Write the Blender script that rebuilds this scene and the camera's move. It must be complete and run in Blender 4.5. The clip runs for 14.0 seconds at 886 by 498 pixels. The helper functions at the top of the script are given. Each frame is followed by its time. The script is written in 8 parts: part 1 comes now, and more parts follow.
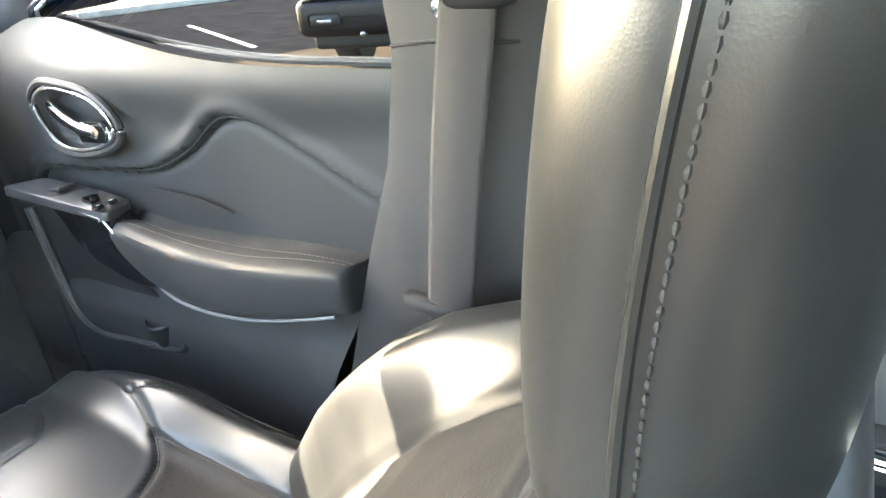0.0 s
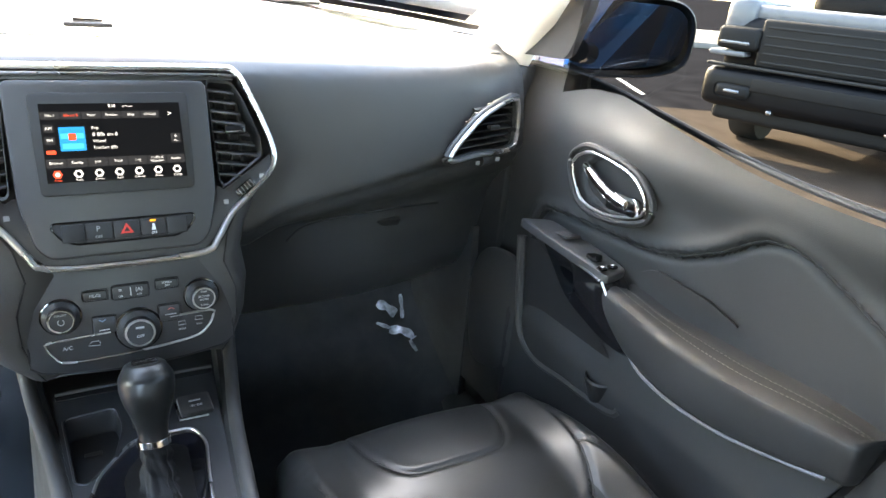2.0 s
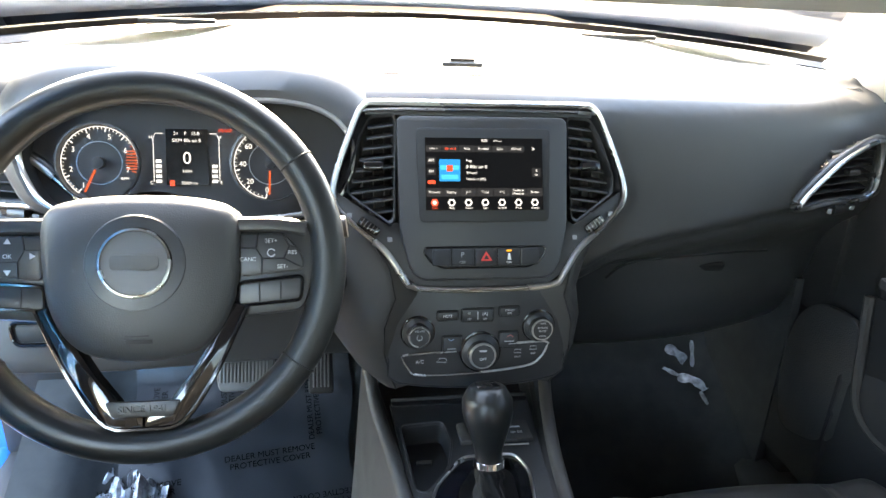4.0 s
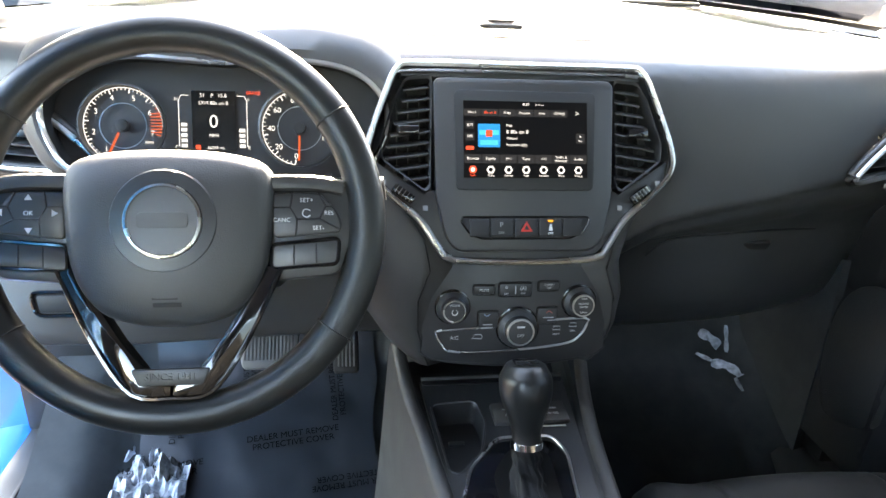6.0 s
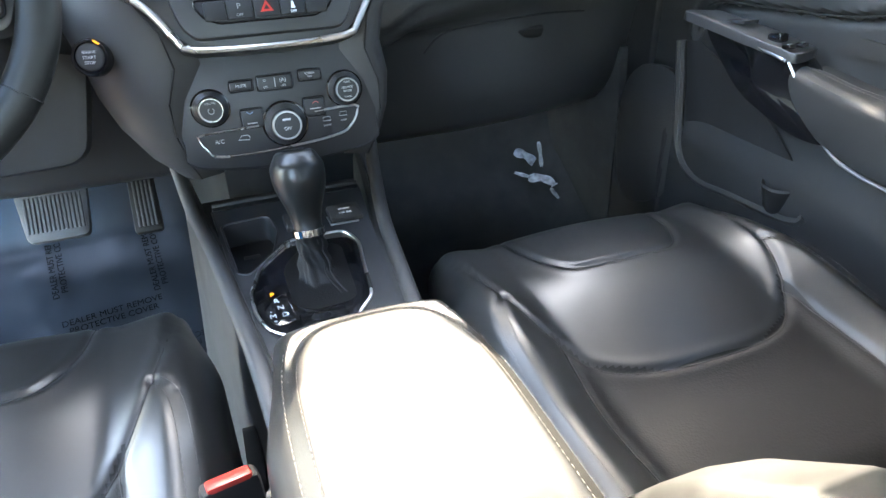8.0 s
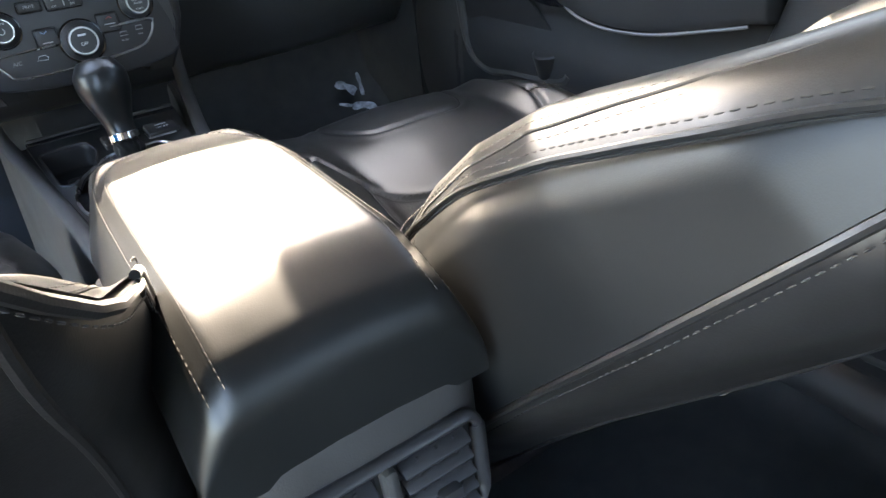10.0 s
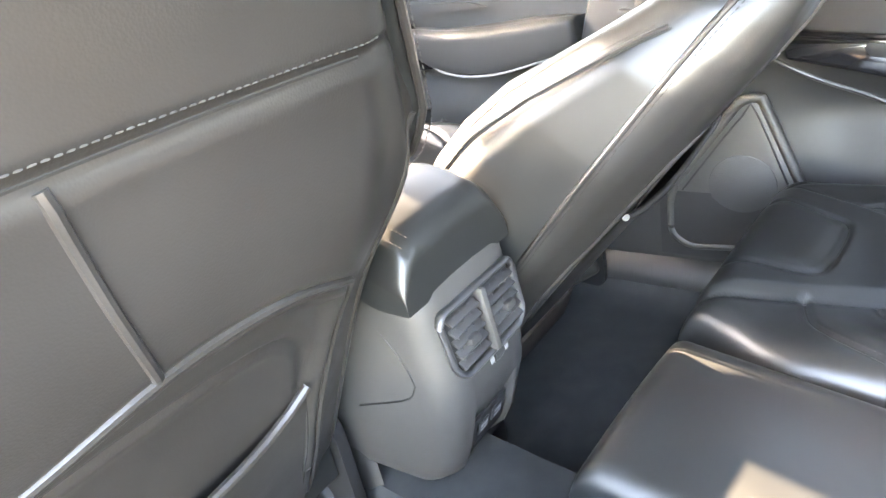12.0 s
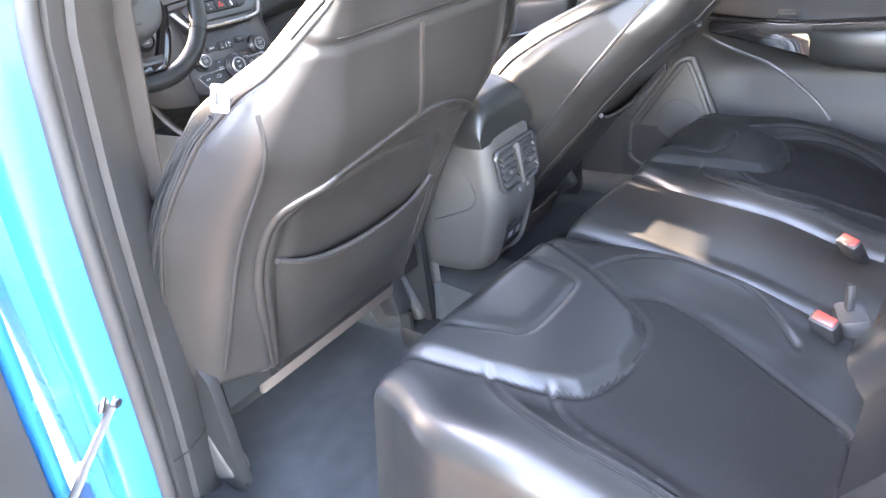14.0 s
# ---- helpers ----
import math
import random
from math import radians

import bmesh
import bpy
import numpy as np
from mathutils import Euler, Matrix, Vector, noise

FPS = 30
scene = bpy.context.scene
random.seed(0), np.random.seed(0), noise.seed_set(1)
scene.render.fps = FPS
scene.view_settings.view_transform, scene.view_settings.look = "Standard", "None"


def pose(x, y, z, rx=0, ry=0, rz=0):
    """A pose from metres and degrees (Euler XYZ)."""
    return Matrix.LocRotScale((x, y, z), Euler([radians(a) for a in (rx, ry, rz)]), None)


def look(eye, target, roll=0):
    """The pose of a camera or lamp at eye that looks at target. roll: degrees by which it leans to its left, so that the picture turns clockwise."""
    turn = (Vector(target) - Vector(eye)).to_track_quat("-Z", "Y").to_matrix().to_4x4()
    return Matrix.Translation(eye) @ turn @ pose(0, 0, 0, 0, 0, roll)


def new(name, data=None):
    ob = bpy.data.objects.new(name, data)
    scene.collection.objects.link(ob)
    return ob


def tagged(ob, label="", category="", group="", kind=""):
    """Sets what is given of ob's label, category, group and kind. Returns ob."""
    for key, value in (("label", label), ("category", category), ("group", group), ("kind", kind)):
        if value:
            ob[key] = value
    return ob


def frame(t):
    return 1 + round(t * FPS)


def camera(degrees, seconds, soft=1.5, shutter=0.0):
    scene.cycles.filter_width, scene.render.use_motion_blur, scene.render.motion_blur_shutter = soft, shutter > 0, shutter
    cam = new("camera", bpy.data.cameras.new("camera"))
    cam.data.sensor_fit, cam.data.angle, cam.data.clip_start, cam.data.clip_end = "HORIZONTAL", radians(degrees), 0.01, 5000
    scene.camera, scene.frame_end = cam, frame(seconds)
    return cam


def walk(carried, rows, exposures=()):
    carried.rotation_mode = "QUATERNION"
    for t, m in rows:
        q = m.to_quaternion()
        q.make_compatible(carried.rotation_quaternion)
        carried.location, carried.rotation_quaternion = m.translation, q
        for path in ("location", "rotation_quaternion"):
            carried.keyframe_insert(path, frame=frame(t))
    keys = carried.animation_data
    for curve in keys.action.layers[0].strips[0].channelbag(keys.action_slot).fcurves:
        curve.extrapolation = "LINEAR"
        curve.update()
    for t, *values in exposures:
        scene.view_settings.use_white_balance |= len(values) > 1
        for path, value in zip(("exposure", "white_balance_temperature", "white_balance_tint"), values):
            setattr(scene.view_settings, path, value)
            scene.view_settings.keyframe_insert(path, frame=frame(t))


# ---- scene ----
cam = camera(66.8, 14.0)
PATH = [
    (0, (0.147, -0.062, 0.828), (1.68, 0.898, -0.026), -5.2),
    (0.5, (0.1, -0.018, 0.862), (1.508, 1.141, 0.041), -3.3),
    (1, (0.058, 0.024, 0.891), (1.342, 1.352, 0.126), -1.4),
    (1.5, (-0.001, 0.074, 0.913), (1.102, 1.566, 0.166), 1.8),
    (2, (-0.055, 0.119, 0.921), (0.894, 1.708, 0.163), 5.3),
    (2.5, (-0.104, 0.153, 0.926), (0.681, 1.834, 0.178), 6.5),
    (3, (-0.142, 0.176, 0.928), (0.46, 1.933, 0.187), 5.2),
    (3.5, (-0.167, 0.185, 0.924), (0.272, 1.995, 0.194), 3.7),
    (3.7, (-0.176, 0.184, 0.923), (0.178, 2.013, 0.194), 2.4),
    (5.8, (-0.22, 0.216, 0.899), (0.019, 2.054, 0.146), 3.2),
    (6, (-0.209, 0.219, 0.883), (0.058, 2.049, 0.121), 2.7),
    (6.5, (-0.175, 0.21, 0.857), (0.194, 2.0, 0.046), 1.9),
    (7, (-0.137, 0.188, 0.817), (0.327, 1.921, -0.067), 1.1),
    (7.5, (-0.108, 0.159, 0.778), (0.437, 1.841, -0.157), -0.2),
    (8, (-0.09, 0.128, 0.739), (0.494, 1.763, -0.255), -1.7),
    (8.5, (-0.073, 0.096, 0.697), (0.591, 1.676, -0.333), -3.2),
    (9, (-0.071, 0.063, 0.66), (0.674, 1.583, -0.405), -4.4),
    (9.2, (-0.075, 0.046, 0.645), (0.707, 1.536, -0.436), -4.5),
    (11.3, (-0.394, -0.154, 0.684), (0.875, 1.035, -0.305), -8.2),
    (11.5, (-0.41, -0.19, 0.699), (0.852, 1.012, -0.28), -10.1),
    (12, (-0.491, -0.206, 0.694), (0.852, 0.994, -0.177), -12.2),
    (12.5, (-0.629, -0.218, 0.692), (0.752, 0.914, -0.208), -11.3),
    (13, (-0.77, -0.283, 0.708), (0.632, 0.8, -0.22), -9.9),
    (13.5, (-0.913, -0.349, 0.723), (0.517, 0.718, -0.18), -8.1),
    (14, (-1.039, -0.43, 0.75), (0.35, 0.683, -0.164), -7.9),
]
# the way between the front seats into the rear
BETWEEN = [(9.9, (-0.095, -0.05, 0.652), (0.78, 1.40, -0.40), -5.5), (10.6, (-0.225, -0.125, 0.668), (0.84, 1.22, -0.355), -6.8)]
EXPOSURES = [(0.0, 6.5, 7700, 8), (0.5, 6.3, 7500, 9), (1.0, 6.15, 7500, 9), (2.0, 5.9, 7900, 10), (3.5, 5.55, 8000, 10), (6.0, 5.55, 8000, 11), (6.5, 5.75, 8200, 11), (7.0, 6.45, 8200, 11), (7.5, 6.7, 7500, 10), (8.0, 6.1, 7400, 10), (8.5, 5.25, 7000, 10), (9.0, 4.65, 7000, 10), (10.4, 5.9, 7900, 15), (11.5, 7.35, 9000, 17), (13.0, 7.45, 9000, 20), (13.5, 7.1, 8300, 22), (14.0, 6.95, 8100, 23)]
walk(cam, [(t, look(eye, target, roll)) for t, eye, target, roll in sorted(PATH + BETWEEN)], EXPOSURES)


# ---- light ----
world = bpy.data.worlds.new("sky")
scene.world = world
world.use_nodes = True
SUN_EL, SUN_AZ = radians(31.0), radians(4.8)   # azimuth from straight ahead of the car, to its right
sky = world.node_tree.nodes.new("ShaderNodeTexSky")
sky.sky_type, sky.sun_disc = "NISHITA", False
sky.sun_elevation, sky.sun_rotation = SUN_EL, SUN_AZ
sky.dust_density = 2.0
world.node_tree.links.new(sky.outputs[0], world.node_tree.nodes["Background"].inputs[0])
world.node_tree.nodes["Background"].inputs[1].default_value = 0.15
sun_data = bpy.data.lights.new("sun", "SUN")
sun_data.energy, sun_data.angle, sun_data.color = 2.3, radians(0.53), (1.0, 0.91, 0.78)
sun = new("sun", sun_data)
sun_dir = Vector((math.sin(SUN_AZ) * math.cos(SUN_EL), math.cos(SUN_AZ) * math.cos(SUN_EL), math.sin(SUN_EL)))
sun.matrix_world = look(sun_dir * 20, (0, 0, 0))


# ---- materials ----
def material(name, color, rough=0.5, metal=0.0, grain=0.0, grain_scale=900.0, mottle=0.15, mottle_scale=9.0, spec=0.5,
             coat=0.0, rough_var=0.08, pattern="noise"):
    """Principled surface with a slow mottle in colour and gloss and a fine relief."""
    m = bpy.data.materials.new(name)
    m.use_nodes = True
    nt = m.node_tree
    b = nt.nodes["Principled BSDF"]
    co = nt.nodes.new("ShaderNodeTexCoord")
    slow = nt.nodes.new("ShaderNodeTexNoise")
    slow.inputs["Scale"].default_value, slow.inputs["Detail"].default_value = mottle_scale, 5
    nt.links.new(co.outputs["Object"], slow.inputs["Vector"])
    ramp = nt.nodes.new("ShaderNodeMapRange")
    ramp.inputs[1].default_value, ramp.inputs[2].default_value = 0.3, 0.7
    ramp.inputs[3].default_value, ramp.inputs[4].default_value = 1 - mottle, 1 + mottle
    nt.links.new(slow.outputs[0], ramp.inputs[0])
    mul = nt.nodes.new("ShaderNodeVectorMath")
    mul.operation = "SCALE"
    mul.inputs[0].default_value = color
    nt.links.new(ramp.outputs[0], mul.inputs["Scale"])
    nt.links.new(mul.outputs[0], b.inputs["Base Color"])
    rr = nt.nodes.new("ShaderNodeMapRange")
    rr.inputs[1].default_value, rr.inputs[2].default_value = 0.3, 0.7
    rr.inputs[3].default_value, rr.inputs[4].default_value = max(0.02, rough - rough_var), rough + rough_var
    nt.links.new(slow.outputs[0], rr.inputs[0])
    nt.links.new(rr.outputs[0], b.inputs["Roughness"])
    b.inputs["Metallic"].default_value = metal
    b.inputs["Specular IOR Level"].default_value = spec
    b.inputs["Coat Weight"].default_value = coat
    if grain:
        if pattern == "noise":
            tex = nt.nodes.new("ShaderNodeTexNoise")
            tex.inputs["Detail"].default_value = 3
        else:
            tex = nt.nodes.new("ShaderNodeTexVoronoi")
            tex.feature = pattern
        tex.inputs["Scale"].default_value = grain_scale
        nt.links.new(co.outputs["Object"], tex.inputs["Vector"])
        bump = nt.nodes.new("ShaderNodeBump")
        bump.inputs["Strength"].default_value, bump.inputs["Distance"].default_value = grain, 0.0004
        nt.links.new(tex.outputs[0], bump.inputs["Height"])
        nt.links.new(bump.outputs[0], b.inputs["Normal"])
    return m


def glow(name, color, strength):
    m = bpy.data.materials.new(name)
    m.use_nodes = True
    b = m.node_tree.nodes["Principled BSDF"]
    b.inputs["Base Color"].default_value = (*[c * 0.05 for c in color], 1)
    b.inputs["Emission Color"].default_value = (*color, 1)
    b.inputs["Emission Strength"].default_value = strength
    b.inputs["Roughness"].default_value = 0.2
    b.inputs["Specular IOR Level"].default_value = 0.25
    return m


def glass(name, color=(1, 1, 1), rough=0.0):
    """Thin pane: mostly clear, with a mirror's share by Fresnel."""
    m = bpy.data.materials.new(name)
    m.use_nodes = True
    nt = m.node_tree
    nt.nodes.remove(nt.nodes["Principled BSDF"])
    out = nt.nodes["Material Output"]
    clear = nt.nodes.new("ShaderNodeBsdfTransparent")
    clear.inputs[0].default_value = (*color, 1)
    gloss = nt.nodes.new("ShaderNodeBsdfGlossy")
    gloss.inputs["Roughness"].default_value = rough
    fr = nt.nodes.new("ShaderNodeFresnel")
    fr.inputs["IOR"].default_value = 1.14
    mix = nt.nodes.new("ShaderNodeMixShader")
    nt.links.new(fr.outputs[0], mix.inputs[0])
    nt.links.new(clear.outputs[0], mix.inputs[1])
    nt.links.new(gloss.outputs[0], mix.inputs[2])
    nt.links.new(mix.outputs[0], out.inputs[0])
    return m


LEATHER = material("black_leather", (0.0115, 0.0122, 0.0122), 0.36, spec=0.40, grain=0.08, grain_scale=1100, pattern="F1", mottle=0.2)
INSERT = material("perforated_leather", (0.0085, 0.0086, 0.0087), 0.60, spec=0.18, grain=0.45, grain_scale=380, pattern="F1", mottle=0.15)
BACKING = material("seatback_vinyl", (0.0208, 0.0192, 0.0182), 0.36, grain=0.16, grain_scale=620, pattern="F1", mottle=0.12)
SEAM = material("seam_shadow_thread", (0.008, 0.008, 0.008), 0.8)
THREAD = material("stitching_thread", (0.028, 0.026, 0.024), 0.75)
GREY_THREAD = material("grey_stitching_thread", (0.026, 0.024, 0.021), 0.8)
PALE_THREAD = material("pale_stitching_thread", (0.11, 0.105, 0.095), 0.8)
FLAP = material("brown_black_carpet", (0.075, 0.062, 0.055), 0.95, grain=1.0, grain_scale=900, mottle=0.2, spec=0.15)
SOFT = material("soft_dash_vinyl", (0.036, 0.037, 0.038), 0.48, grain=0.25, grain_scale=800, pattern="F1", mottle=0.12)
DOORVINYL = material("door_trim_vinyl", (0.0225, 0.023, 0.0235), 0.58, spec=0.20, grain=0.25, grain_scale=800, pattern="F1", mottle=0.12)
PLASTIC = material("grained_plastic", (0.034, 0.0325, 0.031), 0.52, grain=0.22, grain_scale=750, pattern="F1", mottle=0.12)
SATIN = material("satin_black_plastic", (0.026, 0.026, 0.027), 0.38, grain=0.08, grain_scale=900, mottle=0.1)
PILLAR = material("grained_pillar_plastic", (0.021, 0.021, 0.021), 0.55, spec=0.35, grain=0.25, grain_scale=600, pattern="F1", mottle=0.15)
DARK = material("dark_plastic", (0.014, 0.014, 0.0145), 0.55, spec=0.3, grain=0.15, grain_scale=700, mottle=0.1)
PIANO = material("piano_black", (0.006, 0.006, 0.007), 0.08, coat=0.6, mottle=0.05, rough_var=0.04)
SILVER = material("satin_silver_trim", (0.55, 0.55, 0.54), 0.28, metal=1.0, mottle=0.06)
CHROME = material("chrome", (0.80, 0.80, 0.80), 0.10, metal=1.0, mottle=0.05, rough_var=0.05)
CARPET = material("black_carpet", (0.036, 0.038, 0.039), 0.95, grain=1.0, grain_scale=1100, mottle=0.18, mottle_scale=25, spec=0.15)
MATFILM = material("protective_film", (0.014, 0.017, 0.022), 0.36, grain=0.10, grain_scale=60, mottle=0.12, mottle_scale=12, rough_var=0.08)
BAG = material("crumpled_clear_film", (0.30, 0.32, 0.35), 0.08, grain=1.0, grain_scale=55, mottle=0.6, mottle_scale=60)
ROOFCLOTH = material("grey_headliner_cloth", (0.26, 0.25, 0.24), 0.9, grain=0.3, grain_scale=600, mottle=0.08)
HEADLINER = material("light_grey_trim", (0.48, 0.46, 0.43), 0.8, grain=0.3, grain_scale=600, mottle=0.08)
WEBBING = material("grey_belt_webbing", (0.026, 0.023, 0.0215), 0.75, spec=0.3, mottle=0.1)
BLUE = material("blue_metallic_paint", (0.004, 0.15, 0.42), 0.25, metal=0.35, coat=1.0, mottle=0.08, mottle_scale=3)
RUBBER = material("black_rubber", (0.022, 0.022, 0.022), 0.65, grain=0.1, mottle=0.2)
RED = material("red_plastic", (0.45, 0.025, 0.018), 0.4)
WHITE = material("white_print", (0.55, 0.55, 0.55), 0.6, mottle=0.03)
TAG = material("white_fabric_tag", (0.60, 0.60, 0.58), 0.8, mottle=0.05)
BLACKPRINT = material("black_print", (0.004, 0.004, 0.004), 0.9, spec=0.05)
PEDAL = material("worn_pedal_rubber", (0.09, 0.09, 0.09), 0.6, mottle=0.3)
# darker than sunlit asphalt: the shade on the lot is in this colour
SHADED_ASPHALT = material("asphalt", (0.016, 0.016, 0.018), 0.9, spec=0.0, grain=1.0, grain_scale=120, mottle=0.3, mottle_scale=2)
SANDY = material("sandy_concrete", (0.062, 0.050, 0.041), 0.9, spec=0.0, grain=0.8, grain_scale=150, mottle=0.2, mottle_scale=4)
CONCRETE = material("concrete", (0.30, 0.28, 0.26), 0.85, grain=0.6, grain_scale=90, mottle=0.2, mottle_scale=3)
PAVER = material("paving_brick", (0.30, 0.23, 0.18), 0.85, grain=0.5, grain_scale=150, mottle=0.25, mottle_scale=12)
PAINTLINE = material("white_road_paint", (0.55, 0.55, 0.53), 0.7, mottle=0.2, mottle_scale=20)
TRUCKBLACK = material("black_car_paint", (0.004, 0.0045, 0.006), 0.45, coat=0.05, mottle=0.05, spec=0.25)
TRUCKWHITE = material("white_car_paint", (0.22, 0.225, 0.24), 0.3, coat=0.3, mottle=0.03)
BADGE = material("badge_grey", (0.085, 0.085, 0.088), 0.45, mottle=0.05)
TYRE = material("tyre_rubber", (0.02, 0.02, 0.02), 0.8, grain=0.3, mottle=0.2)
LENS = material("clear_lamp_lens", (0.30, 0.31, 0.33), 0.06, metal=0.6, coat=1.0)
METALGREY = material("bare_metal", (0.35, 0.35, 0.36), 0.35, metal=1.0)
PANE = glass("clear_glass", (0.90, 0.93, 0.92))
SIDEPANE = glass("green_side_glass", (0.125, 0.132, 0.132))
TINT = glass("tinted_glass", (0.12, 0.125, 0.125))
SCREEN = glow("screen_black", (0.012, 0.014, 0.018), 0.012)
UI_WHITE = glow("screen_white", (0.85, 0.87, 0.9), 0.0384)
UI_GREY = glow("screen_grey", (0.05, 0.053, 0.06), 0.0192)
UI_RED = glow("screen_red", (0.95, 0.10, 0.05), 0.0352)
UI_BLUE = glow("screen_blue", (0.01, 0.33, 0.85), 0.0288)
UI_CYAN = glow("screen_cyan", (0.05, 0.65, 0.95), 0.0288)
AMBER = glow("amber_lamp", (1.0, 0.42, 0.04), 0.035)
NEEDLE = glow("orange_needle", (1.0, 0.16, 0.05), 0.022)
DIAL = material("dial_face", (0.012, 0.012, 0.013), 0.6)


# ---- mesh helpers ----
def thing(name, label, category, group="", kind="", at=(0, 0, 0)):
    ob = new(name)
    ob.empty_display_size = 0.05
    ob.matrix_world = at if isinstance(at, Matrix) else Matrix.Translation(at)
    return tagged(ob, label, category, group, kind)


def put(name, me, mat, parent=None, label="", m=None, smooth=True):
    ob = new(name, me)
    if not me.materials:
        me.materials.append(mat)
    if smooth:
        me.shade_smooth()
        me.set_sharp_from_angle(angle=radians(40))
    if parent is not None:
        ob.parent = parent
    if m is not None:
        ob.matrix_local = m
    if label:
        ob["label"] = label
    return ob


def mesh(name, verts, faces):
    me = bpy.data.meshes.new(name)
    me.from_pydata([tuple(v) for v in verts], [], [tuple(f) for f in faces])
    me.validate()
    me.update()
    return me


def part(name, bm, mat, parent, label="", m=None, smooth=True):
    me = bpy.data.meshes.new(name)
    bmesh.ops.recalc_face_normals(bm, faces=bm.faces[:])
    bm.to_mesh(me)
    bm.free()
    return put(name, me, mat, parent, label, m, smooth)


def box_bm(size, bevel=0.0, m=None, seg=2):
    bm = bmesh.new()
    bmesh.ops.create_cube(bm, size=1, matrix=Matrix.Diagonal((*size, 1)))
    if bevel:
        bmesh.ops.bevel(bm, geom=bm.edges[:], offset=bevel, segments=seg, affect="EDGES", profile=0.5)
    if m is not None:
        bm.transform(m)
    return bm


def join(*bms):
    out = bmesh.new()
    for b in bms:
        me = bpy.data.meshes.new("tmp")
        b.to_mesh(me)
        b.free()
        out.from_mesh(me)
        bpy.data.meshes.remove(me)
    return out


def slab_bm(outline, depth, bevel=0.0, m=None, seg=2):
    """A plate: the outline lies in local xy with its front at z = 0, and goes back to z = -depth. The front rim is rounded."""
    bm = bmesh.new()
    back = [bm.verts.new((x, y, -depth)) for x, y in outline]
    front = [bm.verts.new((x, y, 0)) for x, y in outline]
    n = len(outline)
    bm.faces.new(front)
    bm.faces.new(back[::-1])
    for i in range(n):
        bm.faces.new((back[i], back[(i + 1) % n], front[(i + 1) % n], front[i]))
    bmesh.ops.recalc_face_normals(bm, faces=bm.faces[:])
    if bevel:
        rim = [e for e in bm.edges if all(abs(v.co.z) < 1e-7 for v in e.verts)]
        bmesh.ops.bevel(bm, geom=rim, offset=bevel, segments=seg, affect="EDGES", profile=0.5)
    if m is not None:
        bm.transform(m)
    return bm


def smooth_line(points, step=0.01, closed=False):
    """Catmull-Rom curve through the points, resampled."""
    p = [np.array(q, float) for q in points]
    n = len(p)
    out = []
    for i in range(n if closed else n - 1):
        a, b, c, d = (p[(i - 1) % n], p[i], p[(i + 1) % n], p[(i + 2) % n]) if closed else (
            p[max(i - 1, 0)], p[i], p[i + 1], p[min(i + 2, n - 1)])
        k = max(2, int(np.linalg.norm(c - b) / step) + 1)
        for t in np.linspace(0, 1, k, endpoint=False):
            out.append(0.5 * (2 * b + (c - a) * t + (2 * a - 5 * b + 4 * c - d) * t * t + (3 * b - a - 3 * c + d) * t ** 3))
    if not closed:
        out.append(p[-1])
    return out


def rounded(outline, r, k=4):
    """Round the corners of a polygon."""
    out = []
    n = len(outline)
    for i in range(n):
        p, a, b = (np.array(outline[j % n], float) for j in (i, i - 1, i + 1))
        la, lb = np.linalg.norm(a - p), np.linalg.norm(b - p)
        rr = min(r, la * 0.45, lb * 0.45)
        s, e = p + (a - p) / la * rr, p + (b - p) / lb * rr
        for t in np.linspace(0, 1, k + 1):
            out.append(tuple((1 - t) ** 2 * s + 2 * t * (1 - t) * p + t * t * e))
    return out


def mirror_x(half):
    """Close an outline from its right half, listed from top to bottom."""
    return list(half) + [(-x, y) for x, y in half[::-1] if abs(x) > 1e-6]


def tube_bm(points, r, closed=False, n=8, flat=1.0, up=(0, 0, 1)):
    """Sweep a round or flattened section along the points."""
    p = [Vector(q) for q in points]
    bm = bmesh.new()
    rings = []
    m = len(p)
    for i in range(m):
        a = p[(i - 1) % m] if closed or i > 0 else p[i]
        b = p[(i + 1) % m] if closed or i < m - 1 else p[i]
        d = (b - a).normalized()
        s = d.cross(Vector(up))
        s = s.normalized() if s.length > 1e-4 else d.orthogonal().normalized()
        u = s.cross(d).normalized()
        rings.append([bm.verts.new(p[i] + s * (r * math.cos(2 * math.pi * k / n)) + u * (r * flat * math.sin(2 * math.pi * k / n)))
                      for k in range(n)])
    for i in range(m if closed else m - 1):
        a, b = rings[i], rings[(i + 1) % m]
        for k in range(n):
            bm.faces.new((a[k], a[(k + 1) % n], b[(k + 1) % n], b[k]))
    if not closed:
        bm.faces.new(rings[0][::-1])
        bm.faces.new(rings[-1])
    return bm


def lathe_bm(profile, n=32, m=None):
    """Turn a profile of (radius, height) round local z."""
    bm = bmesh.new()
    rings = []
    for r, z in profile:
        if r < 1e-6:
            rings.append([bm.verts.new((0, 0, z))])
        else:
            rings.append([bm.verts.new((r * math.cos(2 * math.pi * k / n), r * math.sin(2 * math.pi * k / n), z)) for k in range(n)])
    for a, b in zip(rings, rings[1:]):
        for k in range(n):
            q = [a[k % len(a)], a[(k + 1) % len(a)], b[(k + 1) % len(b)], b[k % len(b)]]
            q = list(dict.fromkeys(q))
            if len(q) > 2:
                bm.faces.new(q)
    if m is not None:
        bm.transform(m)
    return bm


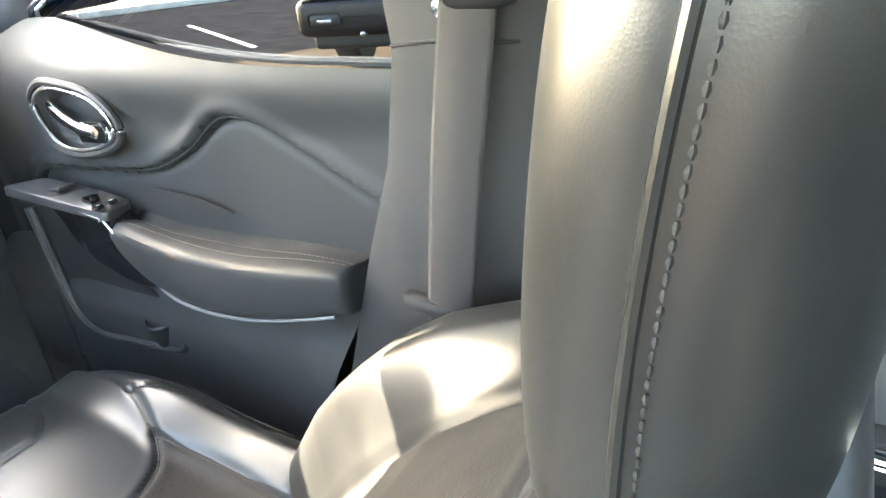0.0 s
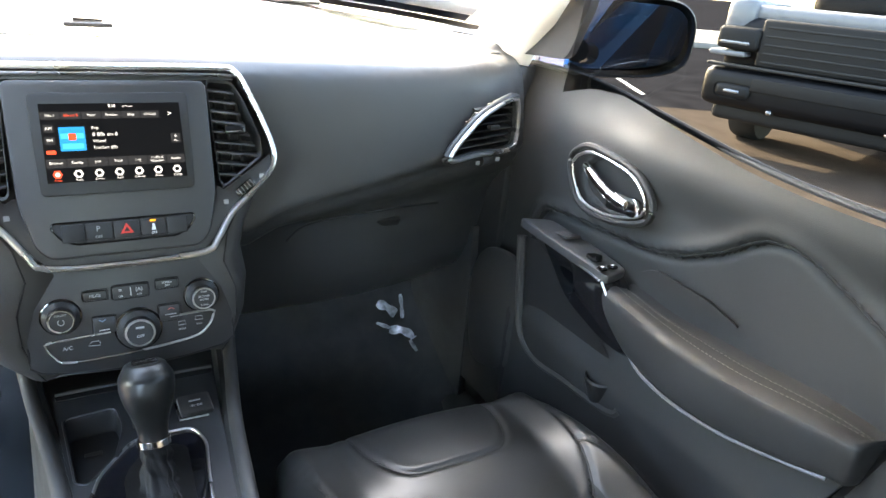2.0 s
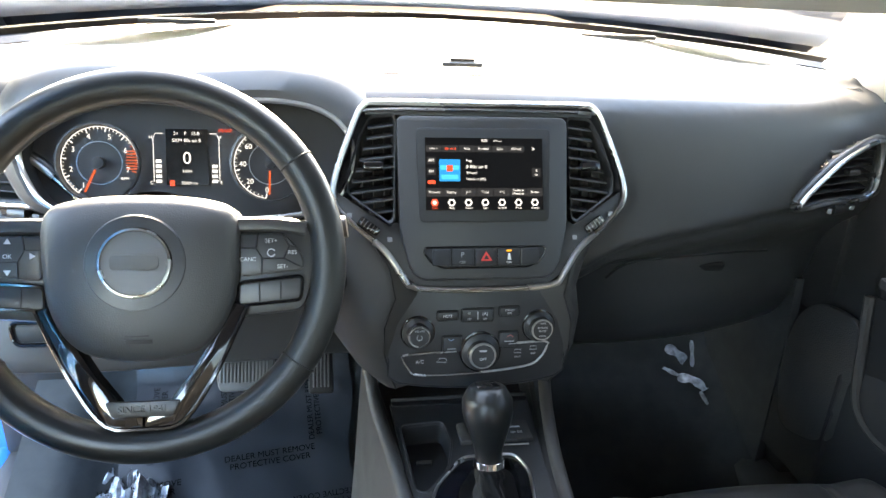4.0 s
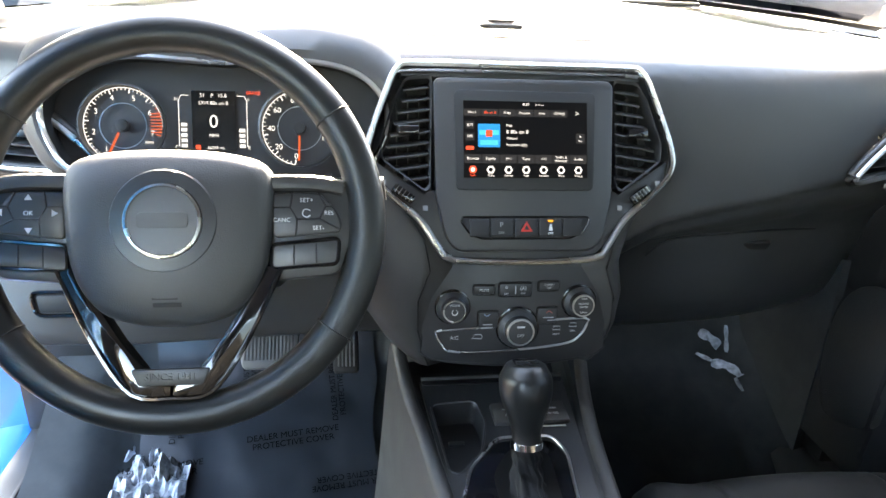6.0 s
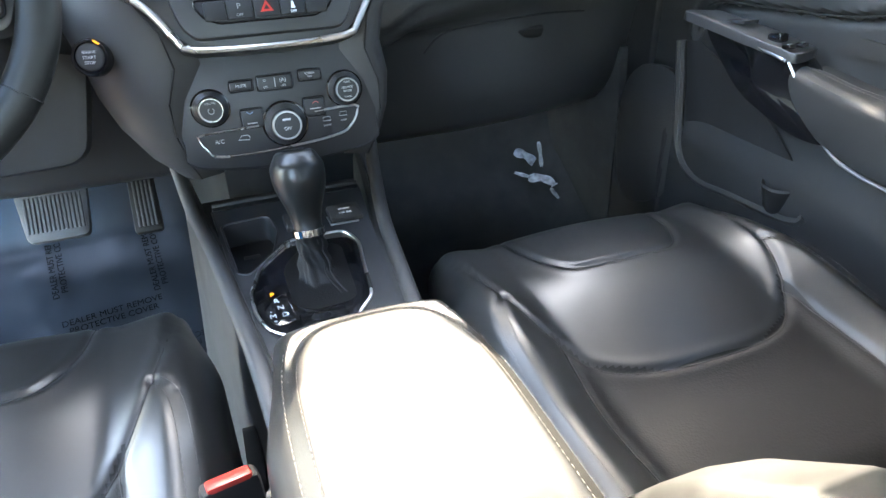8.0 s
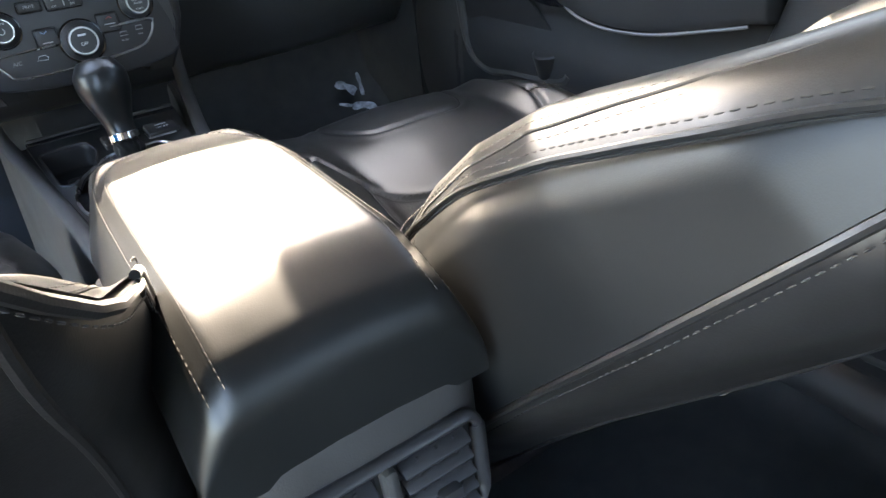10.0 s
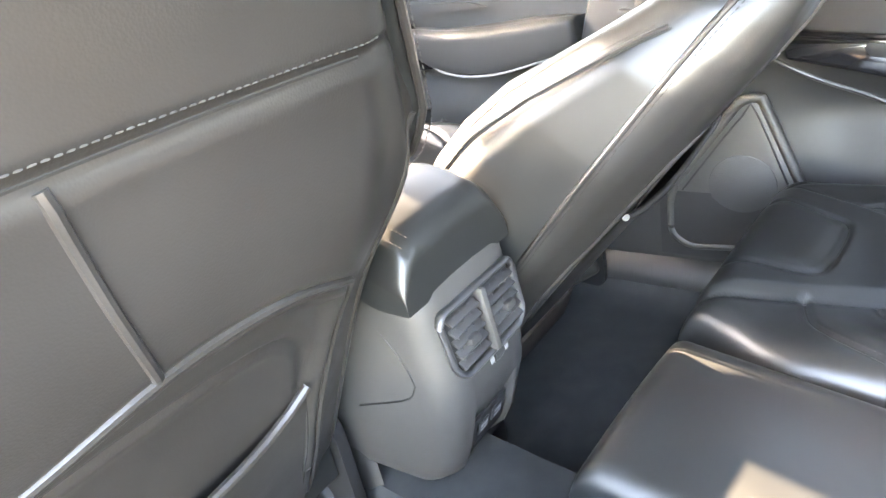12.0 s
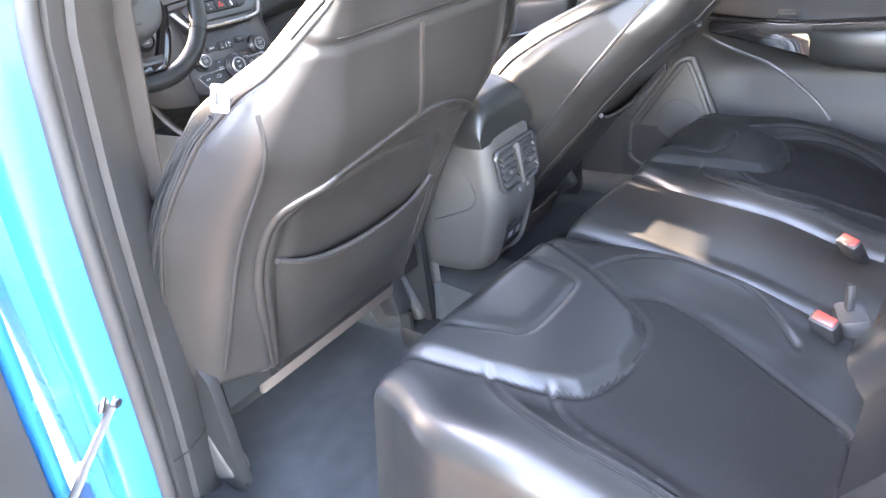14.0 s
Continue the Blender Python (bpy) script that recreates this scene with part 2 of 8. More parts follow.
def loft_mesh(name, rows, closed=False, caps=False):
    """Faces between rows of points; each row may be closed on itself."""
    n = len(rows[0])
    verts = [v for row in rows for v in row]
    faces = []
    for i in range(len(rows) - 1):
        for k in range(n if closed else n - 1):
            faces.append((i * n + k, i * n + (k + 1) % n, (i + 1) * n + (k + 1) % n, (i + 1) * n + k))
    if caps and closed:
        if caps != "end":
            faces.append(tuple(range(n))[::-1])
        faces.append(tuple(range((len(rows) - 1) * n, len(rows) * n)))
    me = mesh(name, verts, faces)
    bm = bmesh.new()
    bm.from_mesh(me)
    bmesh.ops.recalc_face_normals(bm, faces=bm.faces[:])
    bm.to_mesh(me)
    bm.free()
    return me


def writing(text, size, mat, parent, m, name="lettering", label="", align="CENTER", depth=0.0003):
    """Words as a thin mesh, in local xy, facing local z."""
    cu = bpy.data.curves.new("words", "FONT")
    cu.body, cu.size, cu.align_x, cu.align_y = text, size, align, "CENTER"
    cu.extrude = depth
    tmp = bpy.data.objects.new("words", cu)
    scene.collection.objects.link(tmp)
    bpy.context.view_layer.update()
    me = bpy.data.meshes.new_from_object(tmp.evaluated_get(bpy.context.evaluated_depsgraph_get()))
    bpy.data.objects.remove(tmp)
    me.materials.clear()
    return put(name, me, mat, parent, label, m, smooth=False)


def frame_m(o, ux, uy):
    """A pose with origin o, local x along ux and local y along uy."""
    ux, uy = Vector(ux).normalized(), Vector(uy).normalized()
    uz = ux.cross(uy).normalized()
    uy = uz.cross(ux)
    return Matrix.Translation(o) @ Matrix((ux, uy, uz)).transposed().to_4x4()


def line_distance(px, py, line):
    """Distance of many points from a polyline."""
    best = np.full(px.shape, 1e9)
    q = np.array(line, float)
    for a, b in zip(q, q[1:]):
        d = b - a
        t = np.clip(((px - a[0]) * d[0] + (py - a[1]) * d[1]) / max(d @ d, 1e-12), 0, 1)
        best = np.minimum(best, np.hypot(px - a[0] - t * d[0], py - a[1] - t * d[1]))
    return best


def inside(px, py, poly):
    res = np.zeros(px.shape, bool)
    n = len(poly)
    for i in range(n):
        (x1, y1), (x2, y2) = poly[i][:2], poly[(i + 1) % n][:2]
        if y1 == y2:
            continue
        hit = ((y1 > py) != (y2 > py)) & (px < (x2 - x1) * (py - y1) / (y2 - y1) + x1)
        res ^= hit
    return res


class Pad:
    """An upholstered pad over a plan in local xy with a soft rim; its top is height(x, y), its seams are grooves."""

    def __init__(self, half_width, y0, y1, height, bottom, seams=(), rim=0.035, step=0.0045, groove=0.0045, spread=0.0055):
        self.hw, self.y0, self.y1, self.height, self.bottom = half_width, y0, y1, height, bottom
        self.seams = [smooth_line(s, 0.012) for s in seams]
        self.rim, self.step, self.groove, self.spread = rim, step, groove, spread

    def axis(self, lo, hi):
        """Positions and drops along one axis: round rim, flat middle, round rim, skirt."""
        r = self.rim
        th = np.linspace(90, 0, 12)[:-1]
        rim = [(lo + r * (1 - math.sin(radians(a))), r * (1 - math.cos(radians(a)))) for a in th]
        mid = [(v, 0.0) for v in np.linspace(lo + r, hi - r, max(4, int((hi - lo - 2 * r) / self.step)))]
        far = [(hi - (p - lo), d) for p, d in rim[::-1]]
        return [(lo, 9.0)] + rim + mid + far + [(hi, 9.0)]

    def z(self, x, y, grooves=True):
        x, y = np.asarray(x, float), np.asarray(y, float)
        z = self.height(x, y)
        if grooves:
            for s in self.seams:
                d = line_distance(x, y, s)
                z = z - self.groove * np.exp(-(d / self.spread) ** 2) + 0.0008 * np.exp(-((d - 0.010) / 0.007) ** 2)
        return z

    def skin(self, x, y):
        """Height of the finished surface at one place, with its rounded rim."""
        r = self.rim
        drop = []
        for d in (self.hw(min(max(y, self.y0), self.y1)) - abs(x), y - self.y0, self.y1 - y):
            d = min(max(d, 0.0), r)
            drop.append(r - math.sqrt(max(0.0, r * r - (r - d) ** 2)))
        low = float(self.bottom(x, y)) if callable(self.bottom) else self.bottom
        return max(float(self.z(x, y)) - math.hypot(drop[0], max(drop[1:])), low)

    def build(self, regions, mats, parent, m=None, labels=None):
        """regions(x, y) gives a part number for each face; mats: list of (part name, material)."""
        # the cross axis is laid out in real widths at each y
        ys = self.axis(self.y0, self.y1)
        wmax = max(self.hw(y) for y, d in ys)
        xs = self.axis(-wmax, wmax)
        X = np.array([[px * self.hw(min(max(py, self.y0), self.y1)) / wmax for px, dx in xs] for py, dy in ys])
        Y = np.array([[py for px, dx in xs] for py, dy in ys])
        D = np.array([[min(9.0, math.hypot(dx, dy)) for px, dx in xs] for py, dy in ys])
        Z = self.z(X, Y)
        low = self.bottom(X, Y) if callable(self.bottom) else self.bottom
        Z = np.where(D > 1.0, low, np.maximum(Z - D, low))
        ny, nx = X.shape
        verts = np.stack([X, Y, Z], -1).reshape(-1, 3)
        V = verts.reshape(ny, nx, 3)
        fn = np.cross(V[:-1, 1:] - V[1:, :-1], V[1:, 1:] - V[:-1, :-1])
        vn = np.zeros_like(V)
        for a in (0, 1):
            for b in (0, 1):
                vn[a:ny - 1 + a, b:nx - 1 + b] += fn
        vn = vn.reshape(-1, 3)
        vn /= np.maximum(np.linalg.norm(vn, axis=1, keepdims=True), 1e-12)
        cx = 0.25 * (X[:-1, :-1] + X[1:, :-1] + X[:-1, 1:] + X[1:, 1:])
        cy = 0.25 * (Y[:-1, :-1] + Y[1:, :-1] + Y[:-1, 1:] + Y[1:, 1:])
        reg = regions(cx, cy)
        made = []
        for k, (name, mat) in enumerate(mats):
            jj, ii = np.nonzero(reg == k)
            if not len(jj):
                continue
            f = np.stack([jj * nx + ii, jj * nx + ii + 1, (jj + 1) * nx + ii + 1, (jj + 1) * nx + ii], -1)
            used, inv = np.unique(f, return_inverse=True)
            me = mesh(name, verts[used].tolist(), inv.reshape(f.shape).tolist())
            ob = put(name, me, mat, parent, (labels or {}).get(name, ""), m)
            if len(me.vertices) == len(used):
                me.normals_split_custom_set_from_vertices(vn[used].tolist())
            made.append(ob)
        return made

    def on(self, line, lift=0.0):
        q = np.array(line, float)
        z = self.z(q[:, 0], q[:, 1])
        return [(a, b, c + lift) for (a, b), c in zip(q, z)]


def stitches_mesh(points, length=0.0042, gap=0.0026, r=0.0005, name="stitching"):
    """Short threads along a line of 3D points."""
    p = np.array(points, float)
    seg = np.linalg.norm(np.diff(p, axis=0), axis=1)
    s = np.concatenate([[0], np.cumsum(seg)])
    verts, faces = [], []
    pos = 0.0
    while pos + length < s[-1]:
        a, b = (np.array([np.interp(q, s, p[:, k]) for k in range(3)]) for q in (pos, pos + length))
        d = (b - a) / np.linalg.norm(b - a)
        u = np.cross(d, [0.3, 0.2, 1.0])
        u /= np.linalg.norm(u)
        w = np.cross(d, u)
        base = len(verts)
        for c in (a, (a + b) / 2, b):
            f = 1.0 if c is not a and c is not b else 0.55
            verts += [c + r * f * (u * x + w * y) for x, y in ((1, 0), (0, 1), (-1, 0), (0, -1))]
        for i in range(2):
            for k in range(4):
                faces.append((base + 4 * i + k, base + 4 * i + (k + 1) % 4, base + 4 * i + 4 + (k + 1) % 4, base + 4 * i + 4 + k))
        pos += length + gap
    return mesh(name, verts, faces)


# ---- front seats ----
def sstep(a, b, t):
    t = np.clip((np.asarray(t, float) - a) / (b - a), 0, 1)
    return t * t * (3 - 2 * t)


CUSH_BIB = [(-0.118, 0.90), (-0.108, 0.80), (-0.080, 0.745), (-0.040, 0.733), (0.040, 0.733), (0.080, 0.745), (0.108, 0.80), (0.118, 0.90)]
CUSH_U = [(-0.205, 0.90), (-0.197, 0.79), (-0.175, 0.68), (-0.130, 0.595), (-0.060, 0.562), (0.060, 0.562), (0.130, 0.595), (0.175, 0.68), (0.197, 0.79), (0.205, 0.90)]
CUSH_SIDE = [(0.150, 0.625), (0.158, 0.52), (0.150, 0.42), (0.142, 0.33)]
CUSH_BOLSTER = [(0.183, 0.705), (0.205, 0.66), (0.213, 0.56), (0.210, 0.45), (0.205, 0.33)]


def cushion_height(x, y):
    ax = np.abs(x)
    z = 0.262 + 0.035 * sstep(0.50, 0.74, y) - 0.012 * sstep(0.74, 0.90, y)
    z = z + 0.034 * sstep(0.125, 0.205, ax) * (1 - 0.75 * sstep(0.60, 0.80, y)) - 0.022 * sstep(0.205, 0.26, ax)
    return z + 0.010 * (1 - (x / 0.14) ** 2) * sstep(0.33, 0.5, y) * (ax < 0.14)


def cushion_regions(x, y):
    bib, u = inside(x, y, CUSH_BIB + [(0.118, 1.0), (-0.118, 1.0)]), inside(x, y, CUSH_U + [(0.205, 1.0), (-0.205, 1.0)])
    insert = (np.abs(x) < 0.155) & ~u & (y < 0.68)
    return np.where(bib, 1, np.where(u, 0, np.where(insert, 2, np.where(x < 0, 3, 4))))


def profile(at, values):
    """A smooth-enough table of values along the height of a backrest."""
    return lambda y: np.interp(y, at, values)


RIDGE_AT = [0.0, 0.10, 0.20, 0.30, 0.36, 0.43, 0.50, 0.60, 0.70, 0.80, 0.86]
RIDGE = [0.165, 0.205, 0.228, 0.233, 0.228, 0.212, 0.184, 0.122, 0.065, 0.045, 0.040]         # passenger seat
RIDGE_DOOR = [0.150, 0.170, 0.180, 0.185, 0.185, 0.180, 0.165, 0.125, 0.060, 0.030, 0.020]    # door side of the driver seat
RIDGE_INNER = [0.165, 0.185, 0.200, 0.200, 0.192, 0.166, 0.126, 0.052, 0.020, 0.010, 0.006]   # its inner side
MIDDLE = ([0.0, 0.2, 0.35, 0.5, 0.7, 0.86], [0.120, 0.150, 0.150, 0.128, 0.075, 0.030])


def back_front(x, y, left=RIDGE, right=RIDGE):
    """left, right: ridge heights on the seat's own left and right sides (x runs to the left here)."""
    ax = np.abs(x)
    mid, ridge = np.interp(y, *MIDDLE), np.where(x > 0, np.interp(y, RIDGE_AT, left), np.interp(y, RIDGE_AT, right))
    mid = np.minimum(mid, ridge)
    return mid + (ridge - mid) * sstep(0.105, 0.190, ax) - 0.022 * sstep(0.225, 0.275, ax)


BACK_INSERT = [(0.105, 0.10), (0.115, 0.3), (0.112, 0.50), (0.09, 0.62), (0.04, 0.66), (-0.04, 0.66), (-0.09, 0.62), (-0.112, 0.50), (-0.115, 0.3), (-0.105, 0.10)]
# rear face, with x as seen from behind, the door on the left
POCKET_ARC = [(-0.158, 0.14), (-0.180, 0.24), (-0.206, 0.38), (-0.205, 0.49), (-0.182, 0.533), (-0.135, 0.560), (-0.066, 0.581), (0.005, 0.600), (0.075, 0.597), (0.133, 0.574), (0.176, 0.538), (0.186, 0.462), (0.182, 0.352), (0.190, 0.24), (0.182, 0.14)]
POCKET_TOP = [(-0.115, 0.522), (-0.033, 0.532), (0.049, 0.526), (0.110, 0.508), (0.144, 0.467), (0.154, 0.405)]
POCKET_MOUTH = [(-0.186, 0.414), (-0.120, 0.388), (-0.055, 0.378), (0.050, 0.375), (0.115, 0.382), (0.158, 0.402)]


def rear_driver(x, y):
    """Rear face of the driver seat: scooped for the knees, the pocket panel let in under the arc."""
    ax = np.abs(x)
    let_in = inside(x, y, POCKET_ARC) * sstep(0.004, 0.030, line_distance(x, y, POCKET_ARC))
    return 0.026 * np.exp(-((y - 0.62) / 0.11) ** 2) - 0.030 * sstep(0.15, 0.25, ax) - 0.050 * sstep(0.24, 0.292, ax) - 0.012 * let_in - 0.02 * sstep(0.74, 0.90, y)


def rear_passenger(x, y):
    ax = np.abs(x)
    return np.interp(y, [-0.15, 0.31, 0.48, 0.65, 0.80], [-0.045, -0.010, 0.012, 0.030, 0.020]) - 0.035 * sstep(0.17, 0.27, ax)


def crease(pad, line, parent, m, thread, pairs=((-0.006, 0), (0.006, 0)), r=0.0016, stitch=True):
    """A sewn seam: a dark groove line with a row of stitches on each side."""
    q = smooth_line(line, 0.008)
    part("seam", tube_bm([(a, b, pad.skin(a, b) - 0.0004) for a, b in q], r, n=6), SEAM, parent, m=m)
    if stitch:
        for dx, dy in pairs:
            put("stitching", stitches_mesh([(a + dx, b + dy, pad.skin(a + dx, b + dy) + 0.0004) for a, b in q]), thread, parent, m=m)


def seat_tag(seat, rear_m, outer):
    tag_m = frame_m((outer * 0.270, 0.676, -0.044), (-0.15 * outer, 0.80, -0.24), (outer * 0.472, -0.117, -0.685))
    tag = part("airbag_tag", slab_bm(rounded([(-0.0140, -0.009), (0.0140, -0.009), (0.0140, 0.009), (-0.0140, 0.009)], 0.003), 0.002, 0.0005, tag_m), TAG, seat, "white printed tag", rear_m)
    part("tag_print", slab_bm([(-0.006, 0.001), (0.006, 0.001), (0.006, 0.0045), (-0.006, 0.0045)], 0.0004, m=tag_m @ Matrix.Translation((0, 0, 0.0006))), DARK, tag, "grey printed block")


def front_seat(name, x, label, recline, back_at, outer, head_at, half, split, edge, rear_face, ridges, top, foot):
    """outer: +1 where the door is on the seat's right side, -1 on its left. half: half width of the backrest by height; split, edge: how far ahead of the rear plane its side
    panel begins and ends."""
    seat = thing(name, label, "car seat", group="front seats", at=(x, 0, 0))
    cush = Pad(lambda y: 0.243 - 0.030 * float(sstep(0.74, 0.885, y)), 0.37, 0.885, cushion_height, 0.10,
               [CUSH_BIB, CUSH_U, CUSH_SIDE, [(-a, b) for a, b in CUSH_SIDE], CUSH_BOLSTER, [(-a, b) for a, b in CUSH_BOLSTER]], rim=0.05, step=0.0036, groove=0.003, spread=0.004)
    cush.build(cushion_regions, [("thigh_panel", LEATHER), ("front_panel", LEATHER), ("cushion_insert", INSERT), ("bolster", LEATHER), ("bolster", LEATHER)], seat,
               labels={"cushion_insert": "perforated leather centre panel"})
    for line in (CUSH_BIB, CUSH_U, CUSH_SIDE, [(-a, b) for a, b in CUSH_SIDE]):
        crease(cush, [(a, min(max(b, 0.38), 0.872)) for a, b in line], seat, None, THREAD, r=0.0013, stitch=False)
    for s in (1, -1):
        for off in (-0.006, 0.006):
            line = [(s * (a + off), b) for a, b in CUSH_BOLSTER]
            put("stitching", stitches_mesh(cush.on(smooth_line(line, 0.006), 0.0006)), THREAD, seat)
    up = Vector((0, -math.sin(radians(recline)), math.cos(radians(recline))))
    back = frame_m((0, back_at[0], back_at[1]), (-1, 0, 0), up)
    back_half = lambda y: float(half(y))
    front_half = lambda y: back_half(y) + 0.003
    fm = back
    def joint(a, b):
        """How far ahead of the rear plane the rear cover meets the front one."""
        return np.maximum(0.004, np.minimum(split(b), np.where(np.asarray(a) > 0, np.interp(b, RIDGE_AT, ridges[0]), np.interp(b, RIDGE_AT, ridges[1])) - 0.030))
    front = Pad(front_half, -0.02, top, lambda a, b: back_front(a, b, *ridges), joint, [BACK_INSERT], rim=0.045)
    reg = lambda px, py: np.where(inside(px, py, BACK_INSERT), 0, np.where(py > 0.66, 3, np.where(px < 0, 1, 2)))
    front.build(reg, [("backrest_insert", INSERT), ("backrest_bolster", LEATHER), ("backrest_bolster", LEATHER), ("backrest_shoulder", LEATHER)], seat, m=fm)
    for s in (1, -1):
        line = [(s * (front_half(b) - 0.022), b) for b in np.linspace(0.12, top - 0.08, 17)]
        crease(front, line, seat, fm, THREAD, ((-0.005 * s, 0), (0.005 * s, 0)))
        # welted seam along the edge of the side panel, with a row of stitches above it
        ridge = ridges[0] if s > 0 else ridges[1]
        welt = smooth_line([(s * (front_half(b) + 0.0008), b, max(float(joint(s, b)) + 0.004, min(float(edge(b)), float(np.interp(b, RIDGE_AT, ridge)) - 0.028))) for b in np.linspace(0.10, top - 0.12, 22) if np.interp(b, RIDGE_AT, ridge) > 0.085], 0.012)
        part("side_welt", tube_bm(welt, 0.0026, n=8), LEATHER, seat, m=fm)
        part("side_seam", tube_bm([(p[0], p[1], p[2] - 0.0035) for p in welt], 0.0012, n=6), SEAM, seat, m=fm)
        put("stitching", stitches_mesh([(p[0] + s * 0.0004, p[1], p[2] + 0.0075) for p in welt], 0.0040, 0.0024, 0.0007), THREAD, seat, m=fm)
        tie = [(s * (front_half(0.315) - d), 0.315 + 0.6 * d) for d in (0.002, 0.010, 0.022)]
        crease(front, tie, seat, fm, THREAD, ((0, 0.005),))
    # rear face
    rear_m = frame_m((0, back_at[0], back_at[1]), (1, 0, 0), up)
    flip = -outer                      # the pattern is drawn for a door on the left
    F = lambda pts: [(a * flip, b) for a, b in pts]
    rim_depth = lambda a, b: -joint(-a, b) - 0.004
    rear = Pad(back_half, foot, top, rear_face, rim_depth,
               [F(POCKET_ARC), F(POCKET_TOP), [(-0.30, 0.728), (-0.15, 0.735), (0.0, 0.737), (0.15, 0.735), (0.30, 0.728)]], rim=0.030, groove=0.004)
    poly = F(POCKET_ARC)
    rreg = lambda px, py: np.where(py > 0.735, 1, np.where(inside(px, py, poly), 2, 0))
    rear.build(rreg, [("backrest_rear", BACKING), ("shoulder_rear", BACKING), ("pocket_back", BACKING)], seat, m=rear_m)
    # pocket pouch: a thin sheet that bellies out of the rear face, with a hem
    rows = []
    mouth = smooth_line(F(POCKET_MOUTH), 0.002)
    for k in range(13):
        v = k / 12
        row = []
        for i in range(25):
            u = i / 24
            mx, my = mouth[int(u * (len(mouth) - 1))]
            bx, by = flip * (-0.158 + 0.330 * u), foot + 0.006
            px, py = mx + (bx - mx) * v, my + (by - my) * v
            row.append((px, py, float(rear.z(px, py, False)) + 0.004 + 0.014 * math.sin(math.pi * u) * (1 - 0.7 * v) ** 1.2 + 0.002 * math.sin(9 * u + 5 * v) * v))
        rows.append(row)
    put("seatback_pocket", loft_mesh("seatback_pocket", rows), BACKING, seat, "map pocket of stretched vinyl", rear_m)
    part("pocket_hem", tube_bm(rows[0], 0.0048, n=8), BACKING, seat, m=rear_m)
    part("pocket_piping", tube_bm([(a, b, rear.skin(a, b) + 0.002) for a, b in smooth_line(F(POCKET_ARC), 0.012)], 0.0038, n=8), BACKING, seat, m=rear_m)
    part("pocket_cuff", tube_bm([(a, b, rear.skin(a, b) + 0.001) for a, b in smooth_line(F([(-0.186, 0.27), (-0.206, 0.38), (-0.206, 0.49), (-0.182, 0.533), (-0.140, 0.557)]), 0.012)], 0.0070, n=10), BACKING, seat, m=rear_m)
    part("rear_piping", tube_bm([(a, b, rear.skin(a, b)) for a, b in smooth_line(F([(-0.028, 0.733), (-0.016, 0.665), (-0.001, 0.603)]), 0.012)], 0.0036, n=8), BACKING, seat, m=rear_m)
    crease(rear, F([(0.168, 0.16), (0.172, 0.26), (0.158, 0.40)]), seat, rear_m, THREAD, stitch=False)
    crease(rear, F([(0.150, 0.215), (0.200, 0.235)]), seat, rear_m, THREAD, stitch=False)
    line = [(a, 0.746 - 0.10 * a * a) for a in np.linspace(-0.17, 0.17, 60)]
    put("stitching", stitches_mesh([(a, b, rear.skin(a, b) + 0.0006) for a, b in line], 0.0034, 0.0016, 0.0008), THREAD, seat, m=rear_m)
    crease(rear, [(a, b - 0.009) for a, b in line[::4]], seat, rear_m, THREAD, stitch=False)
    for s in (1, -1):
        if top > 0.8:
            crease(rear, [(s * 0.205, 0.735), (s * 0.180, 0.78), (s * 0.150, 0.84)], seat, rear_m, THREAD, stitch=False)
            part("rear_welt", tube_bm([(s * 0.240, b, rear.skin(s * 0.240, b)) for b in np.linspace(0.20, 0.66, 26)], 0.0030, n=8), BACKING, seat, m=rear_m)
        line = [(s * (back_half(b) + 0.001), b, -float(joint(-s, b)) + 0.003) for b in np.linspace(max(foot, 0.0), top - 0.05, 26)]
        part("side_piping", tube_bm(line, 0.0032, n=8), BACKING, seat, m=rear_m)
        put("stitching", stitches_mesh([(a + s * 0.001, b, c + 0.007) for a, b, c in smooth_line(line, 0.01)], 0.0040, 0.0024, 0.0007), THREAD, seat, m=rear_m)
    # tag sewn into the outer seam of the driver seat
    if outer < 0:
        seat_tag(seat, rear_m, outer)
    # carpet flap under the backrest, recliner cover, seat base, rails
    part("lower_flap", box_bm((0.345, 0.012, 0.075), 0.005, rear_m @ Matrix.Translation((0, foot - 0.024, -0.020)) @ pose(0, 0, 0, 78, 0, 0)), FLAP, seat, "brownish carpet flap")
    for s in (1, -1):
        shield = rounded([(0.36, -0.06), (0.80, 0.0), (0.82, 0.13), (0.52, 0.16), (0.44, 0.22), (0.36, 0.18)], 0.03)
        mm = frame_m((s * 0.248 + (0.02 if s > 0 else 0.0), 0, 0), (0, 1, 0), (0, 0, 1))
        part("side_shield", slab_bm(shield, 0.02, 0.006, mm), DARK, seat)
        part("recliner_cover", box_bm((0.04, 0.16, 0.20), 0.018, Matrix.Translation((s * 0.252, 0.485, 0.02)) @ pose(0, 0, 0, -recline, 0, 0), seg=3), PLASTIC, seat)
        part("seat_rail", box_bm((0.035, 0.56, 0.05), 0.006, Matrix.Translation((s * 0.19, 0.54, -0.115))), DARK, seat)
        cover = join(box_bm((0.066, 0.085, 0.055), 0.009, Matrix.Translation((s * 0.232, 0.372, -0.064))),
                     box_bm((0.012, 0.030, 0.05), 0.003, Matrix.Translation((s * 0.232 - 0.024, 0.395, -0.026))),
                     box_bm((0.012, 0.030, 0.05), 0.003, Matrix.Translation((s * 0.232 + 0.010, 0.402, -0.026))))
        if s == outer:
            cover.free()
            continue
        part("rail_cover", cover, DARK, seat)
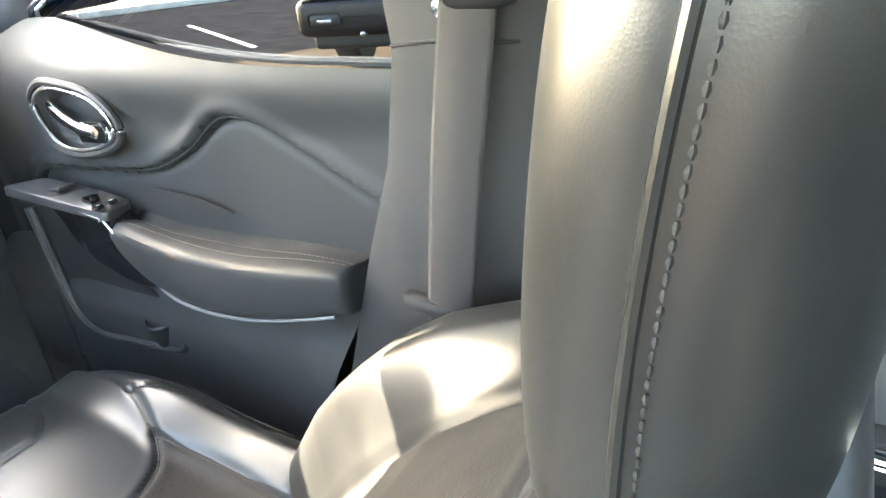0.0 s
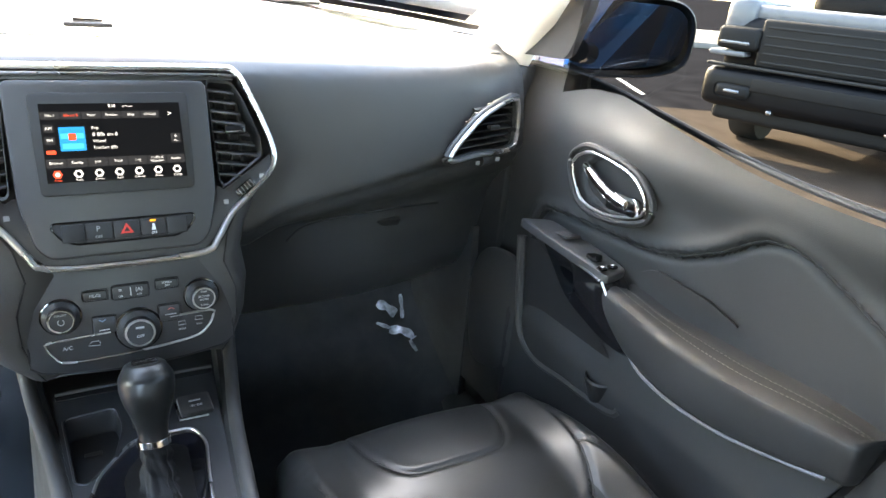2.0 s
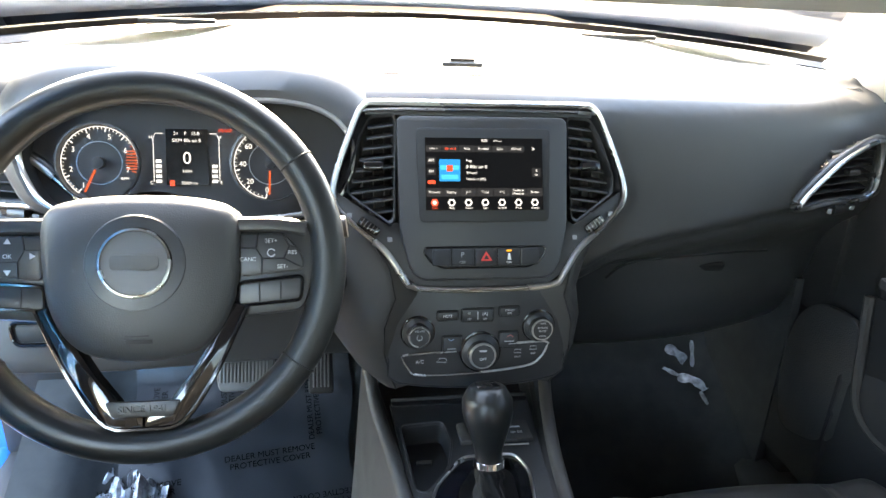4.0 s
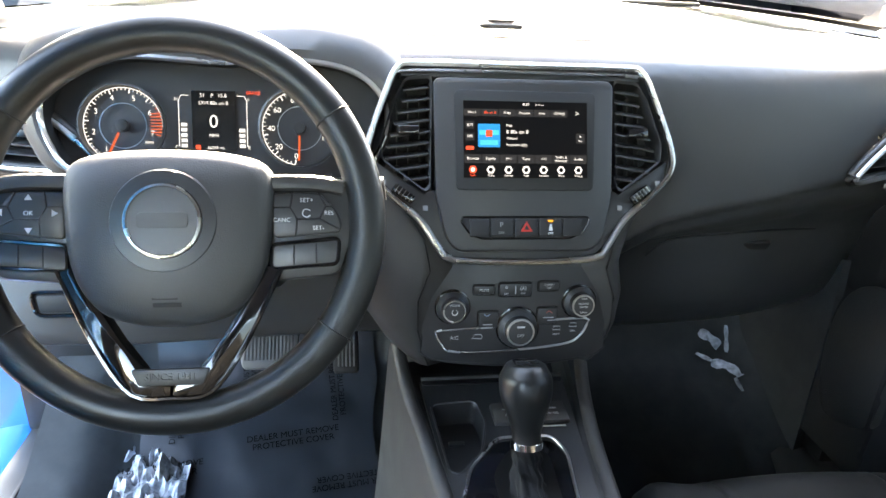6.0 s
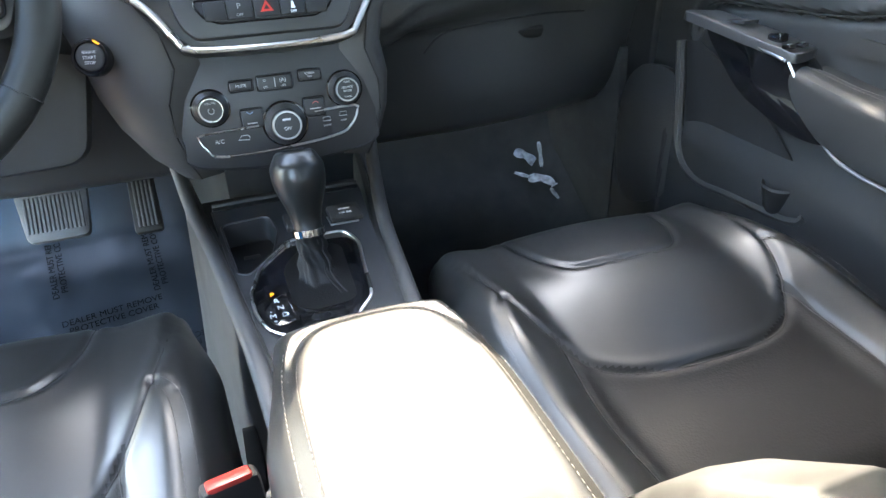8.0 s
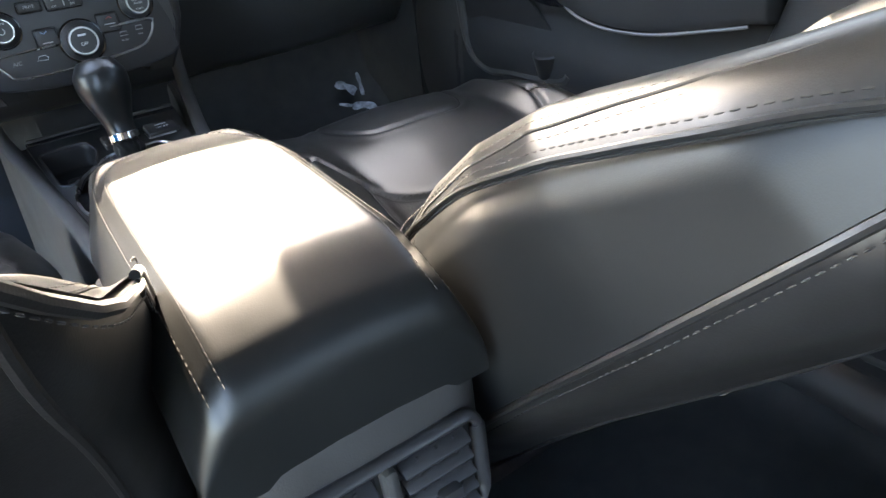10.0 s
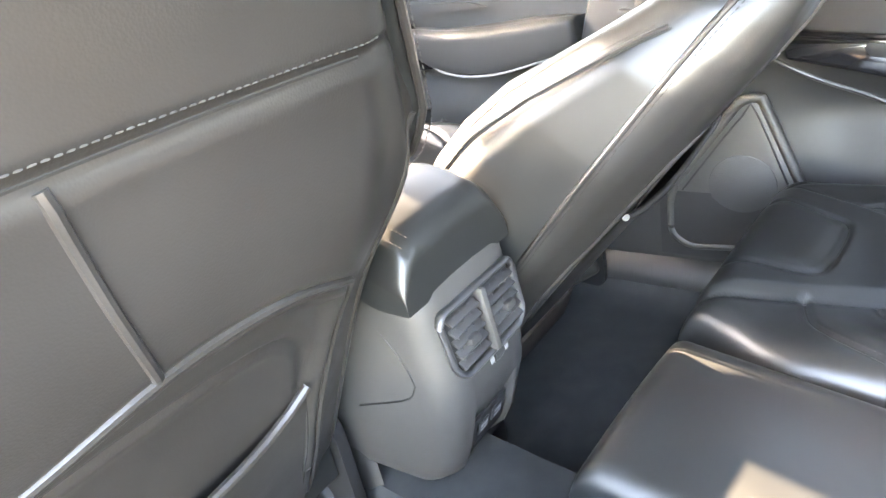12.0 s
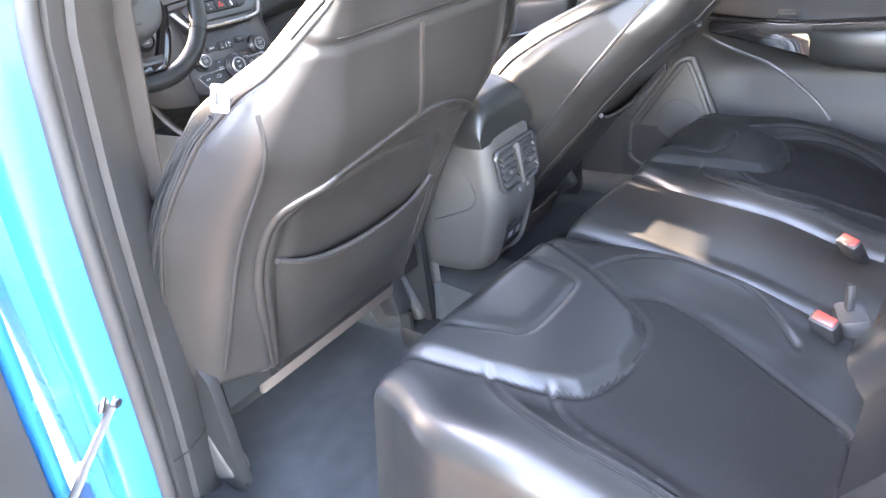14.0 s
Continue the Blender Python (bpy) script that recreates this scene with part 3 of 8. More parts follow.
        part("hinge_bracket", box_bm((0.045, 0.05, 0.07), 0.008, Matrix.Translation((s * 0.200, 0.415, 0.035)) @ pose(0, 0, 0, -15, 0, 0)), DARK, seat)
    part("seat_pan", box_bm((0.42, 0.38, 0.12), 0.03, Matrix.Translation((0, 0.64, 0.06))), DARK, seat)
    # headrest: a rounded block with a welted, stitched seam down each side, on two posts
    hy, hz, tilt = head_at
    tall = 0.275
    hm = frame_m((0, hy, hz), (-1, 0, 0), (0, -tilt, 1))
    rows, welt = [], []
    for k in range(49):
        t = k / 48
        f = max(0.0, 1 - abs(2 * t - 1) ** 3.6) ** 0.45
        w, df, db, lean = 0.098 * (0.60 + 0.40 * f), 0.050 * (0.25 + 0.75 * f), 0.056 * (0.25 + 0.75 * f), -0.038 * max(0.0, t - 0.24) ** 2
        row = []
        for i in range(80):
            a = 2 * math.pi * i / 80
            c, n = math.cos(a), math.sin(a)
            row.append((w * math.copysign(abs(c) ** 0.84, c), tall * t, lean + (df if n > 0 else db) * math.copysign(abs(n) ** 0.88, n)))
        rows.append(row)
        welt.append((w, tall * t, lean))
    put("headrest", loft_mesh("headrest", rows, closed=True, caps=True), LEATHER, seat, "rounded leather headrest", hm)
    for q in (1, -1):
        part("headrest_welt", tube_bm([(q * (w - 0.0004), v, d + 0.001) for w, v, d in welt[3:-3]], 0.0030, n=8, flat=0.7, up=(0, 0, 1)), LEATHER, seat, m=hm)
        put("stitching", stitches_mesh([(q * (w + 0.0002), v, d - 0.0045) for w, v, d in welt[3:-3]], 0.0030, 0.0009, 0.0009), SEAM, seat, m=hm)
        head, low = hm @ Vector((q * 0.06, 0.03, -0.01)), back @ Vector((q * 0.06, top - 0.05, 0.05))
        part("headrest_post", tube_bm([low, head], 0.006, n=12), CHROME, seat)
    return seat


front_seat("front_seat", -0.372, "black leather driver seat with map pocket and white tag", 28, (0.4187, -0.012), -1, (0.0, 0.80, 0.25),
                         profile([0.0, 0.10, 0.30, 0.45, 0.52, 0.60, 0.67, 0.72, 0.78, 0.86], [0.265, 0.282, 0.290, 0.290, 0.285, 0.268, 0.240, 0.212, 0.178, 0.140]),
                         profile([0.0, 0.10, 0.45, 0.60, 0.70, 0.86], [0.090, 0.100, 0.108, 0.078, 0.040, 0.015]), profile([0.0, 0.40, 0.60, 0.72, 0.86], [0.120, 0.120, 0.075, 0.045, 0.02]),
                         rear_driver, (RIDGE_DOOR, RIDGE_INNER), 0.88, 0.145)
front_seat("front_seat", 0.37, "black leather passenger seat reclined with sunlit bolsters", 35, (0.352, 0.0), 1, (-0.026, 0.615, 0.02),
                            profile([0.0, 0.10, 0.25, 0.50, 0.60, 0.68, 0.74, 0.80], [0.245, 0.262, 0.268, 0.262, 0.245, 0.215, 0.180, 0.140]),
                            profile([0.0, 0.37, 0.67, 0.80], [0.080, 0.058, 0.030, 0.010]), profile([0.10, 0.366, 0.448, 0.519, 0.577, 0.624, 0.674], [0.200, 0.202, 0.178, 0.143, 0.108, 0.078, 0.040]),
                            rear_passenger, (RIDGE, RIDGE), 0.77, -0.05)


# ---- rear bench ----
# the bench and the open doorway were laid out in their own frame: the cushions fall towards the back
REAR = Matrix.Translation((-0.00843, 0.11183, 0.03965)) @ Matrix(((0.99885, 0.03399, 0.03379), (-0.02891, 0.98962, -0.14078), (-0.03822, 0.13964, 0.98946))).to_4x4() @ Matrix.Scale(0.805, 4)


def rear_cushion(name, label, mirror, x_in, x_out):
    """Outer place of the bench. mirror: +1 for the car's left place; the seams are drawn for that one."""
    seat = thing(name, label, "rear seat", group="rear bench", at=REAR)
    c, hw = (x_in + x_out) / 2, abs(x_in - x_out) / 2
    def W(pts):
        return [(mirror * a - c, b) for a, b in pts]
    bib = W([(-0.605, -0.04), (-0.597, -0.095), (-0.570, -0.160), (-0.540, -0.202), (-0.400, -0.201), (-0.362, -0.182), (-0.355, -0.130), (-0.350, -0.04)])
    u = W([(-0.690, -0.04), (-0.681, -0.100), (-0.640, -0.255), (-0.600, -0.328), (-0.511, -0.354), (-0.428, -0.349), (-0.374, -0.320), (-0.309, -0.211), (-0.258, -0.090), (-0.245, -0.04)])
    ins = W([(-0.620, -0.285), (-0.660, -0.330), (-0.678, -0.420), (-0.668, -0.525), (-0.60, -0.640), (-0.44, -0.655), (-0.380, -0.610), (-0.330, -0.455), (-0.302, -0.335), (-0.335, -0.280)])
    inner = W([(-0.306, -0.191), (-0.238, -0.221), (-0.192, -0.309), (-0.190, -0.412), (-0.225, -0.480), (-0.265, -0.540)])
    outer1 = W([(-0.700, -0.07), (-0.735, -0.120), (-0.778, -0.175), (-0.798, -0.245), (-0.800, -0.45), (-0.80, -0.60)])
    outer2 = W([(-0.650, -0.195), (-0.688, -0.256), (-0.710, -0.353), (-0.702, -0.500), (-0.70, -0.62)])
    seams = [bib, u, ins, inner, outer2] + ([outer1] if hw > 0.32 else [])
    mid = mirror * -0.47 - c
    def height(px, py):
        d = np.abs(px - mid)
        z = 0.266 + 0.012 * sstep(-0.40, -0.20, py) - 0.035 * sstep(-0.38, -0.62, py)
        z = z + 0.026 * sstep(0.17, 0.25, d) * sstep(-0.16, -0.34, py) - 0.010 * sstep(0.30, 0.37, d)
        return z + 0.013 * inside(px, py, u + [(u[-1][0], 0.1), (u[0][0], 0.1)]) * sstep(0.0, 0.026, line_distance(px, py, u)) + 0.004 * inside(px, py, bib + [(bib[-1][0], 0.1), (bib[0][0], 0.1)]) * sstep(0.0, 0.030, line_distance(px, py, bib))
    pad = Pad(lambda y: hw - 0.05 * float(sstep(-0.22, -0.055, y)), -0.70, -0.055, height, -0.02, seams, rim=0.05, groove=0.0046, spread=0.0045)
    def reg(px, py):
        return np.where(inside(px, py, bib + [(bib[-1][0], 0.1), (bib[0][0], 0.1)]), 1, np.where(inside(px, py, u + [(u[-1][0], 0.1), (u[0][0], 0.1)]), 0, np.where(inside(px, py, ins), 2, 3)))
    m = Matrix.Translation((c, 0, 0))
    pad.build(reg, [("thigh_panel", LEATHER), ("front_panel", LEATHER), ("cushion_insert", INSERT), ("bolster", LEATHER)], seat, m=m)
    for line in (bib, u, ins, inner):
        crease(pad, [(a, min(b, -0.066)) for a, b in line], seat, m, THREAD, r=0.0015, stitch=False)
    for line in (inner, outer2, outer1)[:3 if hw > 0.32 else 2]:
        for off in (-0.007, 0.007):
            put("stitching", stitches_mesh([(a + off, b, pad.skin(a + off, b) + 0.0006) for a, b in smooth_line(line, 0.006)]), THREAD, seat, m=m)
    return seat


rear_cushion("rear_seat_cushion", "black leather outer rear seat cushion with perforated centre", 1, -0.152, -0.790)
rear_cushion("rear_seat_cushion", "black leather outer rear seat cushion beside the far door", -1, 0.152, 0.800)
mid_seat = thing("rear_middle_cushion", "plain black leather middle rear seat cushion with sun patches", "rear seat", group="rear bench", at=REAR)
mid_pad = Pad(lambda y: 0.149, -0.70, -0.066, lambda a, b: 0.284 - 0.010 * (a / 0.15) ** 2 - 0.030 * sstep(-0.38, -0.62, b), -0.02, [], rim=0.035)
mid_pad.build(lambda a, b: np.zeros(a.shape, int), [("cushion", LEATHER)], mid_seat)

bench_back = thing("rear_bench_backrest", "black leather rear bench backrest with side bolsters", "rear seat", group="rear bench", at=REAR)
bb_m = frame_m((0, -0.68, 0.13), (-1, 0, 0), (0, -0.42, 0.91))
bb = Pad(lambda y: 0.855, 0.0, 0.62, lambda a, b: 0.07 + 0.045 * sstep(0.12, 0.20, np.abs(np.abs(a) - 0.44)) - 0.02 * sstep(0.25, 0.3, np.abs(np.abs(a) - 0.44)), -0.08,
         [[(s * 0.15, 0.0), (s * 0.15, 0.62)] for s in (1, -1)] + [[(s * 0.28, 0.0), (s * 0.29, 0.3), (s * 0.33, 0.5), (s * 0.44, 0.56), (s * 0.55, 0.5), (s * 0.59, 0.3), (s * 0.60, 0.0)] for s in (1, -1)], rim=0.05, step=0.010)
bb.build(lambda a, b: np.where(np.abs(a) < 0.15, 1, np.where(a < 0, 0, 2)), [("backrest", LEATHER), ("backrest", LEATHER), ("backrest", LEATHER)], bench_back, m=bb_m)


def buckle(at, turn, tilt, label, base=Matrix.Identity(4)):
    b = thing("seat_belt_buckle", label, "seat belt buckle", group="seat belt buckles", at=base @ Matrix.Translation(at) @ pose(0, 0, 0, tilt, 0, turn))
    part("housing", box_bm((0.044, 0.024, 0.075), 0.006), DARK, b)
    part("release_button", box_bm((0.034, 0.017, 0.010), 0.003, Matrix.Translation((0, -0.002, 0.0345))), RED, b, "red push button")
    part("stalk", box_bm((0.026, 0.010, 0.10), 0.003, Matrix.Translation((0, 0, -0.075))), WEBBING, b)
    return b


# ---- dashboard ----
dash = thing("dashboard", "black soft-grain dashboard with sunlit top", "dashboard", kind="structure")


def dash_profile(x):
    """Section of the dashboard at x, from the windscreen to the toe board."""
    ax = abs(x)
    bow = 0.10 * max(0.0, (ax - 0.30) / 0.42) ** 2       # the face sweeps forward towards the doors
    crest = 0.792 - 0.012 * (ax / 0.7) ** 2
    base_y, base_z = 1.49 - 0.16 * (ax / 0.72) ** 2.2, 0.862 - 0.055 * (ax / 0.72) ** 2
    fall = 0.628 - float(np.interp(ax, [0.17, 0.22, 0.30, 0.40, 0.49], [0.540, 0.569, 0.589, 0.607, 0.622]))      # the crease drops towards the stack
    p = [(base_y + 0.05, base_z - 0.004), (base_y - 0.02, base_z), (1.34, 0.846 - 0.04 * (ax / 0.72) ** 2), (1.22, 0.824 - 0.02 * (ax / 0.72) ** 2), (1.14, crest + 0.012), (1.105, crest), (1.085, crest - 0.014),
         (1.072, crest - 0.04), (1.060, 0.70 - 0.4 * fall), (1.052, 0.656 - 0.9 * fall), (1.051, 0.634 - fall), (1.062, 0.622 - fall), (1.068, 0.606 - fall), (1.088, 0.580 - 0.8 * fall), (1.122, 0.550 - 0.5 * fall),
         (1.150, 0.51), (1.170, 0.44), (1.195, 0.36), (1.235, 0.31), (1.36, 0.29), (1.47, 0.30)]
    out = []
    for i, (y, z) in enumerate(p):
        f = 1.0 if 4 <= i <= 18 else (0.4 if i == 3 else 0.0)
        out.append((x, min(y + bow * f, base_y + 0.05), z))
    return out


rows = []
for x in np.linspace(-0.715, 0.715, 181):
    prof = dash_profile(float(x))
    pts = smooth_line(prof, 0.006)
    rows.append([tuple(q) for q in np.array(pts)[np.linspace(0, len(pts) - 1, 170).astype(int)]])
# the shell is open where the gauges and the corner vents sit
VENT = [(0.503, 1.068, 0.634), (0.575, 1.095, 0.632), (0.655, 1.118, 0.632), (0.677, 1.128, 0.652), (0.672, 1.128, 0.712), (0.655, 1.120, 0.724), (0.600, 1.096, 0.712), (0.553, 1.078, 0.690)]
VENT_LOOP = [(p[0], p[2]) for p in smooth_line(VENT, 0.012, closed=True)]
G_M = frame_m((-0.365, 1.075, 0.705), (1, 0, 0), (0, 0.30, 0.954))
HOOD = [tuple(p) for p in smooth_line(mirror_x([(0, 0.062), (0.10, 0.066), (0.165, 0.052), (0.198, 0.015), (0.192, -0.035), (0.150, -0.075), (0, -0.085)]), 0.012, closed=True)]
shell = loft_mesh("dash_shell", rows)
bm = bmesh.new()
bm.from_mesh(shell)
g_inv = G_M.inverted()
cut = []
for f in bm.faces:
    q = g_inv @ f.calc_center_median()
    if -0.12 < q.z < 0.08 and inside(np.array([q.x * 0.97]), np.array([q.y * 0.97]), HOOD)[0]:
        cut.append(f)
    else:
        mid = f.calc_center_median()
        if mid.y < 1.20 and abs(mid.x) > 0.49 and 0.62 < mid.z < 0.74 and inside(np.array([0.6 + (abs(mid.x) - 0.6) * 1.04]), np.array([0.675 + (mid.z - 0.675) * 1.04]), VENT_LOOP)[0]:
            cut.append(f)
bmesh.ops.delete(bm, geom=cut, context="FACES")
bm.to_mesh(shell)
bm.free()
put("dash_shell", shell, SOFT, dash)

# windscreen grille strip, defroster slots, sensor
for a, b in ((0.25, 0.39), (-0.50, -0.38)):
    part("defroster_slot", box_bm((b - a, 0.013, 0.008), 0.003, Matrix.Translation(((a + b) / 2, 1.395, 0.849)) @ pose(0, 0, 0, 0, 0, -5 if a > 0 else 5)), DARK, dash)
GRILLE = material("speaker_grille_mesh", (0.026, 0.026, 0.026), 0.6, grain=1.0, grain_scale=330, pattern="F1")
for s in (1, -1):
    rows = []
    for k in range(25):
        t = k / 24
        x = s * (0.34 + 0.34 * t)
        yb = 1.49 - 0.16 * (abs(x) / 0.72) ** 2.2 - 0.03
        wid = 0.015 + 0.085 * math.sin(math.pi * min(1, t * 1.15)) ** 0.8
        z0 = 0.850 - 0.045 * (abs(x) / 0.72) ** 2
        rows.append([(x, yb - wid * j / 5, z0 + 0.012 - 0.004 * j / 5 * (1 + 1.5 * t)) for j in range(6)])
    put("speaker_grille", loft_mesh("speaker_grille", rows), GRILLE, dash, "perforated corner grille")
part("centre_pod", slab_bm(rounded([(-0.145, -0.055), (0.145, -0.055), (0.165, 0.045), (0.12, 0.075), (-0.12, 0.075), (-0.165, 0.045)], 0.03), 0.012, 0.004,
                                 frame_m((-0.01, 1.195, 0.8155), (1, 0, 0), (0, 1, 0.17))), SOFT, dash)
part("sun_sensor", slab_bm(rounded([(-0.030, -0.013), (0.030, -0.013), (0.026, 0.013), (-0.026, 0.013)], 0.006), 0.006, 0.002, frame_m((-0.010, 1.150, 0.826), (1, 0, 0), (0, 1, 0.35))), SOFT, dash)
part("sensor_window", slab_bm(rounded([(-0.018, -0.005), (0.018, -0.005), (0.018, 0.005), (-0.018, 0.005)], 0.002), 0.002, 0.0005, frame_m((-0.010, 1.147, 0.8285), (1, 0, 0), (0, 1, 0.35))), DARK, dash)

# lower knee band and glovebox line
part("glovebox_latch", box_bm((0.085, 0.010, 0.020), 0.004, Matrix.Translation((0.430, 1.172, 0.490)) @ pose(0, 0, 0, 30, 0, -4)), DARK, dash, "recessed glovebox latch")
part("glovebox_seam", tube_bm(smooth_line([(0.255, 1.158, 0.478), (0.285, 1.148, 0.508), (0.36, 1.146, 0.518), (0.47, 1.158, 0.520), (0.56, 1.185, 0.512)], 0.02), 0.002, n=6), DARK, dash)


PRINT = material("grey_print", (0.20, 0.20, 0.20), 0.6)


# ---- side air vents ----
def corner_vent(s):
    v = thing("corner_air_vent", "black corner air vent with silver surround", "air vent", group="dashboard air vents")
    out = VENT
    out = [(s * x, y - 0.006, z) for x, y, z in out]
    loop = smooth_line(out, 0.012, closed=True)
    heart = np.mean(loop, axis=0)
    part("vent_flange", tube_bm([tuple(heart + (np.array(p) - heart) * 1.03 + np.array((0, 0.004, 0))) for p in loop], 0.0078, closed=True, n=10), SATIN, v, "black rim around the vent")
    part("vent_surround", tube_bm([(p[0], p[1] - 0.004, p[2]) for p in loop], 0.0040, closed=True, n=8), SILVER, v, "satin silver surround")
    c = np.mean(loop, axis=0)
    rows = [[tuple(p) for p in loop], [tuple(c + (np.array(p) - c) * 0.93 + np.array((0, 0.012, 0))) for p in loop], [tuple(c + (np.array(p) - c) * 0.82 + np.array((0, 0.055, 0))) for p in loop]]
    put("vent_throat", loft_mesh("vent_throat", rows, closed=True, caps="end"), DARK, v)
    for k in range(6):
        z = 0.647 + 0.0125 * k
        x0 = 0.520 + max(0.0, (z - 0.634) * 0.62)
        a, b = Vector((s * x0, 1.072 + (x0 - 0.503) * 0.36 + 0.008, z)), Vector((s * 0.664, 1.132, z))
        mid = (a + b) / 2
        d = (b - a)
        part("slat", box_bm((d.length, 0.016, 0.0022), 0.0008, frame_m(mid, d, Vector((0, 1, 0.25)))), SATIN, v)
    part("vent_tab", box_bm((0.020, 0.014, 0.010), 0.003, Matrix.Translation((s * 0.610, 1.098, 0.678))), SATIN, v)
    wheel = lathe_bm([(0.0, -0.012), (0.010, -0.012), (0.011, 0), (0.010, 0.012), (0, 0.012)], 20, Matrix.Translation((s * 0.600, 1.100, 0.618)) @ pose(0, 0, 0, 0, 90, 15 * s))
    part("vent_wheel", wheel, SATIN, v)
    for k in (-1, 1):
        part("vent_mark", box_bm((0.008, 0.001, 0.007), 0, Matrix.Translation((s * (0.600 + 0.026 * k), 1.089 + 0.008 * k, 0.619))), PRINT, v)
    # defogger outlet on the dash end
    dd = thing("side_defogger_outlet", "small slotted side window outlet with pale rim", "air vent", group="side window outlets")
    o = frame_m((s * 0.662, 1.200, 0.776), (s * 0.95, 0.25, 0.05), (s * -0.15, 0.55, 0.82))
    if s < 0:
        o = frame_m((s * 0.662, 1.200, 0.776), (0.95, -0.25, -0.05), (0.15, 0.55, 0.82))
    ring = rounded([(-0.030, -0.014), (0.030, -0.014), (0.024, 0.016), (-0.030, 0.016)], 0.007)
    part("outlet_rim", tube_bm([(a, b, 0.002) for a, b in ring], 0.0025, closed=True, n=6), SILVER, dd, m=o)
    part("outlet_floor", slab_bm(ring, 0.003, m=Matrix.Translation((0, 0, 0.0015))), DARK, dd, m=o)
    for k in range(3):
        part("outlet_slat", box_bm((0.003, 0.024, 0.006), 0.001, Matrix.Translation((-0.013 + 0.013 * k, 0.001, 0.003))), SILVER, dd, m=o)


corner_vent(1)
corner_vent(-1)

# ---- centre stack ----
stack = thing("centre_stack", "black centre stack panel in a bright silver surround", "centre console panel")
A_M = frame_m((0, 0.993, 0.652), (1, 0, 0), (0, 0.38, 0.925))
half = [(0.0, 0.139), (0.125, 0.139), (0.152, 0.135), (0.168, 0.105), (0.190, 0.040), (0.188, 0.008), (0.160, -0.022), (0.128, -0.050), (0.106, -0.082), (0.088, -0.097), (0.0, -0.101)]
outline = mirror_x(half)
dense = smooth_line(outline, 0.010, closed=True)
dense = [tuple(p) for p in dense]
part("stack_body", slab_bm([(x * 1.02, y * 1.02) for x, y in dense], 0.08, 0.004, A_M @ Matrix.Translation((0, 0, -0.034))), SATIN, stack)
put("stack_wall", loft_mesh("stack_wall", [[tuple(A_M @ Vector((x * f, y * f, z))) for x, y in dense] for f, z in ((1.022, -0.035), (1.022, -0.004), (1.012, 0.001), (0.985, 0.001), (0.975, -0.004), (0.975, -0.035))], closed=True), SATIN, stack)
lowhalf = [(0, 0.0), (0.116, -0.014), (0.122, -0.018), (0.176, 0.018), (0.188, 0.026), (0.186, 0.008), (0.158, -0.022), (0.126, -0.050), (0.104, -0.081), (0.087, -0.095), (0, -0.099)]
part("lower_plate", slab_bm(mirror_x(lowhalf), 0.03, 0.001, A_M @ Matrix.Translation((0, 0, -0.002))), SATIN, stack)
part("stack_header", slab_bm(mirror_x([(0, 0.137), (0.124, 0.137), (0.150, 0.133), (0.150, 0.124), (0, 0.124)]), 0.03, 0.001, A_M @ Matrix.Translation((0, 0, -0.002))), SATIN, stack)
part("stack_surround", tube_bm([A_M @ Vector((x, y, 0.001)) for x, y in dense], 0.0042, closed=True, n=8, up=(0, -0.925, 0.38)), SILVER, stack, "bright silver surround")
ridge = [(-0.155, 0.128), (-0.10, 0.131), (0.10, 0.131), (0.155, 0.128)]
part("stack_upper_trim", tube_bm([A_M @ Vector((x, y, 0.001)) for x, y in smooth_line(ridge, 0.02)], 0.0022, n=6), SILVER, stack)
# raised screen panel
panel = rounded([(-0.113, 0.122), (0.113, 0.122), (0.110, -0.020), (0.098, -0.072), (0.084, -0.088), (-0.084, -0.088), (-0.098, -0.072), (-0.110, -0.020)], 0.012)
part("stack_panel", slab_bm(panel, 0.045, 0.004, A_M @ Matrix.Translation((0, 0, 0.008))), SATIN, stack)
recess = rounded([(-0.088, 0.106), (0.088, 0.106), (0.085, -0.014), (-0.085, -0.014)], 0.008)
part("screen_frame", slab_bm(recess, 0.002, 0.001, A_M @ Matrix.Translation((0, 0, 0.0105))), DARK, stack)

touch = thing("touch_screen", "lit seven inch touch screen showing the radio page", "touch screen", at=A_M @ Matrix.Translation((0, 0.047, 0.0117)))
part("display", slab_bm([(-0.0765, -0.046), (0.0765, -0.046), (0.0765, 0.046), (-0.0765, 0.046)], 0.001), SCREEN, touch, smooth=False)


def ui_text(t, x, y, size, mat=UI_WHITE, align="CENTER"):
    writing(t, size, mat, touch, Matrix.Translation((x, y, 0.0008)), "screen_lettering", align=align, depth=0.0001)


def ui_box(x, y, w, h, mat, z=0.0004, name="screen_field"):
    part(name, slab_bm(rounded([(-w / 2, -h / 2), (w / 2, -h / 2), (w / 2, h / 2), (-w / 2, h / 2)], 0.001, 2), 0.0003, m=Matrix.Translation((x, y, z))), mat, touch, smooth=False)


ui_text("8:38", 0.0, 0.0425, 0.0048)
ui_text("81°F out", 0.017, 0.0420, 0.0030)
for i, w in enumerate(("Hits 1", "80s on 8", "Pulse", "Preview", "Elvis", "ChVinyl")):
    ui_box(-0.066 + 0.0215 * i, 0.032, 0.0205, 0.0085, UI_GREY)
    ui_text(w, -0.066 + 0.0215 * i, 0.032, 0.0042, UI_RED if i == 1 else UI_WHITE)
ui_text(">", 0.064, 0.032, 0.009)
ui_box(-0.069, 0.017, 0.011, 0.009, UI_GREY)
ui_text("AM", -0.069, 0.017, 0.0052)
ui_box(-0.069, 0.003, 0.011, 0.009, UI_GREY)
ui_text("FM", -0.069, 0.003, 0.0052)
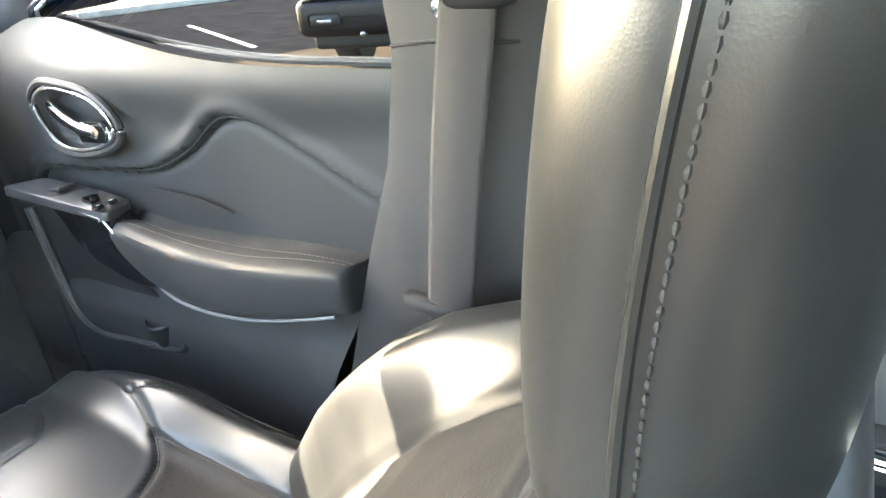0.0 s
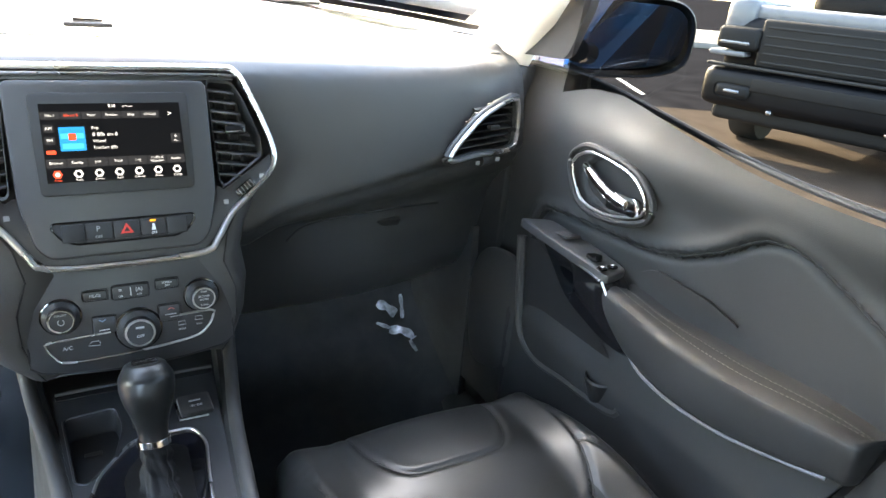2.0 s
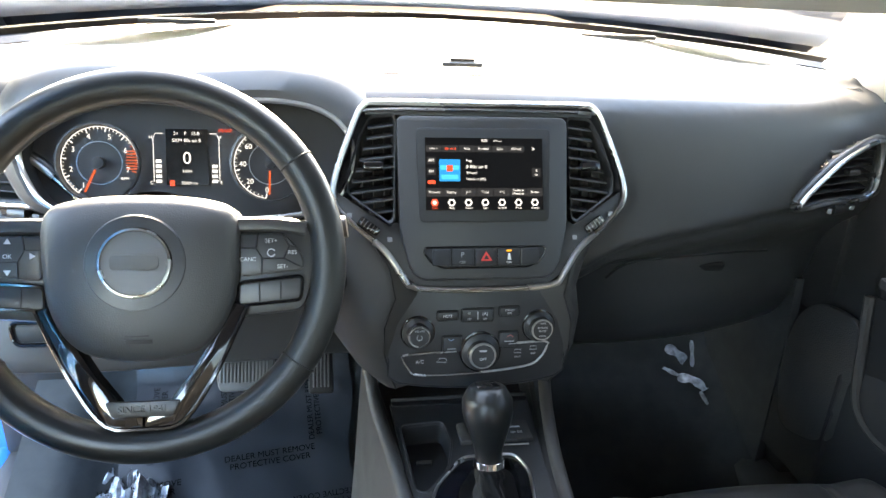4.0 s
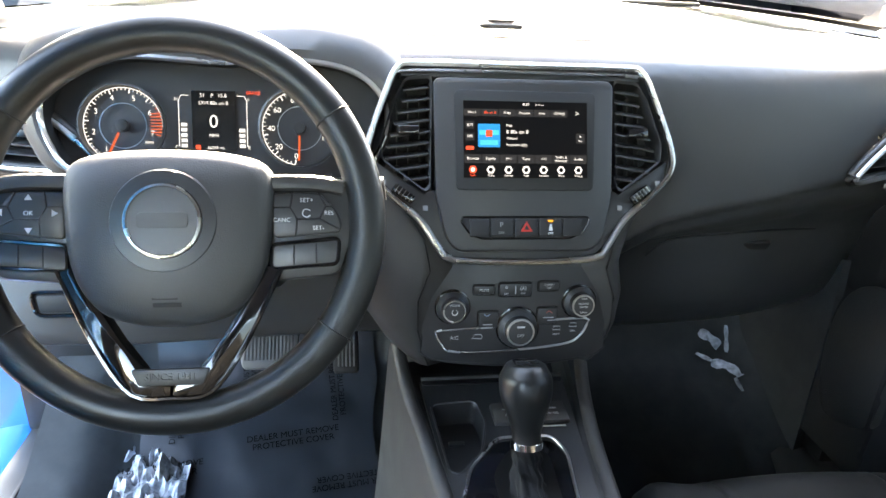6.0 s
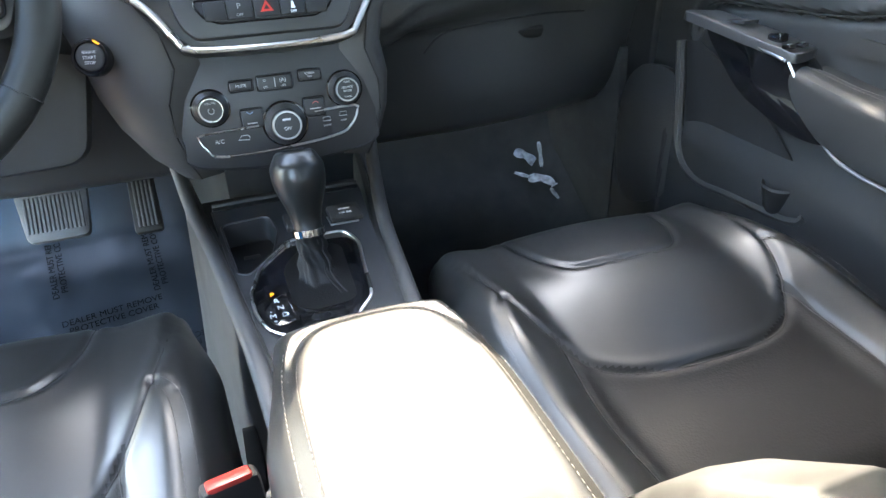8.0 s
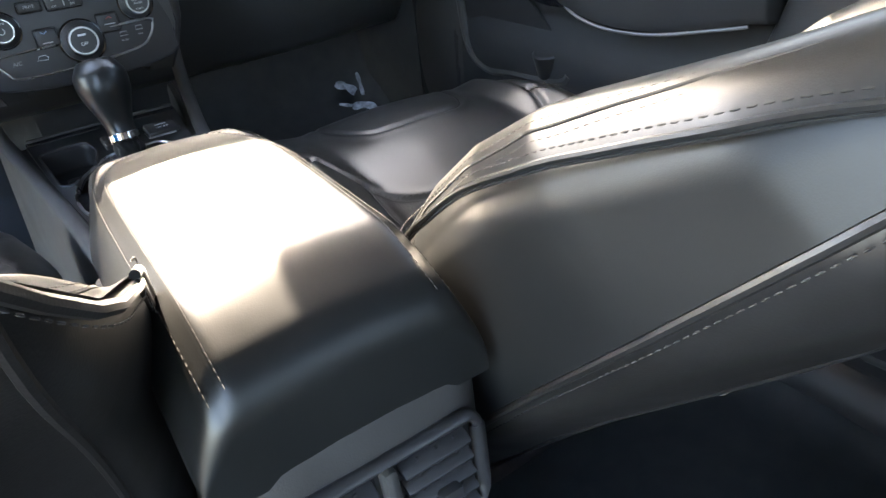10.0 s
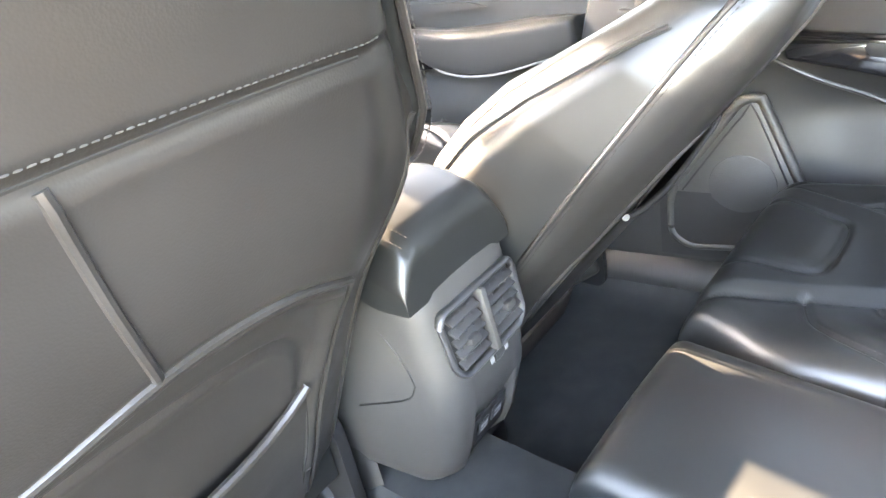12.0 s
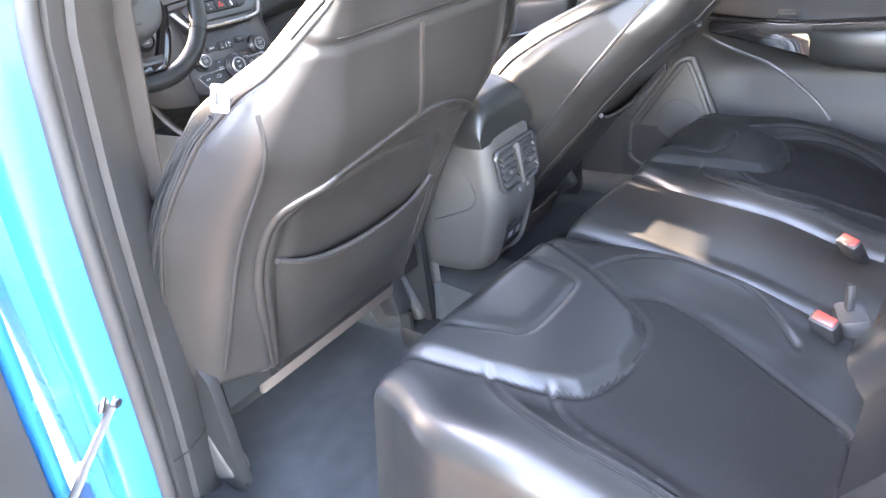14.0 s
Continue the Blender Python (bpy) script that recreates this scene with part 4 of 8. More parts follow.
ui_box(-0.069, -0.0105, 0.010, 0.0045, UI_RED, name="source_mark")
ui_box(-0.0455, 0.0045, 0.027, 0.028, UI_BLUE, name="album_art")
ui_box(-0.0455, -0.004, 0.022, 0.006, UI_CYAN, 0.0006, name="album_art_band")
ui_box(-0.0455, 0.008, 0.024, 0.006, UI_CYAN, 0.0006, name="album_art_band")
ui_box(-0.0455, 0.007, 0.008, 0.008, UI_RED, 0.0008, name="album_art_dot")
for i, (w, size) in enumerate((("Pop", 0.0048), ("8 80s on 8", 0.0064), ("Wham!", 0.0046), ("Freedom (85)", 0.0046))):
    ui_text(w, -0.0245, 0.0168 - 0.0078 * i, size, align="LEFT")
ui_box(0.068, 0.002, 0.011, 0.012, UI_GREY)
ui_text("Fav", 0.068, -0.001, 0.0034)
ui_text("*", 0.068, 0.003, 0.0075)
for i, w in enumerate(("Browse", "Replay", "|<<", "Tune", ">>|", "Traffic &\nWeather", "Audio")):
    ui_box(-0.0655 + 0.0218 * i, -0.0235, 0.0208, 0.0105, UI_GREY)
    ui_text(w, -0.0655 + 0.0218 * i, -0.0232, 0.0046 if i != 5 else 0.0042)
for i, w in enumerate(("Radio", "Media", "Climate", "Apps", "Controls", "Phone", "Settings")):
    x = -0.0655 + 0.0218 * i
    mat = UI_RED if i == 0 else UI_WHITE
    part("screen_icon", slab_bm([(x + 0.0052 * math.cos(a), -0.0365 + 0.0052 * math.sin(a)) for a in np.linspace(0, 2 * math.pi, 6, endpoint=False)], 0.0003, m=Matrix.Translation((0, 0, 0.0005))), mat, touch, smooth=False)
    part("screen_icon_core", slab_bm([(x + 0.0028 * math.cos(a), -0.0365 + 0.0028 * math.sin(a)) for a in np.linspace(0, 2 * math.pi, 6, endpoint=False)], 0.0003, m=Matrix.Translation((0, 0, 0.0008))), SCREEN if i else UI_WHITE, touch, smooth=False)
    ui_text(w, x, -0.0435, 0.0033, mat)


# centre vents with slats
def stack_vent(s):
    v = thing("centre_air_vent", "black centre air vent with tilted slats and adjuster tab", "air vent", group="dashboard air vents")
    ol = [(0.113, 0.124), (0.145, 0.121), (0.158, 0.098), (0.176, 0.045), (0.174, 0.022), (0.122, -0.016), (0.116, -0.010)]
    ol = [(s * x, y) for x, y in ol]
    loop = rounded(ol if s > 0 else ol[::-1], 0.006, 3)
    rows = [[A_M @ Vector((x, y, 0.006)) for x, y in loop]]
    c = np.mean(np.array(loop), axis=0)
    for f, z in ((0.95, 0.004), (0.9, -0.032)):
        rows.append([A_M @ Vector((c[0] + (x - c[0]) * f, c[1] + (y - c[1]) * f, z)) for x, y in loop])
    put("vent_throat", loft_mesh("vent_throat", [[tuple(q) for q in r] for r in rows], closed=True, caps="end"), DARK, v)
    for k in range(9):
        y = 0.002 + 0.0135 * k
        lo = 0.116
        hi = 0.148 + max(0.0, (0.10 - y)) * 0.35 if y > 0.04 else min(0.174, 0.135 + (y + 0.01) * 1.0)
        hi = min(hi, 0.172)
        w = hi - lo
        part("slat", box_bm((w, 0.0026, 0.016), 0.0008, A_M @ Matrix.Translation((s * (lo + w / 2), y, -0.004)) @ pose(0, 0, 0, 24, 0, -8 * s)), SATIN, v)
    for k in range(3):
        part("vane", box_bm((0.0015, 0.10, 0.012), 0.0, A_M @ Matrix.Translation((s * (0.126 + 0.014 * k), 0.055, -0.022))), SATIN, v)
    part("vent_tab", box_bm((0.026, 0.011, 0.014), 0.003, A_M @ Matrix.Translation((s * 0.142, 0.057, 0.008))), PIANO, v)
    wheel = box_bm((0.030, 0.011, 0.008), 0.003, A_M @ Matrix.Translation((s * 0.148, -0.018, 0.004)) @ pose(0, 0, 0, 0, 0, 36 * s))
    part("vent_wheel", wheel, PIANO, v, "ribbed thumb wheel")
    for k in range(5):
        part("vent_wheel_rib", box_bm((0.0012, 0.009, 0.002), 0, A_M @ Matrix.Translation((s * 0.148, -0.018, 0.0082)) @ pose(0, 0, 0, 0, 0, 36 * s) @ Matrix.Translation((-0.010 + 0.005 * k, 0, 0))), SILVER, v)
    for dx, dy in ((-0.026, -0.017), (0.024, 0.014)):
        part("vent_mark", box_bm((0.006, 0.006, 0.0006), 0, A_M @ Matrix.Translation((s * (0.148 + dx), -0.018 + dy, 0.0015))), PRINT, v)


stack_vent(1)
stack_vent(-1)

# button strip under the screen
strip = thing("stack_button_strip", "row of five black buttons under the screen", "button panel")
sl = rounded([(-0.078, -0.046), (0.078, -0.046), (0.080, -0.052), (0.070, -0.066), (0.055, -0.0725), (-0.055, -0.0725), (-0.070, -0.066), (-0.080, -0.052)], 0.004)
part("strip_frame", tube_bm([A_M @ Vector((x, y, 0.009)) for x, y in sl], 0.0012, closed=True, n=6), PIANO, strip)
part("strip_base", slab_bm(sl, 0.004, 0.001, A_M @ Matrix.Translation((0, 0, 0.0092))), DARK, strip)
for k in range(5):
    x = -0.060 + 0.030 * k
    part("button", box_bm((0.0285 if k in (1, 2, 3) else 0.024, 0.021, 0.004), 0.0015, A_M @ Matrix.Translation((x * (1 if k in (1, 2, 3) else 0.96), -0.0592, 0.0098))), DARK, strip)
writing("P", 0.009, PRINT, strip, A_M @ Matrix.Translation((-0.031, -0.056, 0.0122)), "button_mark")
writing("OFF", 0.0045, PRINT, strip, A_M @ Matrix.Translation((-0.031, -0.0655, 0.0122)), "button_mark")
tri_o, tri_i = [(0, -0.0515), (0.0075, -0.0640), (-0.0075, -0.0640)], [(0, -0.0560), (0.0035, -0.0618), (-0.0035, -0.0618)]
part("hazard_triangle", slab_bm(tri_o, 0.0004, m=A_M @ Matrix.Translation((0, 0, 0.0123))), RED, strip, "red hazard triangle")
part("hazard_triangle_core", slab_bm(tri_i, 0.0004, m=A_M @ Matrix.Translation((0, 0, 0.0126))), DARK, strip)
part("amber_light", slab_bm([(0.0265, -0.050), (0.033, -0.050), (0.033, -0.0525), (0.0265, -0.0525)], 0.0004, m=A_M @ Matrix.Translation((0, 0, 0.0123))), AMBER, strip, "lit amber lamp")
part("button_mark", slab_bm([(0.029, -0.055), (0.031, -0.055), (0.0325, -0.063), (0.0275, -0.063)], 0.0003, m=A_M @ Matrix.Translation((0, 0, 0.0123))), WHITE, strip)
writing("OFF", 0.0040, WHITE, strip, A_M @ Matrix.Translation((0.030, -0.0665, 0.0122)), "button_mark")

# ---- climate panel ----
climate = thing("climate_panel", "black climate control panel with three ringed knobs", "control panel")
B_M = frame_m((0, 0.975, 0.488), (1, 0, 0), (0, 0.17, 0.985))
cl = smooth_line(mirror_x([(0.0, 0.072), (0.105, 0.066), (0.122, 0.036), (0.131, 0.0), (0.122, -0.040), (0.112, -0.070), (0.0, -0.082)]), 0.012, closed=True)
part("panel_body", slab_bm([tuple(p) for p in cl], 0.10, 0.004, B_M), SATIN, climate)
part("panel_seam", tube_bm([B_M @ Vector((p[0], p[1], -0.002)) for p in cl], 0.0016, closed=True, n=6), DARK, climate)


def knob(x, y, r, mark, lines, ring=SILVER):
    k = part("knob", lathe_bm([(0, 0.020), (r * 0.66, 0.020), (r * 0.70, 0.0185), (r * 0.74, 0.010), (r * 0.98, 0.006), (r, 0.002), (r, 0)], 40, B_M @ Matrix.Translation((x, y, 0))), SATIN, climate)
    part("knob_ring", lathe_bm([(r * 0.70, 0.0188), (r * 0.66, 0.0208), (r * 0.60, 0.0208), (r * 0.59, 0.0190)], 40, B_M @ Matrix.Translation((x, y, 0))), ring, climate, "bright ring")
    part("knob_seat", lathe_bm([(r * 1.10, -0.001), (r * 1.08, 0.0015), (r * 1.0, 0.002)], 40, B_M @ Matrix.Translation((x, y, 0))), PIANO, climate)
    for i, (t, s, dy) in enumerate(lines):
        writing(t, s, WHITE, climate, B_M @ Matrix.Translation((x, y + dy, 0.0208)), "knob_mark")


knob(-0.083, 0.000, 0.0215, "", (("VOLUME", 0.0034, 0.008),))
part("power_mark", tube_bm([B_M @ Vector((-0.083 + 0.0035 * math.cos(a), -0.001 + 0.0035 * math.sin(a), 0.0208)) for a in np.linspace(2.1, 7.3, 14)], 0.0005, n=5), WHITE, climate)
knob(0.084, 0.004, 0.0215, "", (("TUNE", 0.0032, 0.0095), ("BROWSE", 0.0036, 0.003), ("ENTER", 0.0036, -0.0015), ("SCROLL", 0.0028, -0.0085)))
knob(0.003, -0.030, 0.0265, "", (("OFF", 0.0055, -0.004),))
part("fan_mark", box_bm((0.010, 0.0025, 0.0004), 0, B_M @ Matrix.Translation((0.003, -0.0225, 0.0208))), WHITE, climate)


def flat_button(x, y, w, h, words=(), turn=0, name="button"):
    part(name, box_bm((w, h, 0.005), 0.0018, B_M @ Matrix.Translation((x, y, 0.0008)) @ pose(0, 0, 0, 0, 0, turn)), SATIN, climate)
    part("button_gap", tube_bm([B_M @ Vector((x + a, y + b, 0.0005)) for a, b in rounded([(-w / 2 - 0.001, -h / 2 - 0.001), (w / 2 + 0.001, -h / 2 - 0.001), (w / 2 + 0.001, h / 2 + 0.001), (-w / 2 - 0.001, h / 2 + 0.001)], 0.003, 2)], 0.0009, closed=True, n=5), DARK, climate)
    for t, s, dx, dy in words:
        writing(t, s, WHITE, climate, B_M @ Matrix.Translation((x + dx, y + dy, 0.0035)), "button_mark")


flat_button(-0.043, 0.022, 0.027, 0.012, (("MUTE", 0.0050, 0, 0),))
flat_button(-0.002, 0.022, 0.042, 0.017, (("OFF", 0.0034, -0.012, -0.005), ("|", 0.012, 0, 0.001), ("OFF", 0.0034, 0.010, -0.005), ("(A)", 0.0065, 0.010, 0.002), ("=", 0.0075, -0.012, 0.003)))
flat_button(0.042, 0.026, 0.027, 0.012, (("SCREEN", 0.0036, 0, 0.002), ("OFF", 0.0036, 0, -0.0022)))
flat_button(-0.036, -0.018, 0.026, 0.022)
flat_button(0.042, -0.014, 0.026, 0.022)
BLUE_MARK, RED_MARK = material("blue_mark", (0.25, 0.35, 0.5), 0.5), material("red_mark", (0.5, 0.12, 0.1), 0.5)
part("cool_mark", tube_bm([B_M @ Vector(p) for p in ((-0.042, -0.010, 0.0036), (-0.038, -0.0125, 0.0036), (-0.034, -0.010, 0.0036))], 0.0006, n=5), BLUE_MARK, climate)
part("warm_mark", tube_bm([B_M @ Vector(p) for p in ((0.040, -0.0095, 0.0036), (0.044, -0.007, 0.0036), (0.048, -0.0095, 0.0036))], 0.0006, n=5), RED_MARK, climate)
part("button_bar", box_bm((0.012, 0.0012, 0.0005), 0, B_M @ Matrix.Translation((-0.037, -0.024, 0.0036))), WHITE, climate)
part("button_bar", box_bm((0.014, 0.0012, 0.0005), 0, B_M @ Matrix.Translation((0.043, -0.016, 0.0036))), WHITE, climate)
part("lower_strip_trim", tube_bm([B_M @ Vector((x, y, 0.002)) for x, y in smooth_line([(-0.03, -0.028), (-0.098, -0.031), (-0.1035, -0.036), (-0.096, -0.050), (-0.080, -0.0605), (0.0, -0.060), (0.068, -0.053), (0.088, -0.042), (0.097, -0.026), (0.094, -0.0185), (0.042, -0.020)], 0.005)], 0.0016, n=6), SILVER, climate, "bright outline of the lower buttons")
for t, x, y in (("A/C", -0.080, -0.042),):
    writing(t, 0.0068, WHITE, climate, B_M @ Matrix.Translation((x, y, 0.0012)), "button_mark")
for x, y, t in ((0.056, -0.040, "FRONT"), (0.078, -0.036, "REAR")):
    writing(t, 0.0030, WHITE, climate, B_M @ Matrix.Translation((x, y, 0.0012)), "button_mark")
    part("defrost_mark", tube_bm([B_M @ Vector((x + a, y + 0.008 + b, 0.001)) for a, b in ((-0.005, -0.002), (-0.004, 0.003), (0.004, 0.003), (0.005, -0.002))], 0.0005, closed=True, n=5), WHITE, climate)
part("recirculate_mark", tube_bm([B_M @ Vector((-0.050 + a, -0.041 + b, 0.001)) for a, b in ((-0.007, -0.002), (-0.003, 0.003), (0.005, 0.003), (0.007, 0.0), (0.006, -0.003))], 0.0005, closed=True, n=5), WHITE, climate)


# ---- knee bolsters each side of the stack ----
for s in (1, -1):
    k = thing("stack_side_bolster", "rounded plastic side of the centre stack", "dash trim", group="stack sides")
    rows = []
    full = 1.0 if s < 0 else 0.35
    for z, w0, w1, y0, y1 in ((0.64, 0.165, 0.235, 1.010, 1.06), (0.62, 0.150, 0.235, 1.000, 1.06), (0.58, 0.122, 0.230, 0.978, 1.06), (0.54, 0.114, 0.220, 0.972, 1.06), (0.50, 0.128, 0.212, 0.970, 1.06),
                              (0.46, 0.128, 0.198, 0.968, 1.07), (0.42, 0.118, 0.175, 0.970, 1.09), (0.395, 0.110, 0.150, 0.985, 1.10), (0.385, 0.11, 0.14, 1.05, 1.12)):
        w1 = w0 + (w1 - w0) * full
        row = []
        for t in np.linspace(0, 1, 14):
            a = t * math.pi / 2
            row.append((s * (w0 + (w1 - w0) * math.sin(a) ** 1.2), y0 + (y1 - y0) * (1 - math.cos(a)) ** 1.1, z))
        rows.append([(s * (w0 - 0.03), y0 + 0.012, z)] + row + [(s * (w1 + 0.005), y1 + 0.12, z)])
    put("side_shell", loft_mesh("side_shell", rows), PLASTIC, k)
    part("edge_seam", tube_bm([(r[1][0], r[1][1] - 0.0005, r[1][2]) for r in rows[1:-1]], 0.0011, n=6), SEAM, k, "dark joint beside the panel")

start = thing("start_button", "round black engine start button with amber light", "start button")
S_M = frame_m((-0.198, 0.985, 0.560), (0.97, -0.22, 0), (0, 0.35, 0.93))
part("button_ring", lathe_bm([(0.021, -0.01), (0.021, 0.003), (0.019, 0.006), (0.0165, 0.006), (0.0155, 0.004)], 32, S_M), PIANO, start)
part("button_cap", lathe_bm([(0.0155, 0.0), (0.0155, 0.004), (0.014, 0.0055), (0, 0.006)], 32, S_M), SATIN, start)
for i, t in enumerate(("ENGINE", "START", "STOP")):
    writing(t, 0.0050 if i else 0.0042, WHITE, start, S_M @ Matrix.Translation((0, 0.005 - 0.0058 * i, 0.0062)), "button_mark")
part("amber_light", box_bm((0.007, 0.002, 0.001), 0, S_M @ Matrix.Translation((0.009, 0.0155, 0.0062)) @ pose(0, 0, 0, 0, 0, -35)), AMBER, start, "lit amber lamp")


# ---- centre console ----
console = thing("centre_console", "black plastic centre console with shifter plate", "centre console")
con_rows = []
for y, w, zt in ((1.20, 0.150, 0.312), (1.10, 0.137, 0.308), (1.00, 0.122, 0.3035), (0.90, 0.108, 0.300), (0.80, 0.098, 0.2965), (0.72, 0.090, 0.294), (0.64, 0.086, 0.291)):
    con_rows.append([(-w - 0.03, y, -0.12), (-w - 0.012, y, 0.10), (-w, y, zt - 0.02), (-w + 0.006, y, zt + 0.004), (-w + 0.014, y, zt + 0.002), (-w + 0.017, y, zt - 0.006), (-w + 0.019, y, zt - 0.045), (w - 0.019, y, zt - 0.045),
                     (w - 0.017, y, zt - 0.006), (w - 0.014, y, zt + 0.002), (w - 0.006, y, zt + 0.004), (w, y, zt - 0.02), (w + 0.012, y, 0.10), (w + 0.03, y, -0.12)])
put("console_shell", loft_mesh("console_shell", con_rows), PLASTIC, console)
for s in (1, -1):
    fin = smooth_line([(s * 0.150, 1.13, 0.41), (s * 0.142, 1.10, 0.36), (s * 0.132, 1.04, 0.322), (s * 0.115, 0.94, 0.309), (s * 0.101, 0.82, 0.304), (s * 0.089, 0.70, 0.300), (s * 0.082, 0.58, 0.296)], 0.02)
    part("console_edge", tube_bm(fin, 0.010, n=10, flat=0.8), PLASTIC, console)


C_M = frame_m((0, 0.667, 0.294), (1, 0, 0), (0, 1, 0.035))     # plan of the console top: x, distance ahead of y = 0.667
gate = rounded([(-0.020, 0.270), (0.056, 0.270), (0.068, 0.235), (0.060, 0.179), (0.053, 0.110), (0.026, 0.078), (0.022, 0.010), (-0.036, 0.010), (-0.050, 0.066), (-0.070, 0.082), (-0.081, 0.120), (-0.081, 0.163), (-0.064, 0.216)], 0.014, 5)
part("shift_plate", slab_bm(gate, 0.003, 0.0008, C_M @ Matrix.Translation((0, 0, 0.0055))), PIANO, console, "glossy black shifter plate")
part("shift_plate_trim", tube_bm([C_M @ Vector((x, y, 0.006)) for x, y in gate], 0.0021, closed=True, n=8), SILVER, console, "satin silver outline")
tray = rounded([(-0.101, 0.350), (-0.034, 0.355), (-0.028, 0.305), (-0.042, 0.250), (-0.078, 0.208), (-0.091, 0.216)], 0.012)
plate = rounded([(-0.112, 0.42), (0.112, 0.42), (0.098, 0.28), (0.080, 0.10), (0.070, 0.0), (-0.070, 0.0), (-0.080, 0.08), (-0.100, 0.25)], 0.02)
# the plate runs round the tray: its outline enters the hole through a hairline joint
hole = tray[::-1]
near = min(range(len(plate)), key=lambda i: (plate[i][0] + 0.105) ** 2 + (plate[i][1] - 0.30) ** 2)
first = min(range(len(hole)), key=lambda i: math.dist(hole[i], plate[near]))
if sum(a[0] * b[1] - b[0] * a[1] for a, b in zip(plate, plate[1:] + plate[:1])) * sum(a[0] * b[1] - b[0] * a[1] for a, b in zip(hole, hole[1:] + hole[:1])) > 0:
    hole = hole[::-1]
    first = len(hole) - 1 - first
ring_in = [hole[(first + k) % len(hole)] for k in range(len(hole))]
ring_in.append((ring_in[0][0], ring_in[0][1] + 0.0002))
part("top_plate", slab_bm(plate[:near + 1] + ring_in + [(plate[near][0], plate[near][1] + 0.0002)] + plate[near + 1:], 0.006, 0, C_M @ Matrix.Translation((0, 0, 0.003)), seg=1), SATIN, console)
tc = np.mean(np.array(tray), axis=0)
rows = [[tuple(C_M @ Vector((tc[0] + (x - tc[0]) * f, tc[1] + (y - tc[1]) * f, z))) for x, y in tray] for f, z in ((1.0, 0.0032), (0.97, 0.001), (0.95, -0.004), (0.92, -0.026), (0.88, -0.029))]
put("tray_wall", loft_mesh("tray_wall", rows, closed=True, caps="end"), DARK, console, "deep black tray")
part("tray_latch", box_bm((0.022, 0.008, 0.004), 0.0015, C_M @ Matrix.Translation((-0.068, 0.300, -0.027))), SATIN, console)
part("tray_edge", tube_bm([C_M @ Vector((x, y, 0.0035)) for x, y in tray], 0.0016, closed=True, n=6), SATIN, console)
slot = rounded([(-0.108, 0.395), (0.108, 0.395), (0.108, 0.418), (-0.108, 0.418)], 0.006)
part("phone_slot", slab_bm(slot, 0.002, m=C_M @ Matrix.Translation((0, 0, 0.0047))), DARK, console)
part("slot_lip", tube_bm([C_M @ Vector((x, y, 0.006)) for x, y in ((-0.108, 0.408), (0.0, 0.410), (0.108, 0.408))], 0.0035, n=8), PLASTIC, console)
for x0, words in ((-0.002, "AUX"), (0.060, "12V DC")):
    part("socket_door", box_bm((0.046, 0.044, 0.010), 0.004, C_M @ Matrix.Translation((x0 + 0.008, 0.318, 0.006))), PLASTIC, console)
    writing(words, 0.0055, WHITE, console, C_M @ Matrix.Translation((x0 + 0.008, 0.310, 0.0113)), "socket_mark")
    part("socket_mark", box_bm((0.016, 0.003, 0.0004), 0, C_M @ Matrix.Translation((x0 + 0.008, 0.322, 0.0113))), WHITE, console)
part("socket_trim", tube_bm([C_M @ Vector((x, y, 0.006)) for x, y in ((0.042, 0.330), (0.043, 0.290), (0.082, 0.289))], 0.0014, n=6), SILVER, console)
# park brake switch
part("brake_switch", box_bm((0.040, 0.040, 0.012), 0.004, C_M @ Matrix.Translation((-0.010, 0.036, 0.009)) @ pose(0, 0, 0, -8, 0, 0)), SATIN, console)
part("brake_switch_cover", box_bm((0.052, 0.034, 0.010), 0.003, C_M @ Matrix.Translation((-0.010, 0.078, 0.008))), PIANO, console, "glossy black mode cover")
writing("PARK", 0.006, WHITE, console, C_M @ Matrix.Translation((-0.010, 0.038, 0.0158)) @ pose(0, 0, 0, -8, 0, 0), "switch_mark")
writing("(P)", 0.006, WHITE, console, C_M @ Matrix.Translation((-0.010, 0.029, 0.0165)) @ pose(0, 0, 0, -8, 0, 0), "switch_mark")
# gear indicator
part("gear_window", slab_bm(rounded([(-0.066, 0.172), (-0.044, 0.172), (-0.038, 0.092), (-0.060, 0.088), (-0.072, 0.110)], 0.006), 0.001, 0.0004, C_M @ Matrix.Translation((0, 0, 0.0068))), PIANO, console)
for i, ch in enumerate("PRND"):
    writing(ch, 0.0105, AMBER if i == 0 else WHITE, console, C_M @ Matrix.Translation((-0.0585 + 0.0030 * i, 0.150 - 0.0145 * i, 0.0072)), "gear_letter")
writing("M", 0.0105, WHITE, console, C_M @ Matrix.Translation((-0.0630, 0.107, 0.0072)), "gear_letter")
writing("+", 0.008, WHITE, console, C_M @ Matrix.Translation((-0.0615, 0.097, 0.0072)), "gear_letter")
writing("-", 0.008, WHITE, console, C_M @ Matrix.Translation((-0.0645, 0.117, 0.0072)), "gear_letter")

